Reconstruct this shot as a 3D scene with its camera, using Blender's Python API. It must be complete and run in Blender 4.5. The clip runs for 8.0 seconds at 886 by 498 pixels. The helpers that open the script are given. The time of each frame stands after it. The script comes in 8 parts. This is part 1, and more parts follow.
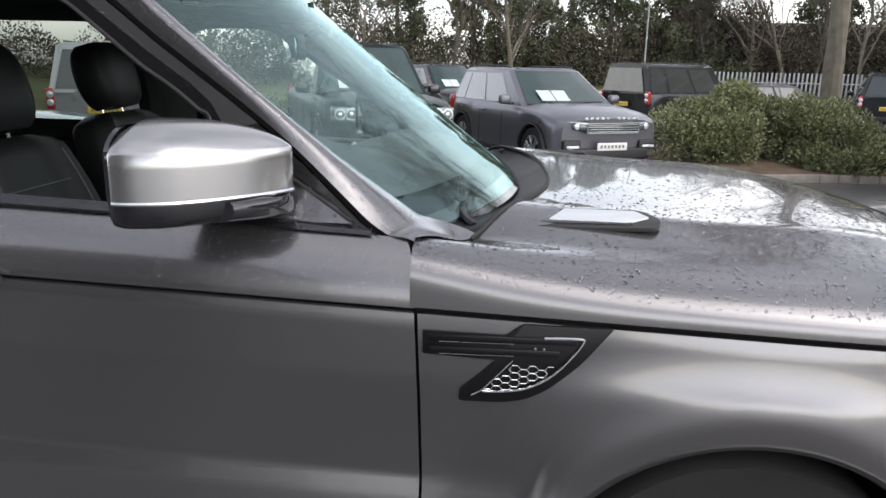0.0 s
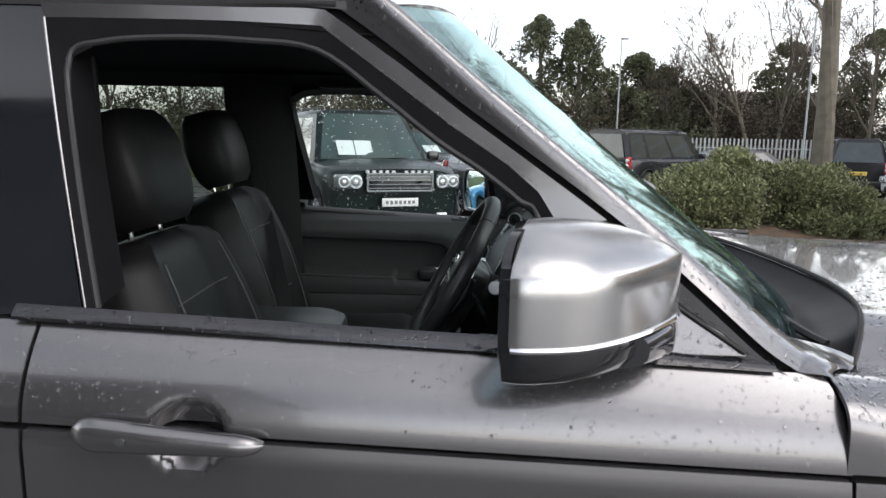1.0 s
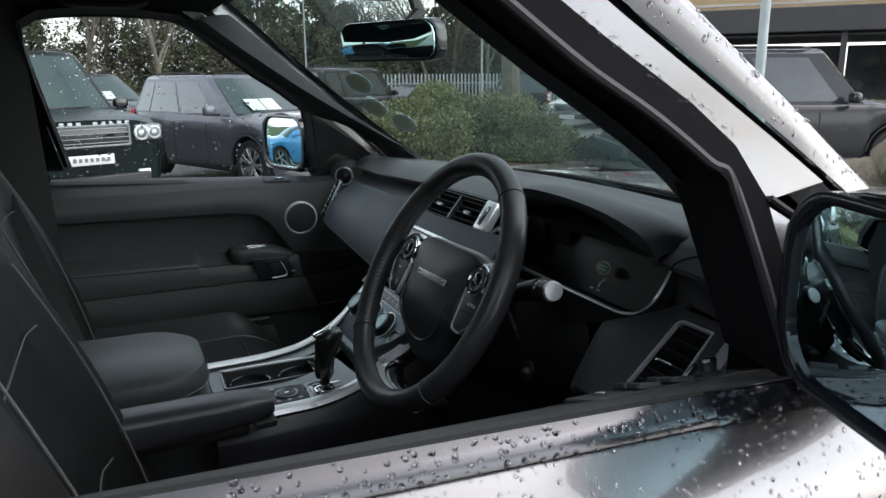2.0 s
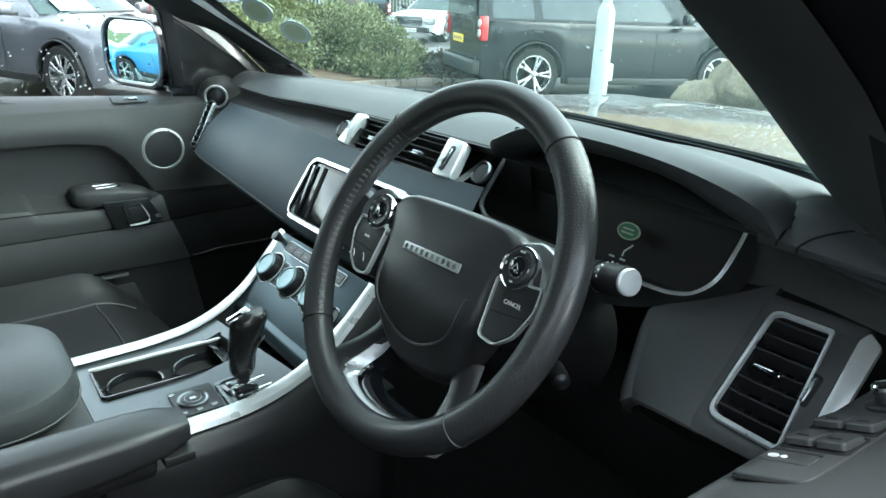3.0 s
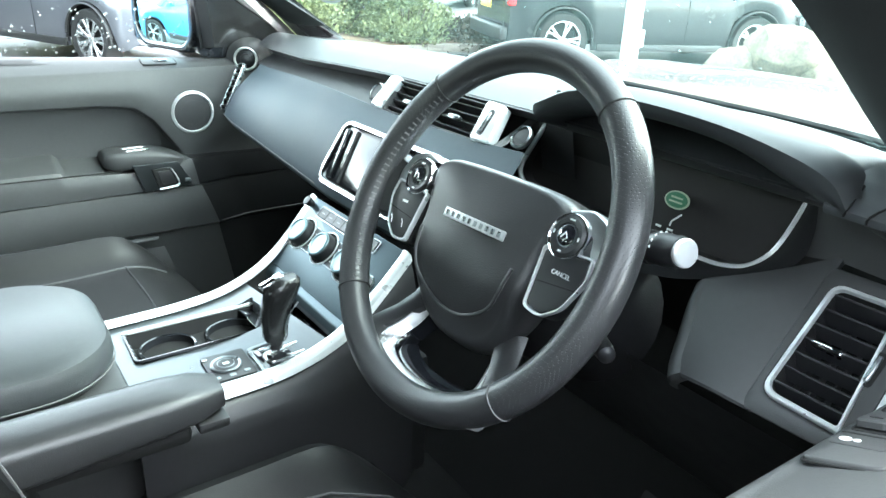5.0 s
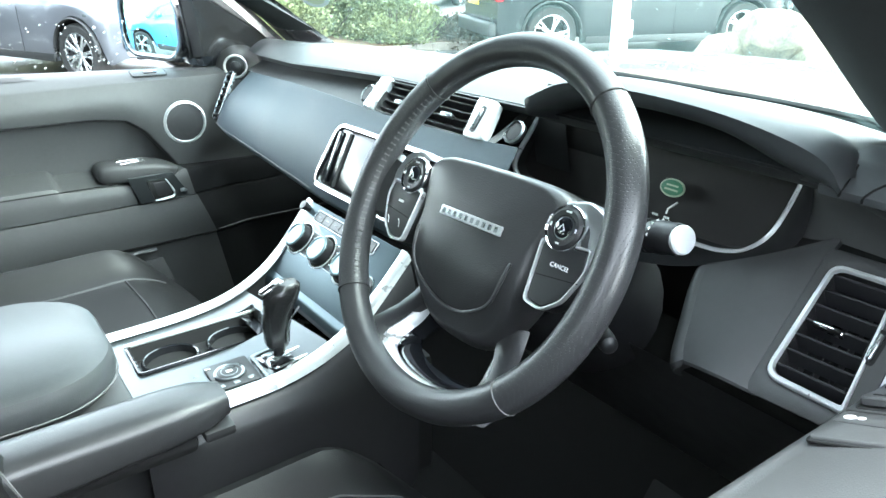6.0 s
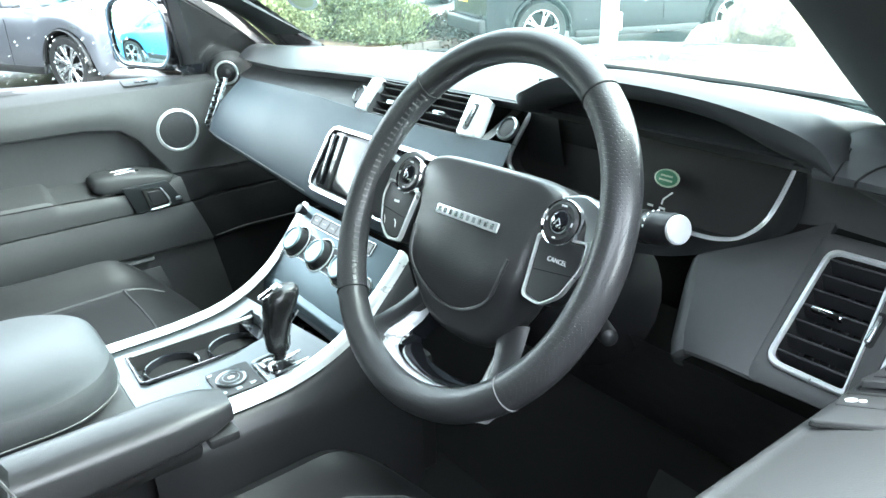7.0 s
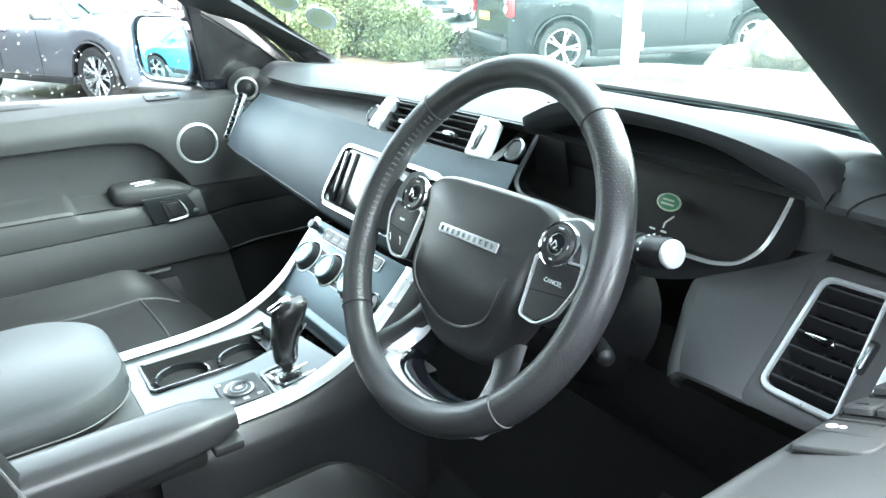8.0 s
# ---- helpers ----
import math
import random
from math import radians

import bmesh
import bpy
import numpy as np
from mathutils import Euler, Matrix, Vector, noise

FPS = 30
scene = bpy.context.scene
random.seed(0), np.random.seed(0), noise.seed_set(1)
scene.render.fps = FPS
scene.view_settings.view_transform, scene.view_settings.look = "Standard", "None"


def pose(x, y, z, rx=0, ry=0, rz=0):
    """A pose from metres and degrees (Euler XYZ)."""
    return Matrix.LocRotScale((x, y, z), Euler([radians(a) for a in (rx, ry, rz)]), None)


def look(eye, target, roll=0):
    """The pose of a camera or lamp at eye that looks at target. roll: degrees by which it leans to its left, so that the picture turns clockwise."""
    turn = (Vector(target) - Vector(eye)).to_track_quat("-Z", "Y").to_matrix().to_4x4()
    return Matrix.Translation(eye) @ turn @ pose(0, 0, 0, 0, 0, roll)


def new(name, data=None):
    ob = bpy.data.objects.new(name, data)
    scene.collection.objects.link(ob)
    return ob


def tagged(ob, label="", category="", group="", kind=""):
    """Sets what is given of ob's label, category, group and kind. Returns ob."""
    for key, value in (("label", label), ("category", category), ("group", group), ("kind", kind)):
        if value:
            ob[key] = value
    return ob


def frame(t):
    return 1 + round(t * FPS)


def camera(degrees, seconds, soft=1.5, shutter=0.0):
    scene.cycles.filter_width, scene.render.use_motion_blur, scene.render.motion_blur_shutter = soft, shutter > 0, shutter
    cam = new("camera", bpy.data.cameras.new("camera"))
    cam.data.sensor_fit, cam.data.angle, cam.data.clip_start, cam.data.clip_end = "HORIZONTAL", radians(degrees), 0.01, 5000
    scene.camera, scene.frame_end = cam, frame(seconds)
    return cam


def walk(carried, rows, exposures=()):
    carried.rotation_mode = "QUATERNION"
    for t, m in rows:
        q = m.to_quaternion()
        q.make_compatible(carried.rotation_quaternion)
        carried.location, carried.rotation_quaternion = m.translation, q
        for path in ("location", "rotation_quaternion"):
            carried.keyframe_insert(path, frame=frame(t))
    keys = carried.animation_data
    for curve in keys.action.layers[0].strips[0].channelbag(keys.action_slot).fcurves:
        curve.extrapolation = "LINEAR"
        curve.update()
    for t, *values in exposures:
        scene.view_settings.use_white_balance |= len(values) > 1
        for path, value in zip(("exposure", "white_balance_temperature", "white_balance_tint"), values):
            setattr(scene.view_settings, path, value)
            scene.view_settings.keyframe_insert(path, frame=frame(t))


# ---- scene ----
cam = camera(63.0, 8.0)
PATH = [
    (0, (-0.476, -2.249, 1.486), (-0.59, -0.313, 0.996), 1.2),
    (0.5, (-0.824, -2.057, 1.487), (-1.064, -0.099, 1.161), -1.5),
    (1, (-1.15, -1.891, 1.491), (-1.158, 0.084, 1.173), 1.2),
    (1.5, (-1.444, -1.713, 1.516), (-0.921, 0.18, 1.139), 1.6),
    (2, (-1.522, -1.329, 1.472), (-0.725, 0.445, 1.003), -0.4),
    (2.2, (-1.542, -1.215, 1.466), (-0.576, 0.467, 0.978), 1.6),
    (3.3, (-1.54, -0.958, 1.447), (-0.389, 0.511, 0.727), 2.5),
    (3.5, (-1.54, -0.955, 1.446), (-0.409, 0.526, 0.718), 2.5),
    (4, (-1.541, -0.952, 1.446), (-0.447, 0.54, 0.685), 2.8),
    (4.5, (-1.541, -0.951, 1.442), (-0.46, 0.546, 0.673), 2.9),
    (6, (-1.541, -0.952, 1.439), (-0.458, 0.543, 0.67), -0.1),
    (6.5, (-1.542, -0.953, 1.439), (-0.462, 0.538, 0.657), -1.6),
    (7, (-1.541, -0.953, 1.439), (-0.454, 0.537, 0.667), -2.1),
    (7.5, (-1.539, -0.953, 1.44), (-0.457, 0.538, 0.661), -2.3),
    (8, (-1.537, -0.975, 1.448), (-0.48, 0.557, 0.717), -1.4),
]
walk(cam, [(t, look(eye, target, roll)) for t, eye, target, roll in PATH], [(0, 0.14, 6800, 14), (1.0, 0.14, 6800, 13), (1.5, 0.16, 6850, 13), (2.2, 0.65, 6500, 9), (3.3, 2.8, 6350, -3), (4.6, 3.48, 6400, 0), (6.0, 3.72, 6400, 2), (8, 3.78, 6400, 2)])
# ---- light ----
world = bpy.data.worlds.new("sky")
scene.world = world
world.use_nodes = True
wn, wl = world.node_tree.nodes, world.node_tree.links
wn.clear()
w_out = wn.new("ShaderNodeOutputWorld")
w_bg = wn.new("ShaderNodeBackground")
w_sky = wn.new("ShaderNodeTexSky")
w_sky.sky_type = "NISHITA"
w_sky.sun_disc = False
w_sky.sun_elevation = radians(50)
w_sky.sun_rotation = radians(122)
w_sky.dust_density = 1.6
w_sky.air_density = 1.2
w_hsv = wn.new("ShaderNodeHueSaturation")
w_hsv.inputs["Saturation"].default_value = 0.28
w_co = wn.new("ShaderNodeTexCoord")
w_no = wn.new("ShaderNodeTexNoise")
w_no.inputs["Scale"].default_value = 2.2
w_no.inputs["Detail"].default_value = 5
w_rp = wn.new("ShaderNodeValToRGB")
w_rp.color_ramp.elements[0].position = 0.35
w_rp.color_ramp.elements[0].color = (0.80, 0.86, 0.93, 1)
w_rp.color_ramp.elements[1].position = 0.66
w_rp.color_ramp.elements[1].color = (1.6, 1.58, 1.55, 1)
w_mx = wn.new("ShaderNodeMix")
w_mx.data_type = "RGBA"
w_mx.blend_type = "MULTIPLY"
w_mx.inputs[0].default_value = 1.0
wl.new(w_co.outputs["Generated"], w_no.inputs["Vector"])
wl.new(w_no.outputs["Fac"], w_rp.inputs["Fac"])
wl.new(w_sky.outputs["Color"], w_hsv.inputs["Color"])
wl.new(w_hsv.outputs["Color"], w_mx.inputs[6])
wl.new(w_rp.outputs["Color"], w_mx.inputs[7])
w_sep = wn.new("ShaderNodeSeparateXYZ")
w_up = wn.new("ShaderNodeValToRGB")
w_up.color_ramp.interpolation = "EASE"
for at, value in ((0.0, 1.12), (0.22, 1.06), (0.50, 0.70), (1.0, 0.74)):
    e = w_up.color_ramp.elements.new(at) if 0 < at < 1 else w_up.color_ramp.elements[0 if at == 0 else -1]
    e.color = (value, value, value * 1.01, 1)
w_cl = wn.new("ShaderNodeMix")
w_cl.data_type = "RGBA"
w_cl.blend_type = "MULTIPLY"
w_cl.inputs[0].default_value = 1.0
wl.new(w_co.outputs["Generated"], w_sep.inputs[0])
wl.new(w_sep.outputs["Z"], w_up.inputs["Fac"])
wl.new(w_mx.outputs[2], w_cl.inputs[6])
wl.new(w_up.outputs["Color"], w_cl.inputs[7])
wl.new(w_cl.outputs[2], w_bg.inputs["Color"])
w_bg.inputs["Strength"].default_value = 0.29
wl.new(w_bg.outputs["Background"], w_out.inputs["Surface"])

sun_data = bpy.data.lights.new("sun", "SUN")
sun_data.energy = 0.65
sun_data.angle = radians(50)
sun_data.color = (1.0, 0.97, 0.93)
sun = new("sun", sun_data)
sun.matrix_world = look((10.0, -6.3, 14.0), (0, 0, 0))


# ---- materials ----
def mat(name, col, rough=0.5, metal=0.0, var=0.12, scale=12.0, bump=0.0, bscale=300.0, coat=0.0,
        spec=0.5, rvar=0.08, kind="noise", emit=0.0, island=0.0, stain=None, fine=None):
    """A procedural surface: two scales of colour variation, roughness variation and fine relief."""
    m = bpy.data.materials.new(name)
    m.use_nodes = True
    n, l = m.node_tree.nodes, m.node_tree.links
    b = n["Principled BSDF"]
    b.inputs["Metallic"].default_value = metal
    b.inputs["Specular IOR Level"].default_value = spec
    b.inputs["Coat Weight"].default_value = coat
    b.inputs["Coat Roughness"].default_value = 0.04
    co = n.new("ShaderNodeTexCoord")
    n1 = n.new("ShaderNodeTexNoise")
    n1.inputs["Scale"].default_value = scale
    n1.inputs["Detail"].default_value = 4
    l.new(co.outputs["Object"], n1.inputs["Vector"])
    n2 = n.new("ShaderNodeTexNoise")
    n2.inputs["Scale"].default_value = fine or scale * 14
    n2.inputs["Detail"].default_value = 2
    l.new(co.outputs["Object"], n2.inputs["Vector"])
    add = n.new("ShaderNodeMath")
    add.operation = "MULTIPLY_ADD"
    add.inputs[1].default_value = 0.65
    l.new(n1.outputs["Fac"], add.inputs[0])
    half = n.new("ShaderNodeMath")
    half.operation = "MULTIPLY"
    half.inputs[1].default_value = 0.35
    l.new(n2.outputs["Fac"], half.inputs[0])
    l.new(half.outputs[0], add.inputs[2])
    ramp = n.new("ShaderNodeValToRGB")
    ramp.color_ramp.elements[0].position = 0.3
    ramp.color_ramp.elements[1].position = 0.7
    dark = stain or [c * (1 - var) for c in col]
    ramp.color_ramp.elements[0].color = (*dark, 1)
    ramp.color_ramp.elements[1].color = (*[min(1, c * (1 + var)) for c in col], 1)
    l.new(add.outputs[0], ramp.inputs["Fac"])
    out = ramp.outputs["Color"]
    if island:
        g = n.new("ShaderNodeNewGeometry")
        hs = n.new("ShaderNodeHueSaturation")
        mp = n.new("ShaderNodeMapRange")
        mp.inputs["To Min"].default_value = 1 - island
        mp.inputs["To Max"].default_value = 1 + island
        l.new(g.outputs["Random Per Island"], mp.inputs["Value"])
        l.new(mp.outputs["Result"], hs.inputs["Value"])
        l.new(out, hs.inputs["Color"])
        out = hs.outputs["Color"]
    l.new(out, b.inputs["Base Color"])
    rr = n.new("ShaderNodeMapRange")
    rr.inputs["To Min"].default_value = max(0.0, rough - rvar)
    rr.inputs["To Max"].default_value = min(1.0, rough + rvar)
    l.new(n1.outputs["Fac"], rr.inputs["Value"])
    l.new(rr.outputs["Result"], b.inputs["Roughness"])
    if bump:
        bp = n.new("ShaderNodeBump")
        bp.inputs["Strength"].default_value = bump
        bp.inputs["Distance"].default_value = 0.0012 if kind == "noise" else 0.0006
        if kind == "leather":
            tx = n.new("ShaderNodeTexVoronoi")
            tx.feature = "DISTANCE_TO_EDGE"
            h = tx.outputs["Distance"]
        elif kind == "perforated":
            tx = n.new("ShaderNodeTexVoronoi")
            tx.inputs["Randomness"].default_value = 0.08
            pit = n.new("ShaderNodeValToRGB")
            pit.color_ramp.elements[0].position = 0.16
            pit.color_ramp.elements[1].position = 0.30
            l.new(tx.outputs["Distance"], pit.inputs["Fac"])
            h = pit.outputs["Color"]
        else:
            tx = n.new("ShaderNodeTexNoise")
            tx.inputs["Detail"].default_value = 4
            h = tx.outputs["Fac"]
        tx.inputs["Scale"].default_value = bscale
        l.new(co.outputs["Object"], tx.inputs["Vector"])
        l.new(h, bp.inputs["Height"])
        l.new(bp.outputs["Normal"], b.inputs["Normal"])
    if emit:
        b.inputs["Emission Color"].default_value = (*col, 1)
        b.inputs["Emission Strength"].default_value = emit
    return m


def glass_mat(name, tint, gloss_rough=0.0, base=0.07, sheen=(1, 1, 1)):
    """A thin pane: clear tinted, with Fresnel gloss."""
    m = bpy.data.materials.new(name)
    m.use_nodes = True
    n, l = m.node_tree.nodes, m.node_tree.links
    n.clear()
    o = n.new("ShaderNodeOutputMaterial")
    mx = n.new("ShaderNodeMixShader")
    tr = n.new("ShaderNodeBsdfTransparent")
    tr.inputs["Color"].default_value = (*tint, 1)
    gl = n.new("ShaderNodeBsdfGlossy")
    gl.inputs["Roughness"].default_value = gloss_rough
    gl.inputs["Color"].default_value = (*sheen, 1)
    fr = n.new("ShaderNodeLayerWeight")
    fr.inputs["Blend"].default_value = 0.5
    pw = n.new("ShaderNodeMath")
    pw.operation = "POWER"
    pw.inputs[1].default_value = 4.5
    ma = n.new("ShaderNodeMath")
    ma.operation = "MULTIPLY_ADD"
    ma.inputs[1].default_value = 0.92
    ma.inputs[2].default_value = base
    l.new(fr.outputs["Facing"], pw.inputs[0])
    l.new(pw.outputs[0], ma.inputs[0])
    l.new(ma.outputs[0], mx.inputs[0])
    l.new(tr.outputs[0], mx.inputs[1])
    l.new(gl.outputs[0], mx.inputs[2])
    l.new(mx.outputs[0], o.inputs["Surface"])
    return m


PAINT = mat("grey_metallic_paint", (0.190, 0.187, 0.192), 0.24, 0.85, 0.04, 3, 0.03, 1200, coat=1.0, fine=1600, rvar=0.03)
BLACK_GLOSS = mat("gloss_black", (0.012, 0.013, 0.016), 0.08, 0, 0.2, 8, coat=0.6)
BLACK_TRIM = mat("black_plastic", (0.022, 0.022, 0.023), 0.5, 0, 0.2, 30, 0.15, 700)
WELL_BLACK = mat("cowl_black", (0.005, 0.005, 0.006), 0.35, 0, 0.2, 8, spec=0.04)
RUBBER = mat("rubber", (0.018, 0.018, 0.018), 0.7, 0, 0.25, 40, 0.2, 400)
BELT_METAL = mat("dark_polished_strip", (0.085, 0.085, 0.090), 0.16, 0.9, 0.06, 20, 0.02, 900)
# near-black for gaps and hollows: their shade is put into the colour
VOID = mat("recess_shade", (0.006, 0.006, 0.006), 0.9, 0, 0.2, 20)
LEATHER = mat("black_leather", (0.032, 0.032, 0.034), 0.37, 0, 0.12, 9, 0.35, 420, kind="leather", spec=0.55)
LEATHER_PERF = mat("perforated_leather", (0.032, 0.032, 0.034), 0.36, 0, 0.12, 9, 0.6, 430, kind="perforated", spec=0.6)
SEAT_LEATHER = mat("seat_leather", (0.012, 0.012, 0.0125), 0.46, 0, 0.16, 7, 0.4, 380, kind="leather", spec=0.25)
# lid leather, lightened and blued: the sky's sheen is in the colour
ARM_LEATHER = mat("sky_sheen_leather", (0.040, 0.043, 0.045), 0.45, 0, 0.12, 8, 0.3, 420, kind="leather", spec=0.5)
SOFT = mat("soft_touch_trim", (0.046, 0.047, 0.048), 0.52, 0, 0.10, 10, 0.22, 520, kind="leather", spec=0.45)
DASH_TOP = mat("dash_top_leather", (0.052, 0.056, 0.059), 0.55, 0, 0.10, 10, 0.22, 520, kind="leather", spec=0.32)
# fascia leather: the blue of the reflected sky is put into the base colour
DASH_SKY_TINT = mat("dash_leather", (0.046, 0.064, 0.078), 0.54, 0, 0.08, 8, 0.25, 480, kind="leather", spec=0.32)
CARPET = mat("carpet", (0.010, 0.010, 0.010), 0.95, 0, 0.3, 60, 0.6, 900)
HEADLINER = mat("headliner", (0.018, 0.018, 0.019), 0.9, 0, 0.15, 30, 0.3, 900)
SATIN = mat("satin_silver", (0.27, 0.29, 0.30), 0.27, 0.9, 0.04, 14, 0.03, 1200)
DIAL = mat("satin_dial", (0.19, 0.26, 0.28), 0.34, 0.6, 0.04, 20)
CONSOLE_BED = mat("satin_console", (0.140, 0.155, 0.163), 0.30, 0.8, 0.05, 14, 0.03, 1200)
CLIMATE = mat("satin_grey_panel", (0.082, 0.112, 0.128), 0.36, 0.7, 0.05, 14, 0.03, 1200)
FRAME_BLACK = mat("satin_black_frame", (0.010, 0.010, 0.011), 0.6, 0, 0.2, 12, spec=0.05)
PILLAR_BLACK = mat("pillar_fabric", (0.034, 0.036, 0.037), 0.9, 0, 0.15, 30, 0.3, 900, spec=0.2)
KICK_BLACK = mat("matt_black_panel", (0.010, 0.010, 0.011), 0.8, 0, 0.10, 40, 0.3, 500, spec=0.15)
BRIGHT = mat("bright_satin_trim", (0.74, 0.76, 0.77), 0.30, 0.55, 0.03, 20, 0.02, 1200)
DISPLAY = mat("matt_display", (0.022, 0.021, 0.021), 0.42, 0, 0.1, 10, spec=0.25)
CHROME = mat("chrome", (0.80, 0.81, 0.82), 0.08, 1.0, 0.03, 20)
MIRROR_CAP = mat("satin_mirror_cap", (0.46, 0.46, 0.46), 0.20, 0.9, 0.04, 9, 0.03, 1300, coat=0.35)
MIRROR = mat("mirror_glass", (0.62, 0.86, 0.90), 0.01, 1.0, 0.01, 5, rvar=0.0)
SCREEN = mat("display_glass", (0.010, 0.011, 0.013), 0.10, 0, 0.1, 10, spec=0.35)
BUTTON = mat("button_black", (0.020, 0.020, 0.022), 0.38, 0, 0.15, 40, 0.1, 700)
WHITE_INK = mat("white_print", (0.75, 0.76, 0.76), 0.5, 0, 0.03, 50)
GREEN_INK = mat("green_enamel", (0.06, 0.22, 0.12), 0.35, 0, 0.08, 60)
PALE_INK = mat("pale_enamel", (0.50, 0.58, 0.42), 0.35, 0, 0.05, 60)
BADGE_BAR = mat("badge_silver", (0.58, 0.59, 0.60), 0.4, 0.7, 0.12, 90, 0.2, 300)
THREAD = mat("thread", (0.11, 0.11, 0.11), 0.8, 0, 0.2, 80)
DROP = bpy.data.materials.new("rain_bead")
DROP.use_nodes = True
_b = DROP.node_tree.nodes["Principled BSDF"]
_b.inputs["Base Color"].default_value = (0.9, 0.92, 0.93, 1)
_b.inputs["Roughness"].default_value = 0.03
_b.inputs["Transmission Weight"].default_value = 1.0
_b.inputs["IOR"].default_value = 1.33
WS_GLASS = glass_mat("windscreen_glass", (0.80, 0.91, 0.88), 0.05, 0.12, (0.74, 1.0, 0.97))
SIDE_GLASS = glass_mat("side_glass", (0.88, 0.93, 0.92), 0.0, 0.04)
PRIVACY = glass_mat("privacy_glass", (0.32, 0.36, 0.34))
CAR_GLASS = mat("dark_car_glass", (0.030, 0.042, 0.046), 0.05, 0, 0.25, 3, coat=1.0)
CAR_SCREEN = mat("pale_windscreen", (0.024, 0.052, 0.050), 0.06, 0, 0.25, 2, coat=0.3)
ALLOY = mat("alloy", (0.60, 0.61, 0.62), 0.28, 0.9, 0.06, 20)
TYRE = mat("tyre", (0.016, 0.016, 0.016), 0.75, 0, 0.3, 30, 0.3, 250)
PLATE_W = mat("plate_white", (0.78, 0.78, 0.76), 0.4, 0, 0.03, 30)
PLATE_Y = mat("plate_yellow", (0.80, 0.56, 0.06), 0.4, 0, 0.05, 30)
INK = mat("grey_print", (0.20, 0.20, 0.21), 0.5, 0, 0.1, 30)
CARD = mat("white_card", (0.58, 0.66, 0.65), 0.6, 0, 0.04, 12)
LAMP_RED = mat("red_lens", (0.45, 0.015, 0.02), 0.12, 0, 0.2, 20, coat=0.8)
LAMP_CLEAR = mat("clear_lens", (0.62, 0.66, 0.68), 0.10, 0.4, 0.35, 25, coat=1.0)
ASPHALT = mat("wet_asphalt", (0.090, 0.089, 0.088), 0.34, 0, 0.45, 0.9, 0.5, 160, rvar=0.22, fine=70)
MULCH = mat("bark_mulch", (0.13, 0.090, 0.062), 0.9, 0, 0.5, 4, 0.9, 40, fine=120)
GRASS = mat("rough_grass", (0.085, 0.095, 0.035), 0.9, 0, 0.4, 2.0, 0.8, 40, fine=60)
KERB = mat("concrete_kerb", (0.30, 0.27, 0.24), 0.8, 0, 0.25, 6, 0.4, 200)
WHITE_LINE = mat("worn_white_line", (0.62, 0.62, 0.60), 0.6, 0, 0.2, 10, 0.3, 150, stain=(0.20, 0.20, 0.20))
STONE = mat("sandstone", (0.16, 0.138, 0.096), 0.85, 0, 0.35, 5, 0.9, 60, stain=(0.07, 0.064, 0.050), fine=40)
BARK = mat("bark", (0.15, 0.135, 0.105), 0.9, 0, 0.35, 6, 0.8, 50)
TWIG = mat("twig", (0.105, 0.088, 0.070), 0.9, 0, 0.3, 4)
LEAF = mat("shrub_leaf", (0.195, 0.215, 0.105), 0.6, 0, 0.35, 1.6, island=0.45)
LEAF_BROWN = mat("winter_shrub_leaf", (0.070, 0.058, 0.040), 0.8, 0, 0.35, 1.6, island=0.4)
NEEDLE = mat("conifer_needle", (0.098, 0.108, 0.062), 0.85, 0, 0.4, 0.5, island=0.45)
BRICK = mat("buff_brick", (0.40, 0.30, 0.175), 0.85, 0, 0.2, 1.5, 0.3, 60, fine=30)
FASCIA_DARK = mat("dark_cladding", (0.045, 0.045, 0.048), 0.5, 0, 0.2, 2)
SHOP_GLASS = mat("shop_glazing", (0.035, 0.045, 0.05), 0.06, 0, 0.5, 0.4, coat=1.0)
RENDER_WALL = mat("pale_wall", (0.45, 0.43, 0.40), 0.85, 0, 0.15, 0.8, 0.2, 60)
ROOF_TILE = mat("roof_tile", (0.10, 0.085, 0.075), 0.85, 0, 0.3, 2, 0.4, 30)
GALV = mat("galvanised_steel", (0.36, 0.39, 0.40), 0.45, 0.55, 0.15, 12, 0.1, 90)
POLE_GREEN = mat("painted_pole", (0.40, 0.46, 0.46), 0.45, 0, 0.15, 8)


# ---- mesh helpers ----
def add(bm, tmp, m=None):
    """Copies the mesh tmp into bm, through the matrix m, and frees it."""
    vs = [bm.verts.new(m @ v.co if m else v.co) for v in tmp.verts]
    tmp.verts.index_update()
    for f in tmp.faces:
        try:
            bm.faces.new([vs[v.index] for v in f.verts])
        except ValueError:
            pass
    tmp.free()
    return bm


def rbox(size, centre=(0, 0, 0), bevel=0.004, seg=2, m=None, bm=None):
    """A box with rounded edges."""
    t = bmesh.new()
    bmesh.ops.create_cube(t, size=1.0)
    bmesh.ops.scale(t, vec=size, verts=t.verts)
    if bevel:
        bmesh.ops.bevel(t, geom=t.edges[:], offset=min(bevel, min(size) * 0.49), segments=seg, profile=0.5, affect="EDGES")
    bmesh.ops.translate(t, vec=centre, verts=t.verts)
    return add(bm or bmesh.new(), t, m)


def poly(bm, verts, faces, m=None):
    vs = [bm.verts.new(m @ Vector(v) if m else Vector(v)) for v in verts]
    for f in faces:
        try:
            bm.faces.new([vs[i] for i in f])
        except ValueError:
            pass
    return bm


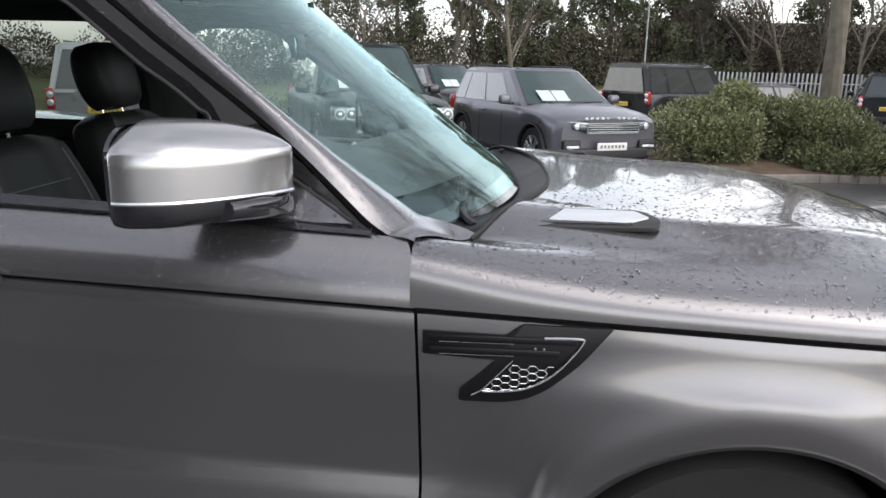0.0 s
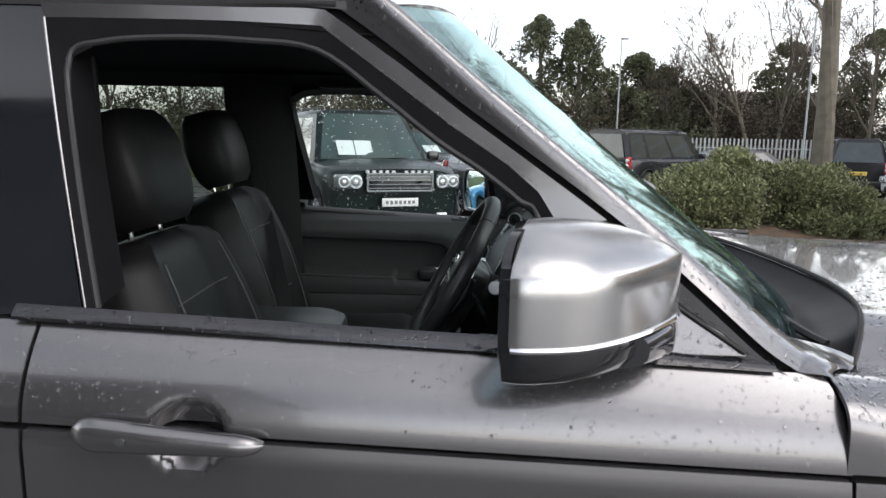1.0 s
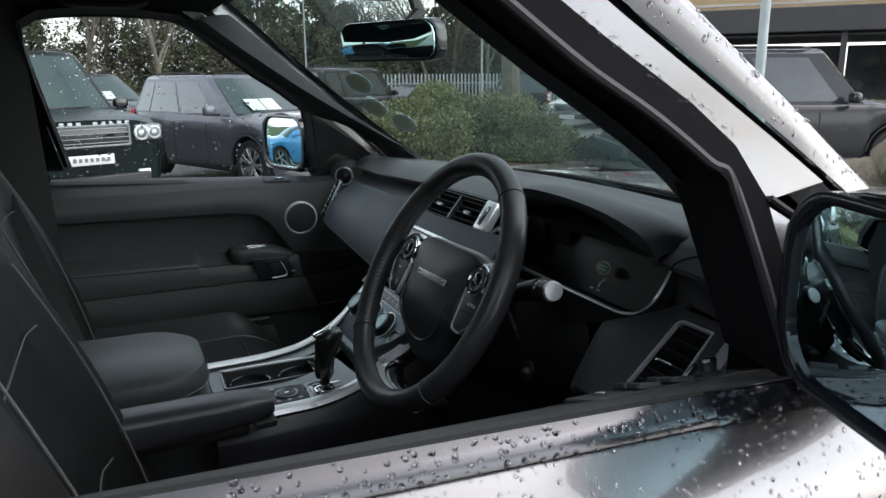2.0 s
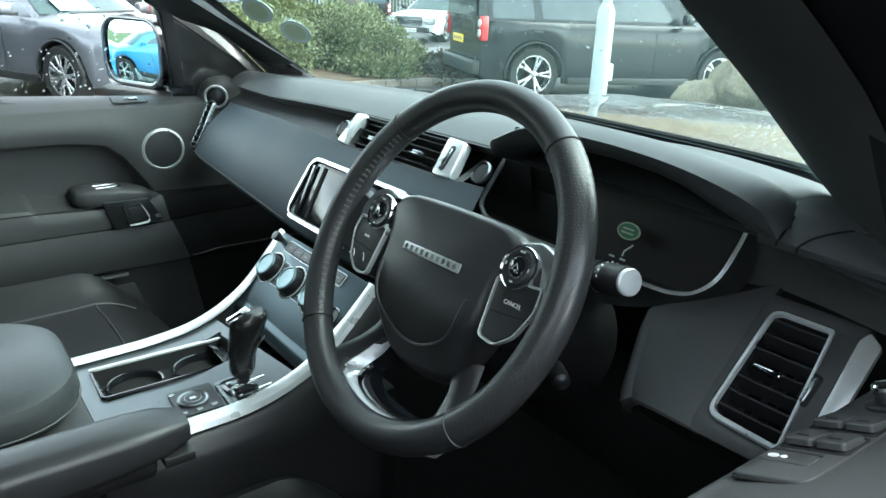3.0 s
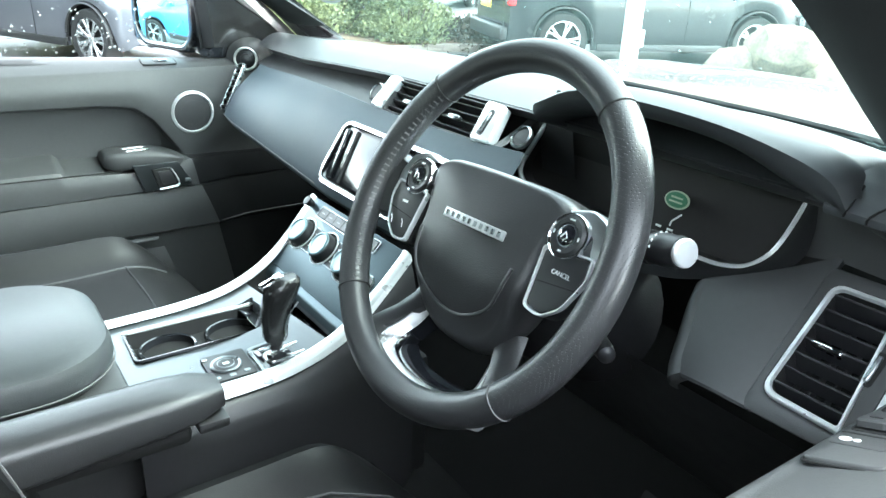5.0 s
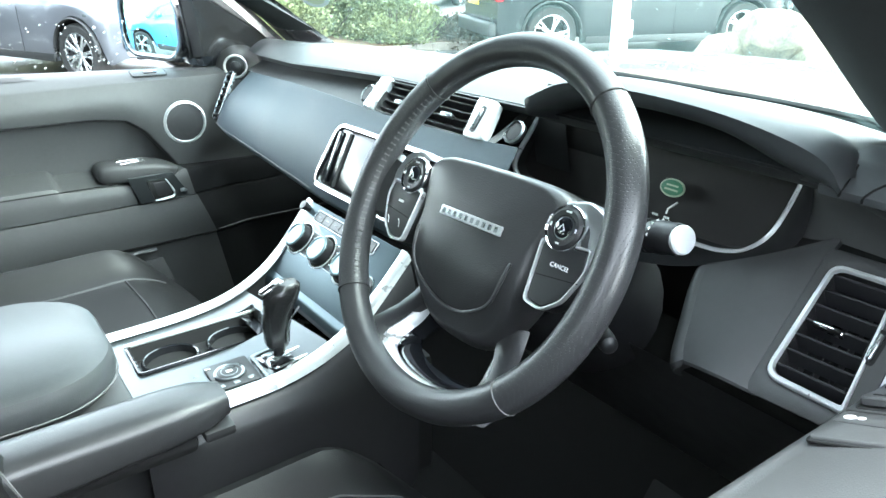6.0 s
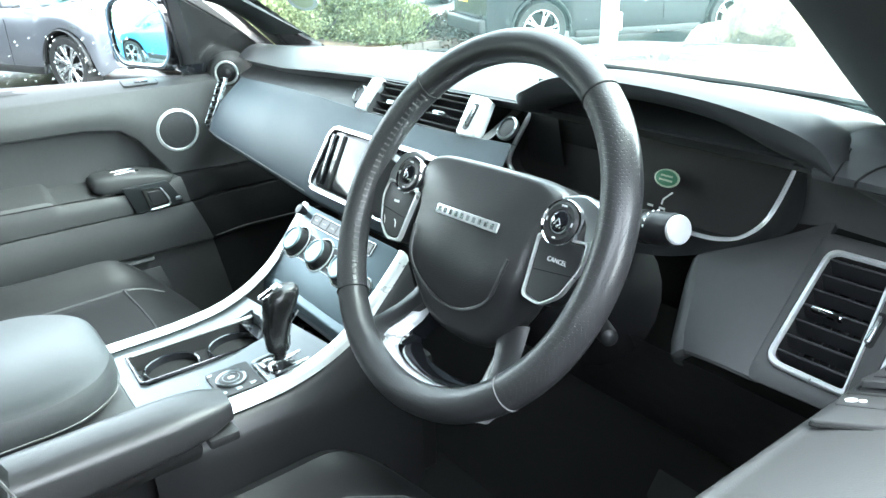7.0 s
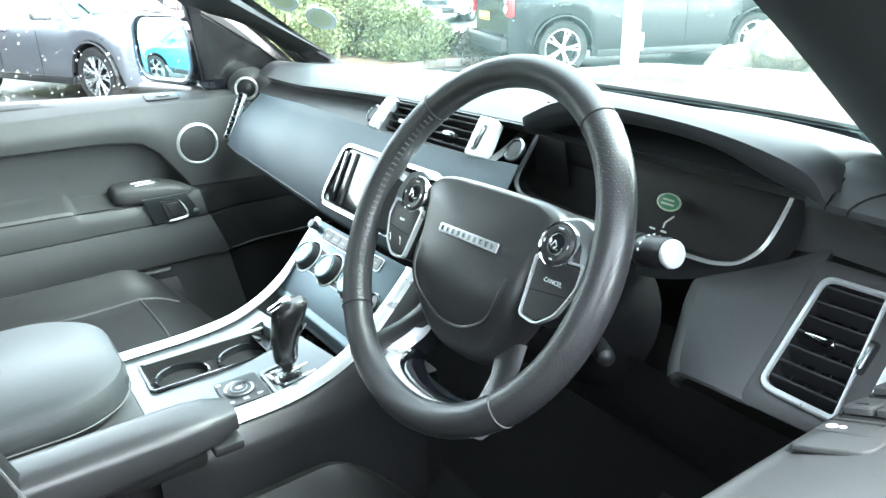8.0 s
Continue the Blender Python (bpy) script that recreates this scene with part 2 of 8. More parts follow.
def surf(f, nu, nv, thick=0.0, bm=None, m=None, wrap=False):
    """A sheet from f(u, v), u and v from 0 to 1; thick gives it depth against its normal."""
    t = bmesh.new()
    g = [[t.verts.new(f(i / nu, j / nv)) for j in range(nv + 1)] for i in range(nu if wrap else nu + 1)]
    for i in range(nu):
        for j in range(nv):
            a, b = g[i], g[(i + 1) % len(g)]
            try:
                t.faces.new((a[j], b[j], b[j + 1], a[j + 1]))
            except ValueError:
                pass
    if thick:
        bmesh.ops.recalc_face_normals(t, faces=t.faces)
        bmesh.ops.solidify(t, geom=t.faces[:], thickness=thick)
    return add(bm or bmesh.new(), t, m)


def loft(rings, closed=True, caps=True, bm=None, m=None):
    """A skin over rings of points of equal count."""
    bm = bm or bmesh.new()
    rows = [[bm.verts.new(m @ Vector(p) if m else Vector(p)) for p in r] for r in rings]
    k = len(rows[0])
    for a, b in zip(rows, rows[1:]):
        for i in range(k if closed else k - 1):
            j = (i + 1) % k
            try:
                bm.faces.new((a[i], a[j], b[j], b[i]))
            except ValueError:
                pass
    if caps and closed:
        for r in (rows[0][::-1], rows[-1]):
            try:
                bm.faces.new(r)
            except ValueError:
                pass
    return bm


def smooth_path(pts, n=6, close=False):
    """Catmull-Rom points through pts."""
    p = [Vector(q) for q in pts]
    k = len(p)
    out = []
    for i in range(k if close else k - 1):
        a = p[(i - 1) % k] if close or i else p[0]
        b, c = p[i], p[(i + 1) % k]
        d = p[(i + 2) % k] if close or i + 2 < k else p[-1]
        for s in range(n):
            t = s / n
            out.append(0.5 * ((2 * b) + (c - a) * t + (2 * a - 5 * b + 4 * c - d) * t * t + (3 * b - a - 3 * c + d) * t ** 3))
    if not close:
        out.append(p[-1])
    return out


def tube(pts, r, seg=8, bm=None, m=None, close=False, flat=1.0, up=(0, 0, 1)):
    """A round rod along pts; r a radius or one per point; flat squeezes it along up."""
    bm = bm or bmesh.new()
    p = [Vector(q) for q in pts]
    k = len(p)
    rings = []
    for i in range(k):
        a = p[i - 1] if close or i else p[0]
        b = p[(i + 1) % k] if close or i + 1 < k else p[-1]
        d = (b - a).normalized()
        s = d.cross(Vector(up))
        if s.length < 1e-4:
            s = d.cross(Vector((1, 0.1, 0)))
        s.normalize()
        w = s.cross(d)
        rr = r[i] if isinstance(r, (list, tuple)) else r
        rings.append([p[i] + s * (rr * math.cos(2 * math.pi * q / seg)) + w * (rr * flat * math.sin(2 * math.pi * q / seg)) for q in range(seg)])
    if close:
        rings.append(rings[0])
    return loft(rings, True, not close, bm, m)


def rrect(w, h, r, n=5):
    """Points of a rounded rectangle about the origin, anticlockwise."""
    r = min(r, w / 2 - 1e-4, h / 2 - 1e-4)
    out = []
    for cx, cy, a0 in ((w / 2 - r, h / 2 - r, 0), (-w / 2 + r, h / 2 - r, 90), (-w / 2 + r, -h / 2 + r, 180), (w / 2 - r, -h / 2 + r, 270)):
        for i in range(n + 1):
            a = radians(a0 + 90 * i / n)
            out.append((cx + r * math.cos(a), cy + r * math.sin(a)))
    return out


def round_poly(pts, r, n=4):
    """A 2D polygon with rounded corners."""
    out = []
    k = len(pts)
    for i in range(k):
        p, a, b = Vector(pts[i]), Vector(pts[i - 1]), Vector(pts[(i + 1) % k])
        rr = r[i] if isinstance(r, (list, tuple)) else r
        u, v = (a - p), (b - p)
        d = min(rr, u.length * 0.45, v.length * 0.45)
        s, e = p + u.normalized() * d, p + v.normalized() * d
        for j in range(n + 1):
            t = j / n
            q = s * (1 - t) ** 2 + p * 2 * t * (1 - t) + e * t * t
            out.append((q.x, q.y))
    return out


def prism(pts, depth, bevel=0.0, m=None, bm=None, dome=0.0):
    """A plate from a 2D outline, from z = 0 up to depth, with a rounded top edge."""
    bm = bm or bmesh.new()
    k = len(pts)
    cx, cy = sum(p[0] for p in pts) / k, sum(p[1] for p in pts) / k
    size = max(max(abs(p[0] - cx), abs(p[1] - cy)) for p in pts)
    rings = [[(x, y, 0) for x, y in pts]]
    if bevel:
        for s in (0, 0.35, 0.7, 1.0):
            inset = bevel * (1 - math.cos(s * math.pi / 2))
            f = 1 - inset / size
            rings.append([(cx + (x - cx) * f, cy + (y - cy) * f, depth - bevel + bevel * math.sin(s * math.pi / 2)) for x, y in pts])
    else:
        rings.append([(x, y, depth) for x, y in pts])
    if dome:
        for s in (0.75, 0.5, 0.25):
            rings.append([(cx + (x - cx) * s, cy + (y - cy) * s, depth + dome * (1 - s * s)) for x, y in pts])
    return loft(rings, True, True, bm, m)


def frame_ring(outer, inner, depth, m=None, bm=None, bevel=0.0015):
    """A flat frame between two 2D outlines of equal count, with eased edges."""
    bm = bm or bmesh.new()
    b = bevel

    def mix(s):
        return [(o[0] + (i[0] - o[0]) * s, o[1] + (i[1] - o[1]) * s) for o, i in zip(outer, inner)]
    rings = [[(x, y, 0) for x, y in outer], [(x, y, depth - b) for x, y in outer], [(x, y, depth) for x, y in mix(0.2)],
             [(x, y, depth) for x, y in mix(0.8)], [(x, y, depth - b) for x, y in inner], [(x, y, 0) for x, y in inner]]
    return loft(rings, True, False, bm, m)


def lathe(profile, seg=24, m=None, bm=None, caps=True):
    """A turned form about local z from (radius, z) pairs."""
    rings = [[(r * math.cos(2 * math.pi * i / seg), r * math.sin(2 * math.pi * i / seg), z) for i in range(seg)] for r, z in profile]
    return loft(rings, True, caps, bm, m)


def part(name, bm, material, parent=None, label="", smooth=35):
    """One mesh object from bm, under parent."""
    while parent and parent.parent and parent.parent.parent:
        parent = parent.parent
    bmesh.ops.recalc_face_normals(bm, faces=bm.faces)
    me = bpy.data.meshes.new(name)
    bm.to_mesh(me)
    bm.free()
    me.materials.append(material)
    if smooth:
        me.polygons.foreach_set("use_smooth", [True] * len(me.polygons))
        me.set_sharp_from_angle(angle=radians(smooth))
    ob = new(name, me)
    ob.parent = parent
    if label:
        ob["label"] = label
    return ob


def thing(name, m, label, category, group=""):
    """An Empty at a thing's base."""
    ob = new(name)
    ob.empty_display_size = 0.1
    ob.matrix_world = m
    return tagged(ob, label, category, group)


def text_part(words, size, m, material, parent, name="lettering"):
    cu = bpy.data.curves.new(name, "FONT")
    cu.body = words
    cu.size = size
    cu.align_x = cu.align_y = "CENTER"
    cu.extrude = 0.0002
    cu.materials.append(material)
    ob = new(name, cu)
    ob.parent = parent
    ob.matrix_basis = m
    return ob


def axes(origin, xdir, ydir):
    """A matrix with local x along xdir, local z along xdir x ydir."""
    x = Vector(xdir).normalized()
    z = x.cross(Vector(ydir)).normalized()
    y = z.cross(x)
    m = Matrix((x, y, z)).transposed().to_4x4()
    m.translation = Vector(origin)
    return m


def lerp(a, b, t):
    return a + (b - a) * t


def table(keys, x):
    """Smooth-ish interpolation in a list of (x, value...)."""
    if x <= keys[0][0]:
        return keys[0][1:] if len(keys[0]) > 2 else keys[0][1]
    for a, b in zip(keys, keys[1:]):
        if x <= b[0]:
            t = (x - a[0]) / (b[0] - a[0])
            v = [p + (q - p) * t for p, q in zip(a[1:], b[1:])]
            return v if len(v) > 1 else v[0]
    return keys[-1][1:] if len(keys[-1]) > 2 else keys[-1][1]


def ground_z(x, y):
    return -0.012 * y


# ---- the grey car: outside ----
YC = -0.03
MIRR = Matrix.Translation((0, 2 * YC, 0)) @ Matrix.Diagonal((1, -1, 1, 1))
car = thing("car", Matrix.Identity(4), "wet grey metallic off-road car with its driver's window wound down", "car")


def flip(bm):
    bmesh.ops.transform(bm, matrix=MIRR, verts=bm.verts)
    return bm


def feat_z(x):
    return 1.05 - 0.044 * (x + 0.6) if x > -1.75 else 1.1006 - 0.015 * (x + 1.75)


def belt_z(x):
    return 1.173 - 0.0474 * (x + 0.674) if x > -1.75 else 1.224 - 0.01 * (x + 1.75)


def glass_y(z, x=-1.9):
    """Side of the glasshouse at a height; it draws in a little towards the screen pillars."""
    y = -0.925 + 0.258 * (z - 1.165) - 0.03 * math.sin(max(0, min(1, (z - 1.165) / 0.5)) * math.pi) * 0.25
    f = max(0.0, min(1.0, (z - 1.165) / 0.2)) ** 0.8
    g = max(0.0, min(1.0, (x + 1.75) / 0.55))
    return y + 0.025 * f * g * g * (3 - 2 * g)


def side_y(x, z):
    dz = z - feat_z(x)
    if dz >= 0:
        y = -0.985 + 0.058 * (dz / 0.118) ** 1.8
    else:
        y = table([(-0.75, -0.955), (-0.62, -0.975), (-0.50, -0.985), (-0.41, -0.972), (-0.36, -0.958), (-0.28, -0.966),
                   (-0.14, -0.984), (-0.03, -0.988), (0, -0.983)], dz)
    if x > 0.1:
        y += 0.15 * ((x - 0.1) / 0.85) ** 2.4
    if x < -2.9:
        y += 0.06 * ((-2.9 - x) / 0.9) ** 2
    flare = math.exp(-((math.hypot(x - 0.05, z - 0.40) - 0.46) / 0.05) ** 2) + math.exp(-((math.hypot(x + 2.873, z - 0.40) - 0.46) / 0.05) ** 2)
    bulge = 0.0
    for cx in (0.05, -2.873):
        q = max(0.0, min(1.0, (0.68 - math.hypot(x - cx, (z - 0.40) * 0.95)) / 0.24))
        bulge = max(bulge, q * q * (3 - 2 * q))
    dent = max(0.0, min(1.0, 1.9 * (1 - math.hypot((x + 1.488) / 0.056, (z - 1.086) / 0.050))))
    y += 0.042 * dent * dent * (3 - 2 * dent)
    return y - 0.010 * min(1, flare) - 0.034 * bulge * max(0.0, min(1.0, -dz / 0.12))


SHUT_F = [(0.30, -0.60), (0.45, -0.590), (0.669, -0.587), (0.885, -0.592), (1.05, -0.599), (1.09, -0.600), (1.127, -0.605), (1.155, -0.613), (1.184, -0.630)]
SHUT_R = [(0.30, -1.70), (0.989, -1.711), (1.243, -1.709)]


def arch(x, cx, r=0.425, zc=0.40):
    d = abs(x - cx)
    return zc + math.sqrt(r * r - d * d) if d < r else 0.0


def side_panel(x0, x1, z0, z1, nu, nv):
    """A body panel with edges x0(z), x1(z) and z0(x), z1(x) that follows the flank, turned in at its edges."""
    def f(u, v):
        xm = lerp(x0(0.9), x1(0.9), u)
        z = lerp(z0(xm), z1(xm), v)
        x = lerp(x0(z), x1(z), u)
        z = lerp(z0(x), z1(x), v)
        return Vector((x, side_y(x, z), z))
    t = surf(f, nu, nv)
    bmesh.ops.recalc_face_normals(t, faces=t.faces)
    if sum(fc.normal.y for fc in t.faces) > 0:
        bmesh.ops.reverse_faces(t, faces=t.faces)
    # return flange behind every edge
    ed = [e for e in t.edges if len(e.link_faces) == 1]
    r = bmesh.ops.extrude_edge_only(t, edges=ed)
    for v in r["geom"]:
        if isinstance(v, bmesh.types.BMVert):
            v.co.y += 0.022
    return t


def xf(z):
    return table(SHUT_F, z) - 0.003


def xf2(z):
    return table(SHUT_F, z) + 0.003


def xr(z):
    return table(SHUT_R, z) + 0.003


def xr2(z):
    return table(SHUT_R, z) - 0.003


door_hi = lambda x: feat_z(x) - 0.009
for mir in (False, True):
    fl = flip if mir else (lambda b: b)
    door = part("front_door", fl(side_panel(xr, xf, lambda x: 0.36, door_hi, 150, 70)), PAINT, car)
    part("door_shoulder", fl(side_panel(xr, xf, lambda x: feat_z(x) + 0.001, (lambda x: belt_z(x) - 0.035) if mir else belt_z, 150, 24)), PAINT, door)
    part("lower_lip", fl(surf(lambda u, v: Vector((lerp(-1.704, -0.604, u), side_y(lerp(-1.704, -0.604, u), feat_z(lerp(-1.704, -0.604, u)) - 0.009) + 0.016 * v,
         feat_z(lerp(-1.704, -0.604, u)) - 0.009 + 0.003 * math.sin(v * 3)), ), 30, 4)), PAINT, door)
    rdoor = part("rear_door", fl(side_panel(lambda z: -2.62, xr2, lambda x: max(0.36, arch(x, -2.873, 0.45)), door_hi, 40, 22)), PAINT, car)
    part("door_shoulder", fl(side_panel(lambda z: -2.62, xr2, lambda x: feat_z(x) + 0.001, belt_z, 30, 8)), PAINT, rdoor)
    part("rear_quarter", fl(side_panel(lambda z: -3.78, lambda z: -2.626, lambda x: max(0.45, arch(x, -2.873, 0.45)), belt_z, 50, 26)), PAINT, car)
    part("front_wing", fl(side_panel(xf2, lambda z: 0.86, lambda x: max(0.36, arch(x, 0.05)), door_hi, 64, 24)), PAINT, car)
    part("seam_backing", fl(surf(lambda u, v: Vector((lerp(-3.6, 0.6, u), side_y(lerp(-3.6, 0.6, u), feat_z(lerp(-3.6, 0.6, u))) + 0.024, feat_z(lerp(-3.6, 0.6, u)) + lerp(-0.03, 0.02, v))), 60, 2)), VOID, car)
    part("door_seam_backing", fl(surf(lambda u, v: Vector((table(SHUT_F, lerp(0.36, 1.18, v)) + lerp(-0.02, 0.02, u), side_y(-0.6, lerp(0.36, 1.18, v)) + 0.026, lerp(0.36, 1.18, v))), 2, 24)), VOID, car)
    part("rear_door_seam_backing", fl(surf(lambda u, v: Vector((table(SHUT_R, lerp(0.36, 1.22, v)) + lerp(-0.02, 0.02, u), side_y(-1.71, lerp(0.36, 1.22, v)) + 0.026, lerp(0.36, 1.22, v))), 2, 24)), VOID, car)
    part("sill", fl(surf(lambda u, v: Vector((lerp(-2.5, -0.38, u), side_y(-1.2, 0.4) + 0.03 - 0.03 * math.sin(v * math.pi), lerp(0.26, 0.37, v))), 20, 6, 0.01)), BLACK_TRIM, car)
    for ax in (0.05, -2.873):
        part("wheel_arch_liner", fl(surf(lambda u, v: Vector((ax + 0.425 * math.cos(radians(lerp(-8, 188, u))), lerp(-0.965, -0.60, v), 0.40 + 0.425 * math.sin(radians(lerp(-8, 188, u))))), 30, 2)), VOID, car)
        part("arch_lip", fl(tube([(ax + 0.422 * math.cos(radians(a)), side_y(ax + 0.425 * math.cos(radians(a)), 0.4 + 0.425 * math.sin(radians(a))) + 0.010, 0.40 + 0.422 * math.sin(radians(a))) for a in range(0, 181, 6)], 0.012, 8)), BLACK_TRIM, car)


def wheel_parts(parent, cx, cy, cz, r, side, spokes=5, width=0.26, twin=True, rim_mat=None):
    """A road wheel: tyre with rim under it; side -1 faces -y."""
    m = Matrix.Translation((cx, cy, cz)) @ Matrix.Rotation(radians(90 if side < 0 else -90), 4, "X")
    rr = r * 0.70
    ty = part("wheel", lathe([(rr * 0.98, -width / 2 * 0.8), (r * 0.93, -width / 2), (r * 0.985, -width / 2 * 0.8), (r, -width / 4), (r, width / 4), (r * 0.985, width / 2 * 0.8), (r * 0.93, width / 2), (rr * 1.02, width / 2 * 0.92), (rr * 0.98, width / 2 * 0.75)], 40, m, caps=False), TYRE, parent, "black road tyre")
    b = lathe([(rr * 1.0, width / 2 * 0.90), (rr * 0.95, width / 2 * 0.90), (rr * 0.92, width / 2 * 0.5), (rr * 0.90, -width / 2 * 0.7)], 40, m, caps=False)
    part("rim", b, rim_mat or ALLOY, ty)
    part("brake", lathe([(0.01, 0.0), (rr * 0.86, 0.0), (rr * 0.86, -0.03)], 28, m), VOID, ty)
    for i in range(spokes):
        a = 2 * math.pi * i / spokes
        for off in ((-0.16, 0.16) if twin else (0.0,)):
            pts = [(rr * 0.12 * math.cos(a), rr * 0.12 * math.sin(a), width * 0.36), (rr * 0.5 * math.cos(a + off * 0.7), rr * 0.5 * math.sin(a + off * 0.7), width * 0.41), (rr * 0.95 * math.cos(a + off), rr * 0.95 * math.sin(a + off), width * 0.43)]
            part("spoke", tube(smooth_path(pts, 4), [rr * 0.085, rr * 0.08, rr * 0.075, rr * 0.07, rr * 0.068, rr * 0.066, rr * 0.068, rr * 0.072, rr * 0.08], 8, None, m, flat=0.6), rim_mat or ALLOY, ty)
    part("hub_cap", lathe([(rr * 0.17, width * 0.30), (rr * 0.17, width * 0.42), (rr * 0.12, width * 0.45), (0.003, width * 0.455)], 20, m), rim_mat or ALLOY, ty)


for wx in (0.05, -2.873):
    wheel_parts(car, wx, -0.83, 0.385, 0.385, -1)
    wheel_parts(car, wx, 0.77, 0.385, 0.385, 1)

# bonnet with its rear edge cut back round the wiper well
def rear_edge(y):
    """Where the bonnet ends behind, by its place across the car."""
    return -0.30 - 0.31 * min(1.0, abs(y - YC) / 0.885) ** 2.7



def corner_dip(y):
    """How far the rear corners of the bonnet fall away beside the screen."""
    return 0.045 * math.exp(-((abs(y - YC) - 0.77) / 0.075) ** 2)


def bonnet_pt(u, v):
    th = math.pi / 2 * (1 - abs(1 - 2 * v))
    n = 2.4 + 2.8 * max(0.0, 1 - u) ** 8
    c, s = max(0.0, math.cos(th)) ** (2 / n), math.sin(th) ** (2 / n)
    sg = -1 if v < 0.5 else 1
    ye = YC - 0.955 * c if sg < 0 else YC + 0.955 * c
    xr_ = rear_edge(ye)
    x = lerp(xr_, 0.86, u)
    pull = 0.15 * (max(0, x - 0.1) / 0.85) ** 2.4
    y = ye - sg * pull * c
    z = feat_z(x) + 0.003 + (0.142 + 0.012 * min(1, max(0, (x + 0.6)))) * s - 0.10 * (max(0, x - 0.25) / 0.6) ** 2 * (0.3 + 0.7 * s)
    z += 0.006 * math.exp(-((abs(y - YC) - 0.60) / 0.05) ** 2) * s - corner_dip(y) * (1 - u) ** 5
    return Vector((x, y, z))


bonnet = part("bonnet", surf(bonnet_pt, 70, 120, 0.006), PAINT, car)
for sg in (-1, 1):
    near = min(((bonnet_pt(a / 60, b / 120), a / 60, b / 120) for a in range(1, 60) for b in range(1, 120)), key=lambda q: (q[0].x + 0.235) ** 2 + (q[0].y - YC - sg * 0.650) ** 2)
    tx = bonnet_pt(near[1] + 0.02, near[2]) - bonnet_pt(near[1] - 0.02, near[2])
    ty = bonnet_pt(near[1], near[2] + 0.01) - bonnet_pt(near[1], near[2] - 0.01)
    ty = ty if ty.y > 0 else -ty
    vm = axes(near[0] - Vector((0, 0, 0.006)), Vector((1, 0, tx.z / tx.x)), ty)
    ov = part("bonnet_vent", prism(round_poly([(-0.20, -0.055), (0.13, -0.045), (0.15, 0.0), (0.11, 0.05), (-0.13, 0.05)], 0.02), 0.010, 0.005, vm), BLACK_TRIM, bonnet, "glossy black bonnet air vent")
    for k in range(4):
        part("vent_slat", rbox((0.20, 0.010, 0.004), (-0.02, -0.03 + 0.021 * k, 0.011), 0.0015, 1, vm), BLACK_GLOSS, ov)
    part("vent_insert", prism(round_poly([(-0.110, -0.022), (0.060, -0.030), (0.112, 0.000), (0.085, 0.036), (-0.070, 0.040)], 0.008), 0.003, 0.0015, vm @ Matrix.Translation((0.01, 0, 0.0105))), BRIGHT, ov, "bright satin vent insert")
part("front_bumper", surf(lambda u, v: Vector((0.86 + 0.07 * math.sin(v * math.pi) - 0.30 * abs(2 * u - 1) ** 4, YC + lerp(-0.86, 0.86, u), lerp(0.32, 0.92, v))), 24, 12, 0.02), PAINT, car)
part("grille", rbox((0.03, 1.05, 0.14), (0.945, YC, 0.80), 0.01), BLACK_GLOSS, car)
for sg in (-1, 1):
    part("headlight", rbox((0.20, 0.30, 0.13), (0.80, YC + sg * 0.70, 0.86), 0.03, 3), LAMP_CLEAR, car)
    part("tail_light", rbox((0.12, 0.16, 0.32), (-3.76, YC + sg * 0.80, 1.00), 0.03, 3), LAMP_RED, car)
part("tailgate", surf(lambda u, v: Vector((-3.80 - 0.06 * math.sin(v * math.pi * 0.8) + 0.12 * abs(2 * u - 1) ** 4, YC + lerp(-0.86, 0.86, u), lerp(0.45, 1.20, v))), 20, 12, 0.02), PAINT, car)
part("rear_screen", surf(lambda u, v: Vector((lerp(-3.82, -3.48, v) + 0.05 * abs(2 * u - 1) ** 3, YC + lerp(-1, 1, u) * lerp(0.82, 0.66, v), lerp(1.20, 1.70, v))), 16, 8), PRIVACY, car)
# floor and bulkhead take the recess black, so the footwell's shade is coloured in
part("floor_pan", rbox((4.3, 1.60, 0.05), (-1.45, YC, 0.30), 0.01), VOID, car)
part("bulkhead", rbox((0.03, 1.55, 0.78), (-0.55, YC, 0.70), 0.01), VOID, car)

# wiper well, wipers
def bonnet_edge(y):
    """Rear edge of the bonnet skin at a place across the car."""
    front = rear_edge(y)
    th = math.acos(min(1.0, (abs(y - YC) / 0.955) ** 2.6))
    return Vector((front, y, feat_z(front) + 0.150 * math.sin(th) ** (2 / 5.2) - corner_dip(y)))


def well_pt(u, v):
    q = 2 * v - 1
    e = bonnet_edge(YC + 0.76 * q)
    back = min(-0.615 + 0.19 * (1 - (q * 0.85) ** 2) - 0.03, e.x - 0.03)
    back = lerp(back, e.x - 0.10, q ** 8)
    return Vector((lerp(e.x + 0.004, back, u), e.y, lerp(e.z - 0.004, 1.150 + 0.012 * (1 - q * q), u) - 0.030 * math.sin(u * math.pi) * (1 - q ** 4)))


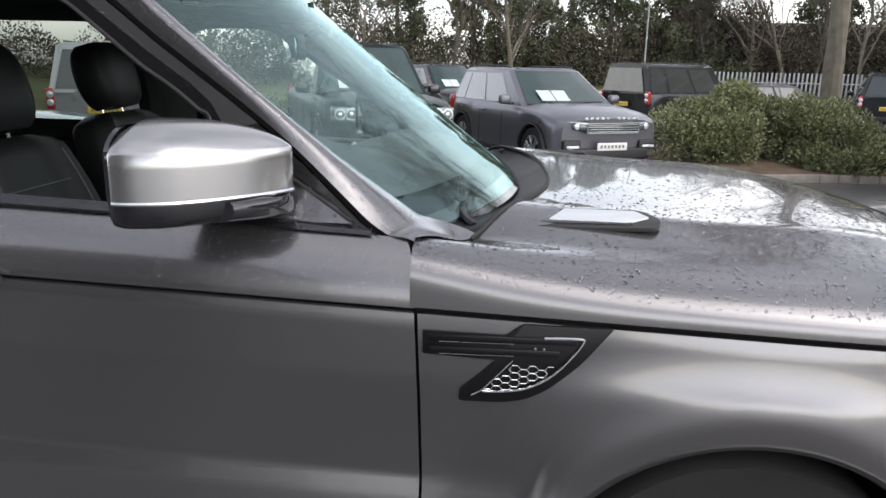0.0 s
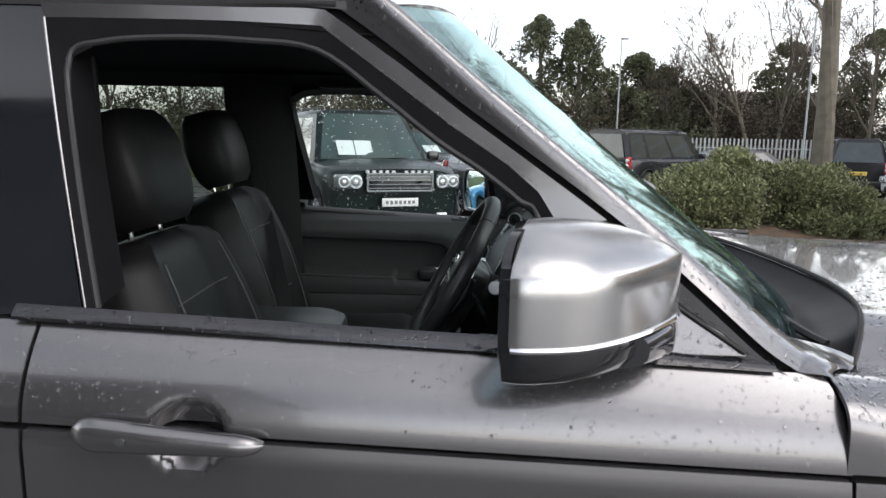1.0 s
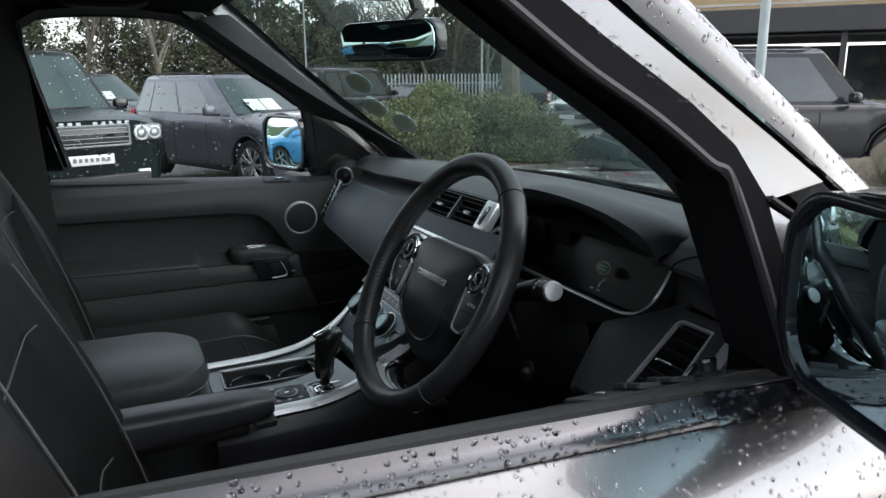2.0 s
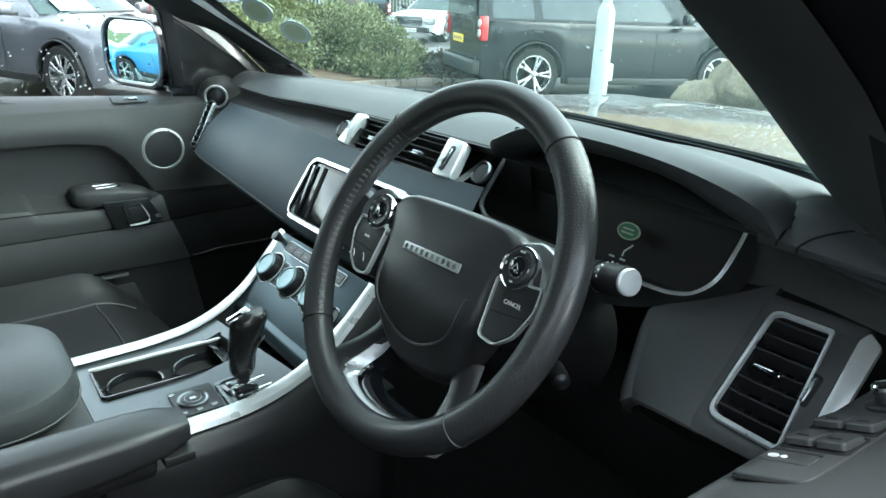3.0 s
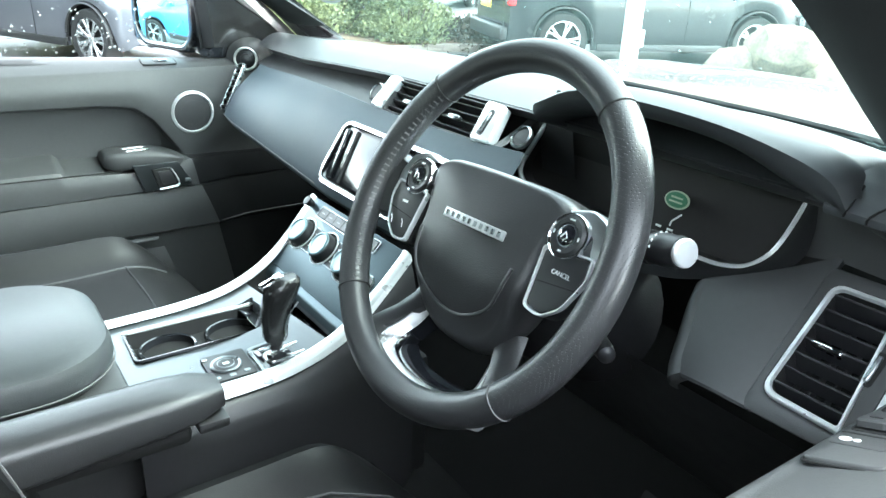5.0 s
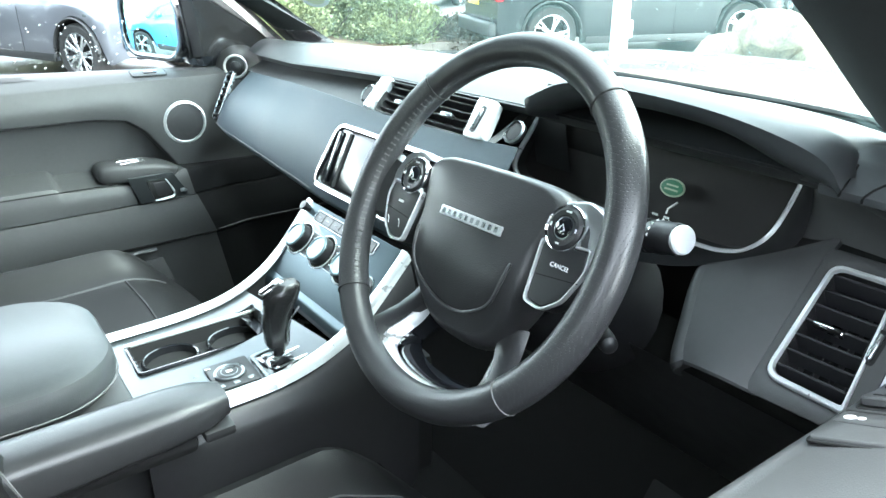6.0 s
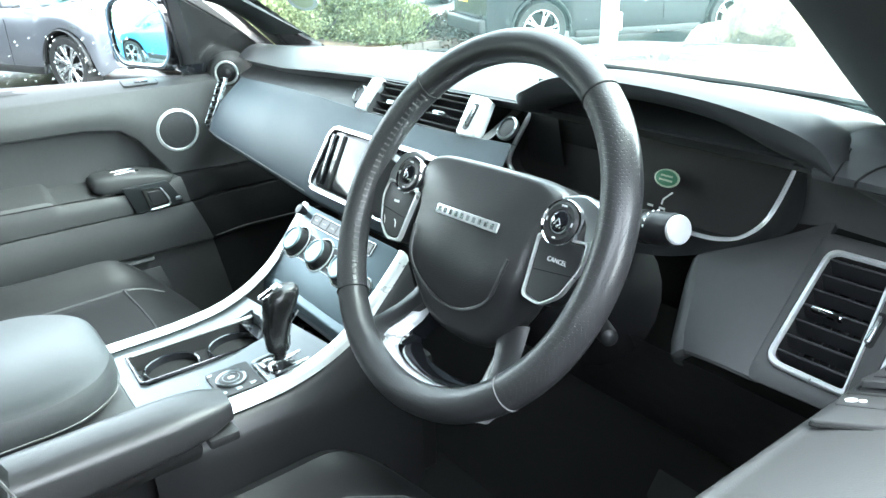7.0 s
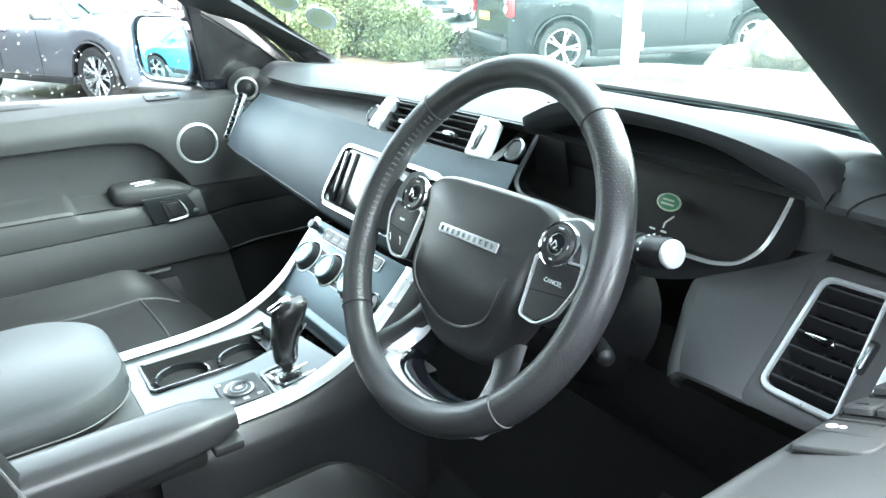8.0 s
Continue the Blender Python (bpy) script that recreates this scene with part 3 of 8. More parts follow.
well = part("wiper_well", surf(well_pt, 14, 60), WELL_BLACK, car, "glossy black wiper well")
part("well_seal", tube([well_pt(0.0, v / 60) + Vector((-0.004, 0, 0.004)) for v in range(0, 61)], 0.0055, 6), RUBBER, well)
for pts in (((-0.50, -0.70, 1.150), (-0.53, -0.60, 1.168), (-0.53, -0.20, 1.205), (-0.50, 0.05, 1.205)), ((-0.40, 0.00, 1.165), (-0.46, 0.15, 1.185), (-0.54, 0.45, 1.195), (-0.60, 0.66, 1.19))):
    wp = part("wiper", tube(smooth_path(pts, 6), 0.008, 6), BLACK_TRIM, car)
    part("wiper_blade", tube([(p.x - 0.012, p.y, p.z + 0.004) for p in smooth_path(pts, 6)[5:]], 0.006, 6), RUBBER, wp)


# windscreen
def ws_pt(u, v):
    q = 2 * u - 1
    z = lerp(1.155, 1.675, v)
    x = lerp(-0.59, -1.245, v) - 0.012 * math.sin(v * math.pi)
    w = table([(0.0, 0.745), (0.087, 0.755), (0.28, 0.778), (0.51, 0.780), (0.71, 0.770), (0.856, 0.758), (0.96, 0.751), (1.0, 0.749)], v)
    return Vector((x + lerp(0.20, 0.13, v) * (1 - q * q), YC + w * q, z + lerp(0.012, 0.062, v) * (1 - q * q)))


ws = part("windscreen", surf(ws_pt, 30, 20), WS_GLASS, car)
part("windscreen_surround", surf(lambda u, v: ws_pt(u, lerp(0.965, 1.0, v)) + Vector((0.0, 0, -0.004)), 30, 2), BLACK_GLOSS, ws)
part("windscreen_foot", surf(lambda u, v: ws_pt(u, lerp(-0.02, 0.045, v)) + Vector((-0.003, 0, -0.004)), 30, 2), BLACK_GLOSS, ws)


# roof and screen pillars
def roof_pt(u, v):
    q = 2 * u - 1
    xt = ws_pt(u, 1.0).x
    x = lerp(xt, -3.50, v)
    w = table([(0.0, 0.750), (0.05, 0.757), (0.22, 0.768), (0.4, 0.773), (1.0, 0.71)], v)
    drop = 0.06 * max(0, v - 0.55) ** 2 / 0.2
    z0 = lerp(1.675, 1.705, min(1, v * 5)) - drop
    return Vector((x, YC + w * q, z0 + lerp(0.062, 0.072, min(1, v * 4)) * (1 - abs(q) ** 2.6)))


roof = part("roof", surf(roof_pt, 36, 40, 0.012), PAINT, car)
SHUT_LINE = [(-0.664, 1.166), (-0.705, 1.192), (-0.761, 1.241), (-0.844, 1.313), (-0.941, 1.388), (-1.037, 1.456), (-1.14, 1.528), (-1.236, 1.602), (-1.327, 1.665), (-1.352, 1.675)]
shut_path = smooth_path([(x, 0, z) for x, z in SHUT_LINE], 5)


def pillar_strip(d0, d1, lift0, lift1, n=2, path=shut_path):
    """A strip along the screen pillar between two offsets forward of the door's shut line."""
    k = len(path) - 1

    def f(u, v):
        i = u * k
        a = path[min(k, int(i))].lerp(path[min(k, int(i) + 1)], i - int(i))
        b = path[min(k, int(i) + 1)] - path[max(0, int(i) - 1)]
        nx, nz = b.z, -b.x
        L = math.hypot(nx, nz)
        d = lerp(d0, d1, v)
        return Vector((a.x + nx / L * d, glass_y(a.z, a.x) + lerp(lift0, lift1, v), a.z + nz / L * d))
    return surf(f, 30, n)


for mir in (False, True):
    fl = flip if mir else (lambda b: b)
    k = len(shut_path) - 1

    def pil(u, v):
        i = u * k
        a = shut_path[min(k, int(i))].lerp(shut_path[min(k, int(i) + 1)], i - int(i))
        b = shut_path[min(k, int(i) + 1)] - shut_path[max(0, int(i) - 1)]
        L = math.hypot(b.z, b.x)
        nx, nz = b.z / L, -b.x / L
        o = Vector((a.x + nx * 0.010, glass_y(a.z, a.x) - 0.002, a.z + nz * 0.010))
        e = ws_pt(0, max(0.0, min(1.0, (a.z + 0.02 - 1.155) / 0.52)))
        e = Vector((e.x + 0.012, e.y - 0.004, e.z + 0.004))
        p = o.lerp(e, v)
        return p + Vector((nx * 0.016, -0.014, nz * 0.012)) * math.sin(v * math.pi)
    part("screen_pillar", fl(surf(pil, 30, 8)), PAINT, car)
    part("cowl_corner", fl(surf(lambda u, v: bonnet_edge(lerp(YC - 0.745, YC - 0.905, v)).lerp(pil(0, 1 - v), u) + Vector((0.006 * (1 - u), -0.004, 0.005)) * math.sin(min(1, u + 0.15) * math.pi), 12, 16)), PAINT, car)
    part("pillar_gap", fl(pillar_strip(-0.003, 0.014, 0.012, 0.012)), VOID, car)
    part("door_frame_front", fl(pillar_strip(-0.030, -0.002, -0.002, -0.007, 3, [p for p in shut_path if p.x > -0.96])), PAINT, car)
    # roof-side rail above the doors
    part("roof_rail", fl(surf(lambda u, v: (lambda x, f: Vector((x, lerp(glass_y(1.66, x) - 0.003, YC - table([(0.0, 0.750), (0.06, 0.757), (0.22, 0.768), (0.4, 0.773), (1.0, 0.71)], u), v) - 0.010 * math.sin(v * math.pi), lerp(lerp(1.668, 1.663, f), lerp(1.690, 1.712, f), v) - 0.06 * max(0, u - 0.55) ** 2 / 0.2)))(lerp(-1.32, -3.45, u), min(1.0, u * 6)), 50, 6)), PAINT, car)

# driver's and passenger's window frames
OPEN_IN = [(-0.983, 1.196), (-1.016, 1.367), (-1.045, 1.396), (-1.101, 1.438), (-1.166, 1.479), (-1.247, 1.54), (-1.347, 1.608), (-1.458, 1.62), (-1.56, 1.621), (-1.657, 1.612), (-1.704, 1.585), (-1.684, 1.45), (-1.638, 1.237)]
OPEN_OUT = [(-0.953, 1.187), (-0.986, 1.359), (-1.018, 1.409), (-1.062, 1.446), (-1.145, 1.501), (-1.231, 1.563), (-1.343, 1.644), (-1.458, 1.647), (-1.562, 1.647), (-1.681, 1.646), (-1.741, 1.645), (-1.704, 1.45), (-1.653, 1.238)]
DOOR_UP = [(-0.92, 1.372), (-0.977, 1.413), (-1.037, 1.455), (-1.129, 1.519), (-1.217, 1.585), (-1.337, 1.667), (-1.458, 1.672), (-1.562, 1.671), (-1.681, 1.67), (-1.748, 1.67)]


def ring_side(outer, inner, y_out, y_in, n=3):
    k = len(outer) - 1

    def f(u, v):
        i = u * k
        j = min(k - 1, int(i))
        t = i - j
        ox, oz = lerp(outer[j][0], outer[j + 1][0], t), lerp(outer[j][1], outer[j + 1][1], t)
        ix, iz = lerp(inner[j][0], inner[j + 1][0], t), lerp(inner[j][1], inner[j + 1][1], t)
        x, z = lerp(ox, ix, v), lerp(oz, iz, v)
        return Vector((x, glass_y(z, x) + lerp(y_out, y_in, v), z))
    return surf(f, k * 5, n)


for mir in (False, True):
    fl = flip if mir else (lambda b: b)
    wf = part("window_frame", fl(ring_side(OPEN_OUT, OPEN_IN, -0.001, 0.004)), FRAME_BLACK, car, "black window frame")
    part("door_frame_top", fl(ring_side(DOOR_UP, OPEN_OUT[1:11], -0.007, -0.001)), PAINT, wf)
    part("frame_lip", fl(tube([(x, glass_y(z, x) - 0.002, z) for x, z in [(lerp(-1.741, -1.652, q / 12), lerp(1.645, 1.238, q / 12)) for q in range(13)]], 0.0018, 6)), PAINT, wf)
    part("window_seal", fl(tube([(x, glass_y(z, x) + 0.006, z) for x, _, z in smooth_path([(a, 0, b) for a, b in OPEN_IN], 5)], 0.005, 8)), BLACK_TRIM, wf)
    part("inner_frame", fl(surf(lambda u, v: (lambda p: Vector((p[0], glass_y(p[1], p[0]) + 0.008 + 0.085 * v, p[1] + 0.012 * v)))(table([(i / 12, a, b) for i, (a, b) in enumerate(OPEN_IN)], u)), 60, 3)), FRAME_BLACK, wf)
    low = 0.042 if mir else 0.0
    part("belt_trim", fl(surf(lambda u, v: Vector((lerp(-1.745, -1.10, u), lerp(-0.932, -0.915, v) - 0.004 * math.sin(v * math.pi), belt_z(lerp(-1.745, -1.10, u)) + lerp(0.002, 0.021, v) - low)), 20, 4)), BELT_METAL, wf)
    part("belt_seal", fl(surf(lambda u, v: Vector((lerp(-1.745, -0.93, u), lerp(-0.914, -0.895, v), belt_z(lerp(-1.745, -0.93, u)) + lerp(0.021, 0.014, v) - low)), 20, 3)), RUBBER, wf)
    # front end of the belt strip, blacked to carry the mirror arm's reflection
    part("belt_front_dark_end", fl(surf(lambda u, v: Vector((lerp(-1.10, -0.69, u), lerp(-0.934, -0.912, v) - 0.003 * math.sin(v * math.pi), belt_z(lerp(-1.10, -0.69, u)) + lerp(0.002, 0.022, v) * lerp(1, 0.55, u) - low)), 16, 4)), BLACK_GLOSS if not mir else BLACK_TRIM, wf)
    kx, kz = OPEN_OUT[1]
    sail = part("sail_panel", fl(surf(lambda u, v: (lambda x: (lambda z: Vector((x, glass_y(z, x) - 0.001, z)))(lerp(1.192, lerp(kz - 0.006, 1.194, u), v)))(lerp(lerp(OPEN_OUT[0][0] - 0.01, kx, v), -0.715, u)), 24, 16)), PAINT, wf, "wet grey quarter panel behind the mirror")
    part("quarter_seam", fl(tube([(lerp(kx, -0.73, q / 8), glass_y(lerp(kz, 1.196, q / 8), lerp(kx, -0.73, q / 8)) - 0.003, lerp(kz + 0.002, 1.196, q / 8)) for q in range(9)], 0.0035, 6)), RUBBER, wf)
    part("centre_post", fl(surf(lambda u, v: Vector((lerp(lerp(-1.655, -1.744, v), -1.85, u), glass_y(lerp(1.228, 1.662, v)) - 0.001, lerp(1.228, 1.662, v))), 6, 8)), BLACK_GLOSS, car, "glossy black centre post")
    part("rear_side_glass", fl(surf(lambda u, v: Vector((lerp(-1.85, lerp(-3.55, -3.25, v), u), glass_y(lerp(1.228, 1.662, v)) + 0.004 + 0.05 * u * u, lerp(1.228, 1.662, v) - 0.05 * u * u * v)), 16, 6)), PRIVACY, car)
    part("rear_post", fl(surf(lambda u, v: Vector((lerp(-2.55, -2.63, u), glass_y(lerp(1.228, 1.66, v)) + 0.008, lerp(1.228, 1.66, v))), 2, 6)), BLACK_GLOSS, car)
# passenger window is shut, driver's is wound down
pane = part("passenger_window", flip(surf(lambda u, v: (lambda zt: Vector((lerp(-1.715, lerp(-0.95, -1.33, v), u), glass_y(zt, lerp(-1.715, lerp(-0.95, -1.33, v), u)) + 0.012, zt)))(lerp(1.195, 1.632, v)), 10, 8)), SIDE_GLASS, car)

# door handles
for mir in (False, True):
    fl = flip if mir else (lambda b: b)
    hm = Matrix.Translation((-1.508, -0.990, 1.0885)) @ Matrix.Rotation(radians(3.2), 4, "Y")
    rings = []
    for i in range(25):
        t = i / 24
        x = lerp(-0.125, 0.125, t)
        e = min(1, min(t, 1 - t) * 9) ** 0.5
        hh = lerp(0.025, 0.014, t) * (0.35 + 0.65 * e)
        dd = (0.030 - 0.004 * abs(t - 0.5)) * (0.45 + 0.55 * e)
        rings.append([hm @ Vector((x, -0.002 - dd * (0.5 + 0.5 * math.cos(a)), hh * math.sin(a))) for a in [2 * math.pi * q / 14 for q in range(14)]])
    hd = part("door_handle", fl(loft(rings)), PAINT, car, "body-coloured pull handle")
    part("key_lock", fl(lathe([(0.0065, 0.0), (0.0065, 0.0025), (0.004, 0.0028)], 16, hm @ Matrix.Translation((-0.053, -0.0325, 0.001)) @ Matrix.Rotation(radians(90), 4, "X"))), SATIN, hd)

# wing vent
VENT_BLACK = mat("vent_black", (0.007, 0.007, 0.008), 0.35, 0, 0.1, 20, spec=0.3)
vent = part("wing_vent", prism(round_poly([(-0.585, 1.012), (-0.43, 1.008), (-0.40, 1.030), (-0.234, 1.0275), (-0.290, 0.955), (-0.346, 0.904), (-0.39, 0.880), (-0.435, 0.873), (-0.515, 0.873), (-0.515, 0.890), (-0.445, 0.958), (-0.585, 0.966)], [0.004, 0.004, 0.004, 0.004, 0.02, 0.02, 0.02, 0.02, 0.008, 0.008, 0.004, 0.004]), 0.006, 0.0015, Matrix(((1, 0, 0, 0), (0, 0, -1, -0.9855), (0, 1, 0, 0), (0, 0, 0, 1)))), VENT_BLACK, car, "black side vent with chrome mesh")
VM = Matrix(((1, 0, 0, 0), (0, 0, -1, -0.9895), (0, 1, 0, 0), (0, 0, 0, 1)))
for zz, xa, xb in ((1.000, -0.575, -0.30), (0.976, -0.575, -0.33)):
    part("vent_blade", rbox((xb - xa, 0.013, 0.008), ((xa + xb) / 2, zz, 0.002), 0.0025, 2, VM), VENT_BLACK, vent)
    part("blade_trim", rbox((0.14, 0.0025, 0.003), (xa + 0.09, zz - 0.0085, 0.003), 0.001, 1, VM), SATIN, vent)
MESH_EDGE = [(-0.345, 0.960), (-0.318, 0.962), (-0.346, 0.930), (-0.389, 0.907), (-0.432, 0.899), (-0.473, 0.897), (-0.416, 0.960)]
part("vent_trim", tube(smooth_path([(-0.360, 1.006, 0.006), (-0.297, 1.007, 0.006), (-0.289, 1.000, 0.006), (-0.312, 0.966, 0.006), (-0.346, 0.930, 0.006), (-0.389, 0.906, 0.006), (-0.432, 0.898, 0.006), (-0.470, 0.896, 0.006)], 5), 0.0026, 6, None, VM), CHROME, vent)
part("vent_trim", tube([(-0.490, 0.887, 0.005), (-0.471, 0.899, 0.006), (-0.416, 0.960, 0.006)], 0.0018, 6, None, VM), CHROME, vent)


def in_mesh(x, z):
    c = False
    for (xa, za), (xb, zb) in zip(MESH_EDGE, MESH_EDGE[1:] + MESH_EDGE[:1]):
        if (za > z) != (zb > z) and x < (xb - xa) * (z - za) / (zb - za) + xa:
            c = not c
    return c


hexes = bmesh.new()
for r in range(8):
    for c in range(12):
        cx_, cz_ = -0.56 + c * 0.0330 + (r % 2) * 0.0165, 0.894 + r * 0.0070
        pts = [(cx_ + 0.0110 * math.cos(radians(60 * q)), cz_ + 0.00808 * math.sin(radians(60 * q))) for q in range(7)]
        for (xa, za), (xb, zb) in zip(pts, pts[1:]):
            if in_mesh(xa, za) and in_mesh(xb, zb):
                tube([(xa, za, 0.0055), (xb, zb, 0.0055)], 0.0011, 5, hexes, VM)
part("vent_mesh", hexes, CHROME, vent, "chrome honeycomb mesh")
for q in (-0.376, -0.36):
    part("vent_stud", lathe([(0.003, 0), (0.003, 0.002), (0.001, 0.0025)], 10, VM @ Matrix.Translation((q, 0.984, 0.004))), SATIN, vent)


# ---- door mirrors ----
def door_mirror(fl, cap_mat):
    plan = [(-1.088, -1.165), (-1.06, -1.172), (-1.0, -1.160), (-0.945, -1.122), (-0.892, -1.066), (-0.850, -1.005), (-0.838, -0.960), (-0.865, -0.926), (-0.95, -0.918), (-1.002, -0.935)]
    pl = [(p.x, p.y + 0.035) for p in smooth_path([(x, y, 0) for x, y in plan], 4)]

    face_o, face_i = Vector((-1.090, -1.131, 0)), Vector((-1.008, -0.899, 0))
    fdir = (face_i - face_o).normalized()
    fn = Vector((-fdir.y, fdir.x, 0))

    def ring(z, s, sy, back=0.0, grow=1.0):
        """The plan at a height: s draws it back to the glass plane, sy narrows it along that plane."""
        out = []
        z = 1.300 + (z - 1.304) * 0.90
        for x, y in pl:
            p = Vector((x, y, 0)) - face_o
            a, d = p.dot(fdir), -p.dot(fn)
            a = 0.122 + (a - 0.122) * sy * grow
            d = max(d, back) * s * grow
            q = face_o + fdir * a - fn * d
            out.append((q.x, min(q.y, -0.936), z))
        return out
    zc, zt = 1.346, 1.404
    dome = [(0.0, 1.0), (0.12, 0.965), (0.28, 0.905), (0.46, 0.81), (0.63, 0.695), (0.78, 0.56), (0.89, 0.42), (0.965, 0.26), (1.0, 0.08)]
    shell = loft([ring(1.207, 0.62, 0.72), ring(1.209, 0.78, 0.84), ring(1.216, 0.90, 0.93), ring(1.230, 0.965, 0.98), ring(1.250, 0.985, 0.99), ring(1.31, 0.985, 0.99)] + [ring(lerp(zc, zt, q) - 0.003, 0.985 * w, 0.99 * w) for q, w in dome])
    house = part("door_mirror", fl(shell), BLACK_GLOSS, car, "satin silver door mirror with a black base")
    cap = loft([ring(z, 1.0, 1.0, 0.010, 1.012) for z in (1.262, 1.29, 1.32)] + [ring(lerp(zc, zt, q), w, w, 0.010, 1.012) for q, w in dome])
    part("mirror_cap", fl(cap), cap_mat, house, "satin silver mirror cap", 80)
    part("indicator_strip", fl(tube(ring(1.259, 1.0, 1.0, 0.010, 1.014)[2:-9], 0.0035, 6)), CHROME, house)
    rim = rrect(0.236, 0.164, 0.055, 6)
    fc = (face_o + face_i) / 2 + Vector((0, 0, 1.300))
    rm = axes(fc - fn * 0.008, (-fdir.x, -fdir.y, 0), (0, 0, 1))
    part("mirror_rim", fl(frame_ring([(x * 1.02, y * 1.02) for x, y in rim], [(x * 0.90, y * 0.90) for x, y in rim], 0.012, rm)), BLACK_GLOSS, house)
    part("mirror_glass", fl(prism([(x * 0.92, y * 0.92) for x, y in rim], 0.003, 0.001, rm @ Matrix.Translation((0, 0, 0.004)))), MIRROR, house, "blue-tinted mirror glass")
    foot = []
    for cx, hx, y, z, hz in ((-0.975, 0.070, -1.06, 1.238, 0.022), (-0.945, 0.085, -1.01, 1.237, 0.026), (-0.925, 0.086, -0.96, 1.234, 0.028), (-0.920, 0.080, -0.914, 1.228, 0.026)):
        foot.append([(cx + hx * math.copysign(abs(math.cos(a)) ** 0.6, math.cos(a)), y, z + hz * math.copysign(abs(math.sin(a)) ** 0.6, math.sin(a))) for a in [2 * math.pi * q / 24 for q in range(24)]])
    part("mirror_arm", fl(loft(foot)), BLACK_GLOSS, house)


door_mirror(lambda b: b, MIRROR_CAP)
door_mirror(lambda b: (bmesh.ops.translate(flip(b), vec=(0.006, 0, -0.030), verts=b.verts), b)[1], MIRROR_CAP)

# ---- the grey car: inside ----
# dashboard: pad, recessed band, fascia
PAD_EDGE = [(-0.80, -0.958, 1.243), (-0.72, -0.950, 1.248), (-0.66, -0.915, 1.250), (-0.25, -0.900, 1.246), (0.13, -0.898, 1.238), (0.30, -0.903, 1.230), (0.45, -0.905, 1.221), (0.70, -0.885, 1.212), (0.78, -0.86, 1.208)]
FAS_TOP = [(-0.30, -0.940, 1.202), (-0.18, -0.940, 1.194), (0.0, -0.942, 1.189), (0.10, -0.942, 1.190), (0.24, -0.940, 1.192), (0.40, -0.932, 1.189), (0.62, -0.912, 1.176), (0.715, -0.898, 1.170)]
FAS_BOT = [(-0.30, -1.000, 1.050), (-0.05, -1.020, 1.047), (0.11, -1.024, 1.050), (0.37, -1.018, 1.061), (0.62, -1.004, 1.064), (0.725, -0.990, 1.066)]
dash = part("dashboard", surf(lambda u, v: (lambda y: (lambda e: Vector((lerp(e[0], -0.71 + 0.21 * (1 - ((y - YC) / 0.85) ** 2), v), y, lerp(e[1], 1.218, v) + 0.022 * math.sin(min(1, v * 1.25) * math.pi) + 0.004 * math.sin(v * 9))))(table(PAD_EDGE, y)))(lerp(-0.80, 0.80, u)), 60, 16), DASH_TOP, car, "dark grey leather-covered dashboard")
part("pad_edge", surf(lambda u, v: (lambda y: (lambda e: Vector((e[0] + 0.004 + 0.030 * v, y, e[1] - 0.020 * math.sin(v * 1.57) + 0.002)))(table(PAD_EDGE, y)))(lerp(-0.80, 0.78, u)), 60, 5), SOFT, dash)
# set-back band; its black colour carries the shadow under the pad's overhang
for ya, yb in ((-0.232, -0.214), (0.108, 0.74)):
    part("shaded_recess_band", surf(lambda u, v: (lambda y: (lambda e, t: Vector((lerp(e[0] + 0.026, t[0] + 0.006, v) + 0.004 * math.sin(v * math.pi), y, lerp(e[1] - 0.016, t[1] + 0.002, v))))(table(PAD_EDGE, y), table(FAS_TOP, y)))(lerp(ya, yb, u)), 30, 4), BLACK_TRIM, dash)


def fascia_pt(y, v):
    t, b = table(FAS_TOP, y), table(FAS_BOT, y)
    k = math.sin(v * math.pi)
    return Vector((lerp(t[0], b[0], v) - 0.012 * k, y, lerp(t[1], b[1], v) + 0.002 * k))


def fascia_full(u, v):
    y = lerp(-0.284, 0.722, u)
    e = max(0.0, (u - 0.97) / 0.03)
    if v < 0.08:
        p = fascia_pt(y, 0)
        s = v / 0.08
        q = Vector((p.x + 0.010 * (1 - s), p.y, p.z + 0.004 * math.sin(s * 1.57)))
    elif v < 0.8:
        q = fascia_pt(y, (v - 0.08) / 0.72)
    else:
        s = (v - 0.8) / 0.2
        p = fascia_pt(y, 1)
        q = Vector((p.x + 0.10 * s * s + 0.01 * s, p.y, p.z - 0.055 * s))
    q.x += 0.014 * e * e
    return q


part("fascia", surf(fascia_full, 56, 26), DASH_SKY_TINT, dash, "dark leather fascia panel with the sky's blue reflection in its colour")
part("fascia_seam", tube([fascia_pt(y / 50, 0.985) + Vector((-0.001, 0, 0)) for y in range(8, 36)], 0.0012, 5), THREAD, dash)

# added near-black sheet that makes the space behind the centre vent dark
part("dash_dark_backing", surf(lambda u, v: Vector((-0.862 + 0.02 * v, lerp(-0.36, 0.16, u), lerp(1.232, 1.13, v))), 8, 4), VOID, dash)
# centre screen
POD_FRAME = mat("polished_frame", (0.55, 0.57, 0.58), 0.16, 1.0, 0.03, 20)
SX = Vector((-0.012, -1, 0.018)).normalized()
scr_m = axes((-0.9955, -0.020, 1.117), SX, (0.455, 0, 0.89))
out_pts = round_poly([(-0.160, -0.058), (0.160, -0.058), (0.160, 0.058), (-0.138, 0.058)], [0.028, 0.02, 0.02, 0.026])
in_pts = round_poly([(-0.149, -0.050), (0.151, -0.050), (0.151, 0.050), (-0.131, 0.050)], [0.022, 0.016, 0.016, 0.020])
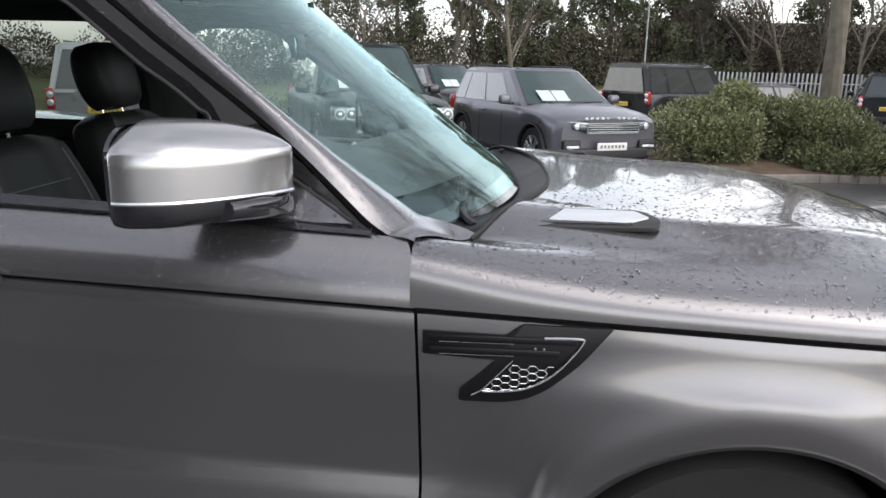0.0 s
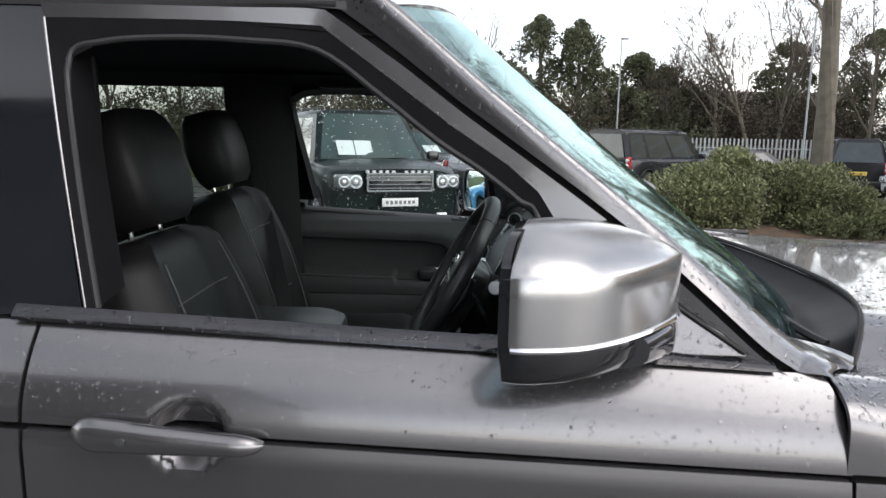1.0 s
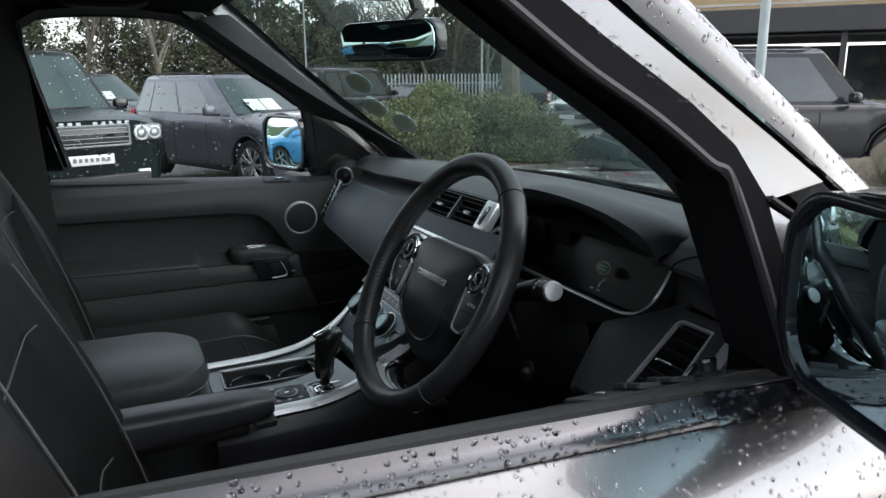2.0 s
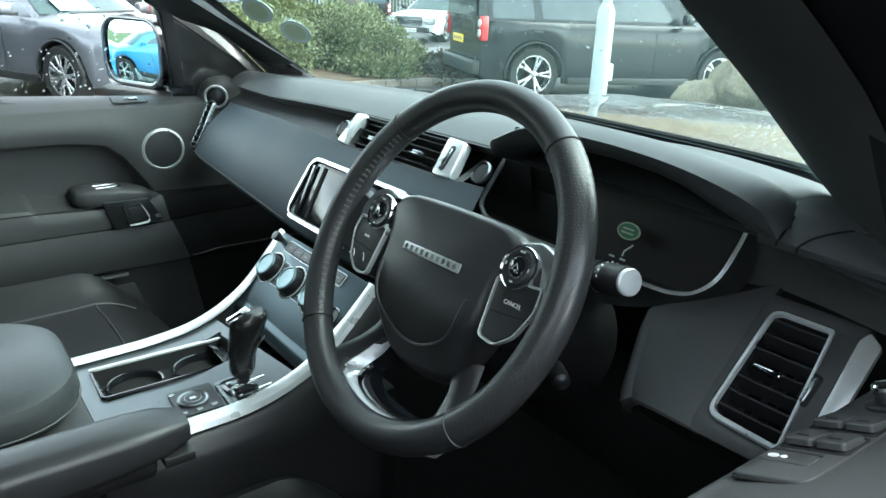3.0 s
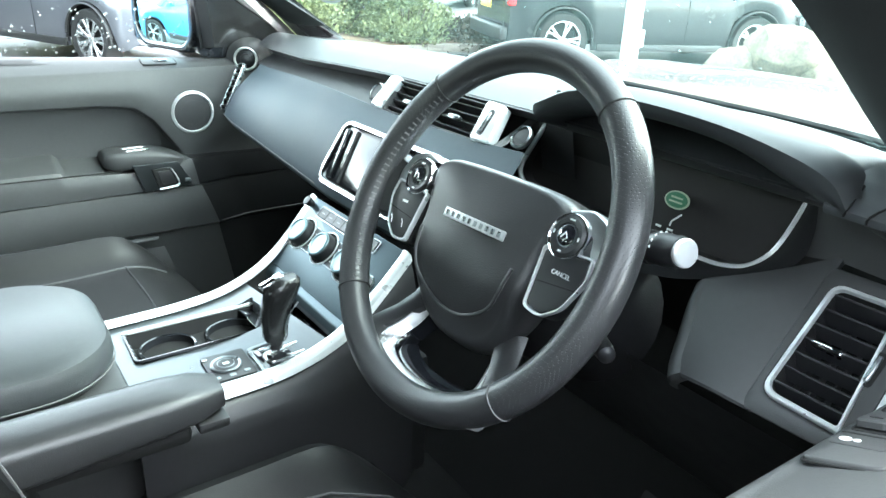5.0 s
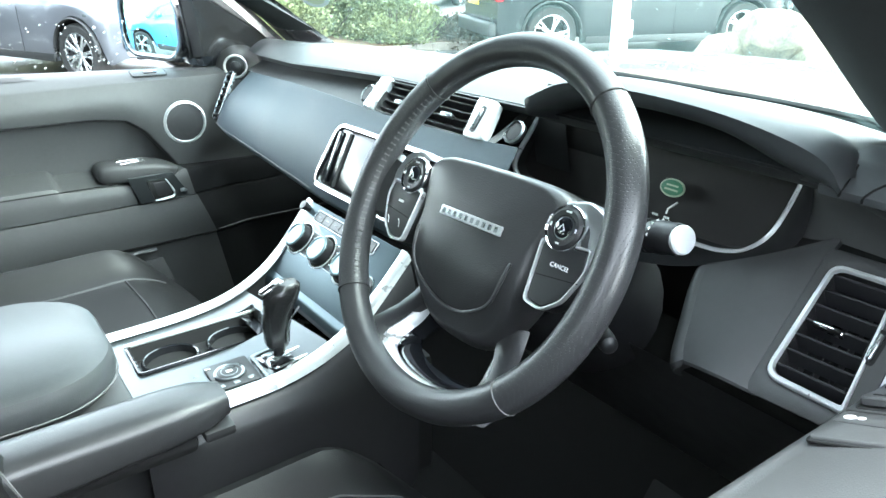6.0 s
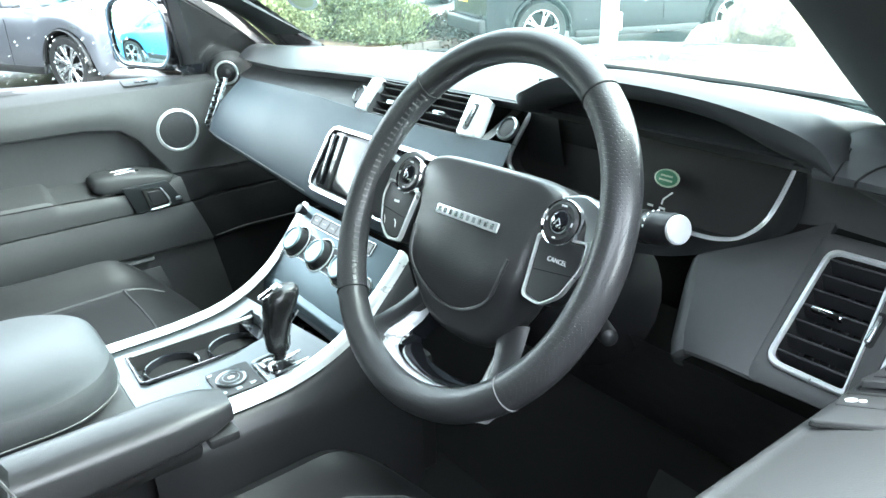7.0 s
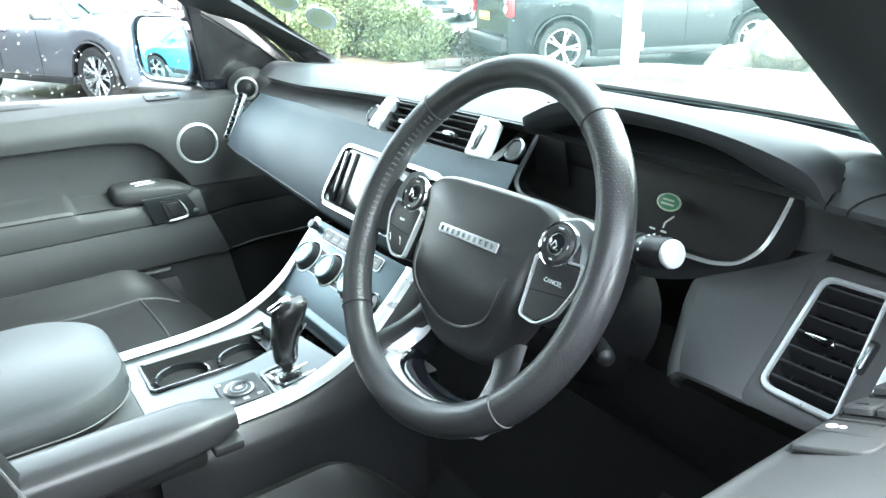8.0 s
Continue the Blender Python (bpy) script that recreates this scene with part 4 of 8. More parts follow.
scr = part("centre_screen", prism([(x * 0.99, y * 0.99) for x, y in out_pts], 0.010, 0.001, scr_m), SCREEN, dash, "dark touch screen with a bright metal surround")
part("screen_surround", frame_ring(out_pts, in_pts, 0.016, scr_m @ Matrix.Translation((0, 0, -0.002))), POD_FRAME, scr)
part("screen_panel", prism(rrect(0.205, 0.090, 0.004), 0.0025, 0.0008, scr_m @ Matrix.Translation((0.0, 0, 0.0095))), SCREEN, scr)
part("screen_side_bar", rbox((0.013, 0.088, 0.006), (-0.117, 0, 0.012), 0.003, 2, scr_m), BLACK_GLOSS, scr)
part("screen_divider", rbox((0.010, 0.090, 0.003), (-0.083, 0, 0.0125), 0.001, 1, scr_m), VOID, scr)


# air vents
def air_vent(m, w, h, slats, name, frame_mat, tab=True, vertical_bar=0, r=0.012, border=0.008):
    box = part(name, frame_ring(rrect(w + 2 * border, h + 2 * border, r + border), rrect(w, h, r), 0.008, m), frame_mat, dash, "air vent with a silver surround")
    part("vent_back", prism(rrect(w + 0.004, h + 0.004, r), 0.001, 0, m @ Matrix.Translation((0, 0, -0.035))), VOID, box)
    part("vent_throat", loft([[(x, y, 0.002) for x, y in rrect(w, h, r)], [(x * 0.92, y * 0.9, -0.034) for x, y in rrect(w, h, r)]], True, False, None, m), BLACK_TRIM, box)
    for i in range(slats):
        y = -h / 2 + h * (i + 0.5) / slats
        part("slat", rbox((w - 0.002, 0.0022, 0.017), (0, y, -0.006), 0.001, 1, m @ Matrix.Translation((0, y, -0.006)) @ Matrix.Rotation(radians(-14), 4, "X") @ Matrix.Translation((0, -y, 0.006))), BUTTON, box)
    for i in range(5):
        part("guide_vane", rbox((0.0015, h * 0.95, 0.012), (-w / 2 + w * (i + 0.5) / 5, 0, -0.024), 0, 1, m), BUTTON, box)
    if tab:
        part("vent_tab", rbox((w * 0.34, 0.006, 0.010), (w * 0.02, 0, 0.006), 0.002, 2, m), SATIN, box)
    return box


cv_x = Vector((0.006, -1, 0.012)).normalized()
cv_m = axes((-0.9145, -0.048, 1.2125), cv_x, (0.62, 0, 0.785))
cv = air_vent(cv_m, 0.236, 0.052, 4, "centre_vent", BLACK_TRIM, False, r=0.004, border=0.003)
part("vent_divider", rbox((0.006, 0.052, 0.012), (-0.004, 0, 0.001), 0.001, 1, cv_m), SATIN, cv)
for xx in (-0.064, 0.060):
    part("vent_tab", rbox((0.026, 0.007, 0.010), (xx, -0.004, 0.006), 0.002, 2, cv_m), SATIN, cv)
for sx in (-1, 1):
    w_ = 0.026 if sx < 0 else 0.042
    a_ = 0.119
    cheek = part("vent_cheek", prism(round_poly([(sx * a_ + 0.004 * sx, -0.030), (sx * (a_ + w_ + 0.004), -0.028), (sx * (a_ + w_ - 0.006), 0.030), (sx * (a_ - 0.004), 0.032)][::sx], 0.005), 0.016, 0.004, cv_m), BRIGHT, cv, "polished vent end piece")
    if sx > 0:
        part("cheek_groove", prism(rrect(0.012, 0.040, 0.005), 0.0008, 0, cv_m @ Matrix.Translation((a_ + 0.020, -0.001, 0.0158))), BUTTON, cv)
        part("thumb_wheel", rbox((0.006, 0.032, 0.008), (a_ + 0.020, -0.001, 0.0165), 0.003, 2, cv_m), SATIN, cv)
    part("side_button", lathe([(0.016, 0), (0.017, 0.006), (0.0145, 0.008), (0.0135, 0.004), (0.002, 0.004)], 24, cv_m @ Matrix.Translation((-0.168 if sx < 0 else 0.204, -0.002, 0.0))), SATIN, cv)
    part("button_face", lathe([(0.0132, 0.003), (0.0132, 0.0055), (0.001, 0.006)], 20, cv_m @ Matrix.Translation((-0.168 if sx < 0 else 0.204, -0.002, 0.0))), BUTTON, cv)

# far end vent beside the passenger door
fv_m = axes((-0.950, 0.735, 1.117), (0.50, 0.16, 0.86), (-0.10, 0.96, -0.14))
fv = part("side_vent", frame_ring(rrect(0.122, 0.034, 0.010), rrect(0.114, 0.027, 0.006), 0.010, fv_m), SATIN, dash, "narrow end vent with satin surround")
part("vent_back", prism(rrect(0.118, 0.030, 0.006), 0.002, 0, fv_m), VOID, fv)
for i in range(7):
    part("slat", rbox((0.003, 0.024, 0.010), (-0.048 + 0.016 * i, 0, 0.006), 0.001, 1, fv_m), BUTTON, fv)

# driver's lower panel and right vent
RV_X = Vector((0, -1, 0.012)).normalized()
rv_up = Vector((0.742, 0.10, 0.670)).normalized()
rv_m = axes((-0.951, -0.716, 1.134), RV_X, rv_up)
# the driver's outer vent: slanted opening, bright frame, end plate, thumb wheel, bright wedge
V_IN = [(-0.034, -0.056), (0.029, -0.058), (0.017, 0.056), (-0.034, 0.056)]
v_in = round_poly(V_IN, [0.012, 0.003, 0.003, 0.010], 5)
v_fr = round_poly([(-0.0385, -0.0615), (0.0325, -0.0635), (0.0200, 0.0605), (-0.0385, 0.0605)], [0.015, 0.003, 0.003, 0.013], 5)
v_bz = round_poly([(-0.0470, -0.0800), (0.0550, -0.0780), (0.0480, 0.0760), (-0.0510, 0.0765)], [0.010, 0.006, 0.008, 0.010], 5)
rv = part("right_vent", frame_ring(v_fr, v_in, 0.007, rv_m), BRIGHT, dash, "air vent with a bright silver surround")
part("vent_bezel", frame_ring(v_bz, v_fr, 0.003, rv_m, None, 0.002), SOFT, rv)
part("vent_back", prism(v_fr, 0.001, 0, rv_m @ Matrix.Translation((0, 0, -0.040))), VOID, rv)
part("vent_throat", loft([[(x, y, 0.002) for x, y in v_in], [(x * 0.95, y * 0.95, -0.038) for x, y in v_in]], True, False, None, rv_m), BLACK_TRIM, rv)
for i in range(7):
    y = 0.048 - 0.016 * i
    xe = lerp(0.018, 0.0285, i / 6)
    part("slat", rbox((xe + 0.034, 0.0024, 0.020), ((xe - 0.034) / 2, 0, 0), 0.001, 1, rv_m @ Matrix.Translation((0, y, -0.006)) @ Matrix.Rotation(radians(-16), 4, "X")), BUTTON, rv)
for i in range(4):
    part("guide_vane", rbox((0.0014, 0.108, 0.012), (-0.026 + 0.014 * i, 0, -0.026), 0, 1, rv_m), BUTTON, rv)
part("vent_tab", rbox((0.027, 0.0060, 0.010), (-0.0115, 0.0, 0.003), 0.002, 2, rv_m), CHROME, rv, "bright vent tab")
part("vent_end_plate", prism(round_poly([(0.0205, 0.060), (0.0330, -0.062), (0.0460, -0.060), (0.0400, 0.062)], 0.002), 0.0055, 0.0015, rv_m), SOFT, rv)
part("wheel_slot", prism(round_poly([(0.0225, -0.016), (0.0330, -0.018), (0.0335, 0.015), (0.0215, 0.016)], 0.004), 0.0005, 0, rv_m @ Matrix.Translation((0, 0, 0.0055))), VOID, rv)
part("thumb_wheel", rbox((0.0055, 0.027, 0.010), (0.0280, -0.001, 0.0045), 0.0025, 3, rv_m), SATIN, rv)
part("bright_wedge", prism(round_poly([(0.0405, 0.060), (0.0455, 0.070), (0.0590, 0.060), (0.0600, -0.060), (0.0470, -0.060)], 0.003), 0.006, 0.002, rv_m), BRIGHT, rv, "bright wedge at the end of the dash")
KP_L = [(0.0, -0.936, -0.570, 1.146), (0.15, -0.950, -0.574, 1.133), (0.7, -1.000, -0.598, 1.088), (0.9, -1.012, -0.608, 1.076), (1.0, -0.990, -0.606, 1.064)]
KP_R = [(0.0, -0.880, -0.668, 1.195), (0.10, -0.893, -0.669, 1.187), (0.7, -0.998, -0.679, 1.090), (0.9, -1.011, -0.678, 1.079), (1.0, -0.988, -0.676, 1.066)]
part("knee_panel", surf(lambda u, v: Vector(table(KP_L, v)).lerp(Vector(table(KP_R, v)), u) + Vector((-0.006, 0, 0.005)) * math.sin(u * math.pi) + Vector((0.004, 0, -0.008)) * math.sin(u * math.pi) * max(0, 1 - v * 5), 14, 22, 0.006), SOFT, dash, "grey leather lower dash panel")
part("knee_side", surf(lambda u, v: Vector(table(KP_L, v)) + Vector((-0.014 * math.sin(u * 2.2) + 0.05 * u * u, 0.026 * u, -0.012 * u - 0.03 * u * u)), 8, 14), SOFT, dash)
part("lower_dash", surf(lambda u, v: Vector((lerp(-0.985, -0.80, v), lerp(-0.82, -0.18, u), lerp(1.05, 0.80, v))), 10, 6), BLACK_TRIM, dash)
DF_T = [(-0.80, -0.945, 1.240), (-0.70, -0.925, 1.244), (-0.665, -0.905, 1.247), (-0.632, -0.885, 1.246)]
DF_B = [(-0.80, -0.915, 1.190), (-0.72, -0.900, 1.192), (-0.665, -0.884, 1.188), (-0.632, -0.880, 1.180)]
part("dash_face", surf(lambda u, v: (lambda y: Vector((table(DF_T, y)[0], y, table(DF_T, y)[1])).lerp(Vector((table(DF_B, y)[0], y, table(DF_B, y)[1])), v) + Vector((0.006 * math.sin(v * 3.14), 0, 0)))(lerp(-0.80, -0.630, u)), 14, 6), SOFT, dash)
part("dash_end", surf(lambda u, v: Vector((lerp(-0.958, -0.70, u), -0.802 - 0.01 * u, lerp(1.243, 0.95, v))), 6, 6), BLACK_TRIM, dash)
part("grille_seam", tube([(-0.950, -0.704, 1.2500), (-0.905, -0.693, 1.2545), (-0.86, -0.682, 1.2575), (-0.80, -0.668, 1.2600)], 0.0014, 5), VOID, dash)
gr_m = axes((-0.875, -0.752, 1.2725), (0.97, 0.2, 0.03), (-0.2, 0.97, 0))
gr = part("speaker_grille", prism(rrect(0.085, 0.052, 0.012), 0.0022, 0.0008, gr_m), LEATHER_PERF, dash, "perforated dash-top speaker grille")
part("grille_rim", frame_ring(rrect(0.092, 0.059, 0.015), rrect(0.085, 0.052, 0.012), 0.0025, gr_m), BLACK_TRIM, gr)

# instrument binnacle
HOOD = [(-0.300, -0.940, 1.256), (-0.312, -0.958, 1.272), (-0.337, -0.968, 1.284), (-0.395, -0.972, 1.306), (-0.488, -0.974, 1.310), (-0.575, -0.974, 1.306), (-0.640, -0.973, 1.296), (-0.680, -0.972, 1.283), (-0.696, -0.968, 1.262)]
HOOD_LOW = [(-0.302, -0.930, 1.248), (-0.315, -0.944, 1.257), (-0.337, -0.950, 1.266), (-0.395, -0.952, 1.284), (-0.488, -0.953, 1.290), (-0.575, -0.953, 1.284), (-0.636, -0.952, 1.266), (-0.668, -0.951, 1.259), (-0.688, -0.950, 1.256)]
HOOD_IN = [(-0.302, -0.880, 1.236), (-0.315, -0.87, 1.247), (-0.335, -0.86, 1.256), (-0.40, -0.855, 1.268), (-0.488, -0.85, 1.274), (-0.575, -0.85, 1.268), (-0.605, -0.86, 1.254), (-0.618, -0.885, 1.244), (-0.630, -0.905, 1.243)]
HOOD_TOP = [(-0.270, -0.86, 1.252), (-0.300, -0.84, 1.264), (-0.335, -0.83, 1.274), (-0.40, -0.82, 1.284), (-0.488, -0.815, 1.288), (-0.575, -0.815, 1.284), (-0.640, -0.82, 1.276), (-0.672, -0.84, 1.264), (-0.692, -0.90, 1.254)]


def curve3(keys, u):
    pts = smooth_path([(k[1], k[0], k[2]) for k in keys], 6)
    i = u * (len(pts) - 1)
    j = min(len(pts) - 2, int(i))
    return pts[j].lerp(pts[j + 1], i - j)


def hood_pt(u, v):
    lip, inn, top = curve3(HOOD, u), curve3(HOOD_IN, u), curve3(HOOD_TOP, u)
    low = curve3(HOOD_LOW, u)
    if v < 0.27:
        return inn.lerp(low, v / 0.27)
    if v < 0.46:
        s = (v - 0.27) / 0.19
        return low.lerp(lip, s) + Vector((-0.004, 0, -0.002)) * math.sin(s * math.pi)
    s = (v - 0.46) / 0.54
    return lip.lerp(top, s) + Vector((-0.004, 0, 0.010)) * math.sin(min(1, s * 1.6) * math.pi) * (1 if s < 0.6 else 0.3)


hood = part("instrument_hood", surf(hood_pt, 48, 22), DASH_TOP, dash, "leather instrument hood")
part("hood_blend", surf(lambda u, v: curve3(HOOD_TOP, u).lerp(curve3(HOOD_TOP, u) + Vector((0.15, 0, -0.045)), v) + Vector((0, 0, 0.006)) * math.sin(v * math.pi), 40, 8), DASH_TOP, hood)
SHOULDER = [(0.0, -0.936, 1.246), (0.12, -0.953, 1.250), (0.24, -0.957, 1.257), (0.36, -0.948, 1.266), (0.55, -0.925, 1.276), (0.75, -0.88, 1.279), (1.0, -0.78, 1.262)]


def shoulder_pt(u, v):
    y = lerp(-0.672, -0.803, u)
    x, z = table(SHOULDER, v)
    return Vector((x + 0.05 * (y + 0.69) ** 2, y, z + 0.10 * (y + 0.69) * v))


part("dash_shoulder", surf(shoulder_pt, 20, 24), DASH_TOP, dash)
part("shoulder_seam", tube([shoulder_pt(0.13 + 0.02 * math.sin(q * 0.5), 0.16 + 0.05 * q) + Vector((-0.0006, 0, 0.0006)) for q in range(8)], 0.0011, 5), VOID, dash)
part("shoulder_seam", tube([shoulder_pt(0.27 + 0.0045 * q * q, 0.14 + 0.06 * q) + Vector((-0.0006, 0, 0.0006)) for q in range(8)], 0.0011, 5), VOID, dash)
CL = [(-0.610, 1.236), (-0.612, 1.222), (-0.603, 1.178), (-0.585, 1.155), (-0.562, 1.146), (-0.530, 1.143), (-0.45, 1.143), (-0.33, 1.143), (-0.255, 1.145), (-0.232, 1.152), (-0.222, 1.168), (-0.232, 1.205), (-0.243, 1.238)]


def cl_x(z):
    return -0.888 + 0.4 * (z - 1.165) * 1.0


cl_path = smooth_path([(cl_x(z), y, z) for y, z in CL], 5)
clus = part("instrument_display", surf(lambda u, v: (lambda z: Vector((cl_x(z) + 0.022, lerp(-0.645, -0.215, u), z)))(lerp(1.138, 1.265, v)), 12, 8), DISPLAY, dash, "dark instrument display under a hood")
part("cluster_trim", tube(cl_path, 0.0036, 8), BRIGHT, clus)
part("cluster_wall", surf(lambda u, v: (lambda p: Vector((p.x + 0.024 * v - 0.004, p.y, p.z)))(cl_path[min(len(cl_path) - 1, int(u * (len(cl_path) - 1)))]), len(cl_path) - 1, 3), BLACK_TRIM, clus)
LIP = smooth_path([(-0.880, -0.630, 1.242), (-0.884, -0.636, 1.205), (-0.898, -0.634, 1.178), (-0.916, -0.606, 1.161), (-0.937, -0.572, 1.146), (-0.952, -0.530, 1.134), (-0.962, -0.455, 1.124), (-0.965, -0.400, 1.120)], 5)
LIP_IN = [p for p in cl_path[:36]]


def lip_pt(u, v):
    a, b = LIP_IN[min(len(LIP_IN) - 1, int(round(u * (len(LIP_IN) - 1))))], LIP[min(len(LIP) - 1, int(round(u * (len(LIP) - 1))))]
    return a.lerp(b, v) + Vector((-0.006, 0, 0.001)) * math.sin(v * math.pi)


part("cluster_lip", surf(lip_pt, 35, 8), KICK_BLACK, clus, "black lip round the display")
part("cluster_arch", surf(lambda u, v: Vector((-0.866, lerp(-0.31, -0.245, u) + 0.02 * v, lerp(1.15, 1.235, v))), 4, 6), BUTTON, clus)
bm_ = axes((-0.872, -0.472, 1.188), (0, -1, 0), (0.37, 0, 0.93))
bd = part("cluster_badge", prism([(0.0165 * math.cos(radians(a)), 0.0105 * math.sin(radians(a))) for a in range(0, 360, 12)], 0.0015, 0.0005, bm_), PALE_INK, clus, "green oval badge")
part("badge_field", prism([(0.0145 * math.cos(radians(a)), 0.0086 * math.sin(radians(a))) for a in range(0, 360, 12)], 0.0022, 0.0004, bm_), GREEN_INK, bd)
for k, (wd, yy) in enumerate(((0.016, 0.0024), (0.018, -0.0026))):
    part("badge_bar", rbox((wd, 0.0022, 0.0006), (0, yy, 0.0024), 0.0002, 1, bm_), PALE_INK, bd)
part("needle", tube([(0.004, -0.030, 0.001), (0.004, -0.024, 0.001), (0.013, -0.014, 0.001)], 0.0011, 5, None, bm_), WHITE_INK, clus)
for xx in (-0.010, 0.006):
    part("dial_mark", rbox((0.008, 0.0025, 0.0004), (xx, -0.034, 0.0012), 0, 1, bm_), WHITE_INK, clus)

# steering wheel
POD = mat("pod_silver", (0.50, 0.52, 0.53), 0.30, 0.8, 0.03, 20)
SW = axes((-1.142, -0.441, 1.197), (0, -1, 0), (0.482, 0, 0.876))
RIM = 0.1745


def rim_arc(a0, a1, r=0.0165, n=40):
    return [(RIM * math.cos(radians(lerp(a0, a1, i / n))), RIM * math.sin(radians(lerp(a0, a1, i / n))), 0.0) for i in range(n + 1)]


sw = part("steering_wheel", tube(rim_arc(53, 137), 0.0163, 16, None, SW, up=(0, 0, 1)), LEATHER, car, "black leather steering wheel with silver trim")
part("rim_grip", tube(rim_arc(-43, 53), 0.0167, 16, None, SW), LEATHER_PERF, sw, "perforated leather grip")
part("rim_grip", tube(rim_arc(137, 223), 0.0167, 16, None, SW), LEATHER_PERF, sw, "perforated leather grip")
part("rim_lower", tube(rim_arc(223, 317), 0.0163, 16, None, SW), LEATHER, sw)
for a in (53, 137, 223, 317):
    c, s = math.cos(radians(a)), math.sin(radians(a))
    part("rim_seam", tube([((RIM + 0.0170 * math.cos(q)) * c, (RIM + 0.0170 * math.cos(q)) * s, 0.0170 * math.sin(q)) for q in [2 * math.pi * i / 18 for i in range(18)]], 0.0009, 5, None, SW, close=True), RUBBER if a != 317 else THREAD, sw)
st = bmesh.new()
for i in range(34):
    a = radians(lerp(139, 221, i / 33))
    for o in (-0.0016, 0.0016):
        r0, r1 = RIM - 0.0160, RIM - 0.0135
        tube([(r0 * math.cos(a + o * 3), r0 * math.sin(a + o * 3), 0.0045), (r1 * math.cos(a - o * 3), r1 * math.sin(a - o * 3), 0.0100)], 0.0007, 4, st, SW)
part("rim_stitching", st, THREAD, sw, "zigzag leather stitching")
PX = 0.004
SH = SW @ Matrix.Rotation(radians(2.0), 4, "Z")
half_pad = [(0.045, 0.060), (0.082, 0.057), (0.099, 0.046), (0.097, 0.026), (0.088, -0.004), (0.086, -0.036), (0.076, -0.070), (0.056, -0.098), (0.026, -0.111)]
pad_o = [(PX + p.x, p.y) for p in smooth_path([(x, y, 0) for x, y in half_pad] + [(-x, y, 0) for x, y in half_pad[::-1]], 4, True)]


def pad_z(y):
    """The cover falls back towards the column at its lower end."""
    return -0.026 * smooth01((-0.035 - y) / 0.085)


def smooth01(t):
    t = max(0.0, min(1.0, t))
    return t * t * (3 - 2 * t)


hub = part("airbag_pad", loft([[(x * 0.94, y * 0.94, -0.058) for x, y in pad_o], [(x, y, -0.046) for x, y in pad_o], [(x, y, -0.024 + pad_z(y)) for x, y in pad_o]]
    + [[(PX + (x - PX) * (1 - 0.16 * (1 - math.cos(q))), y * (1 - 0.13 * (1 - math.cos(q))), -0.024 + 0.021 * math.sin(q) + pad_z(y)) for x, y in pad_o] for q in (0.25, 0.5, 0.8, 1.1, 1.35, 1.57)]
    + [[(PX + (x - PX) * w, y * w, -0.003 + 0.007 * (1 - (w / 0.86) ** 2) + pad_z(y * w)) for x, y in pad_o] for w in (0.72, 0.56, 0.40, 0.24, 0.08)], True, True, None, SH), LEATHER, sw, "leather airbag cover", 60)
part("pad_crease", tube([(PX + x, y, 0.0012 + pad_z(y)) for x, y, _ in smooth_path([(-0.070, -0.020, 0), (-0.060, -0.058, 0), (-0.030, -0.078, 0), (0.0, -0.084, 0), (0.030, -0.078, 0), (0.060, -0.058, 0), (0.070, -0.020, 0)], 5)], 0.0020, 8, None, SH, flat=0.7), LEATHER, hub)
bar = part("wheel_badge", rbox((0.090, 0.0095, 0.003), (PX + 0.004, 0.003, 0.0050), 0.0012, 2, SH), BADGE_BAR, hub, "brushed silver badge bar")
for i in range(10):
    part("badge_mark", rbox((0.0046, 0.0052, 0.0006), (PX - 0.035 + 0.0086 * i, 0.003, 0.0066), 0.0002, 1, SH), SATIN, bar)
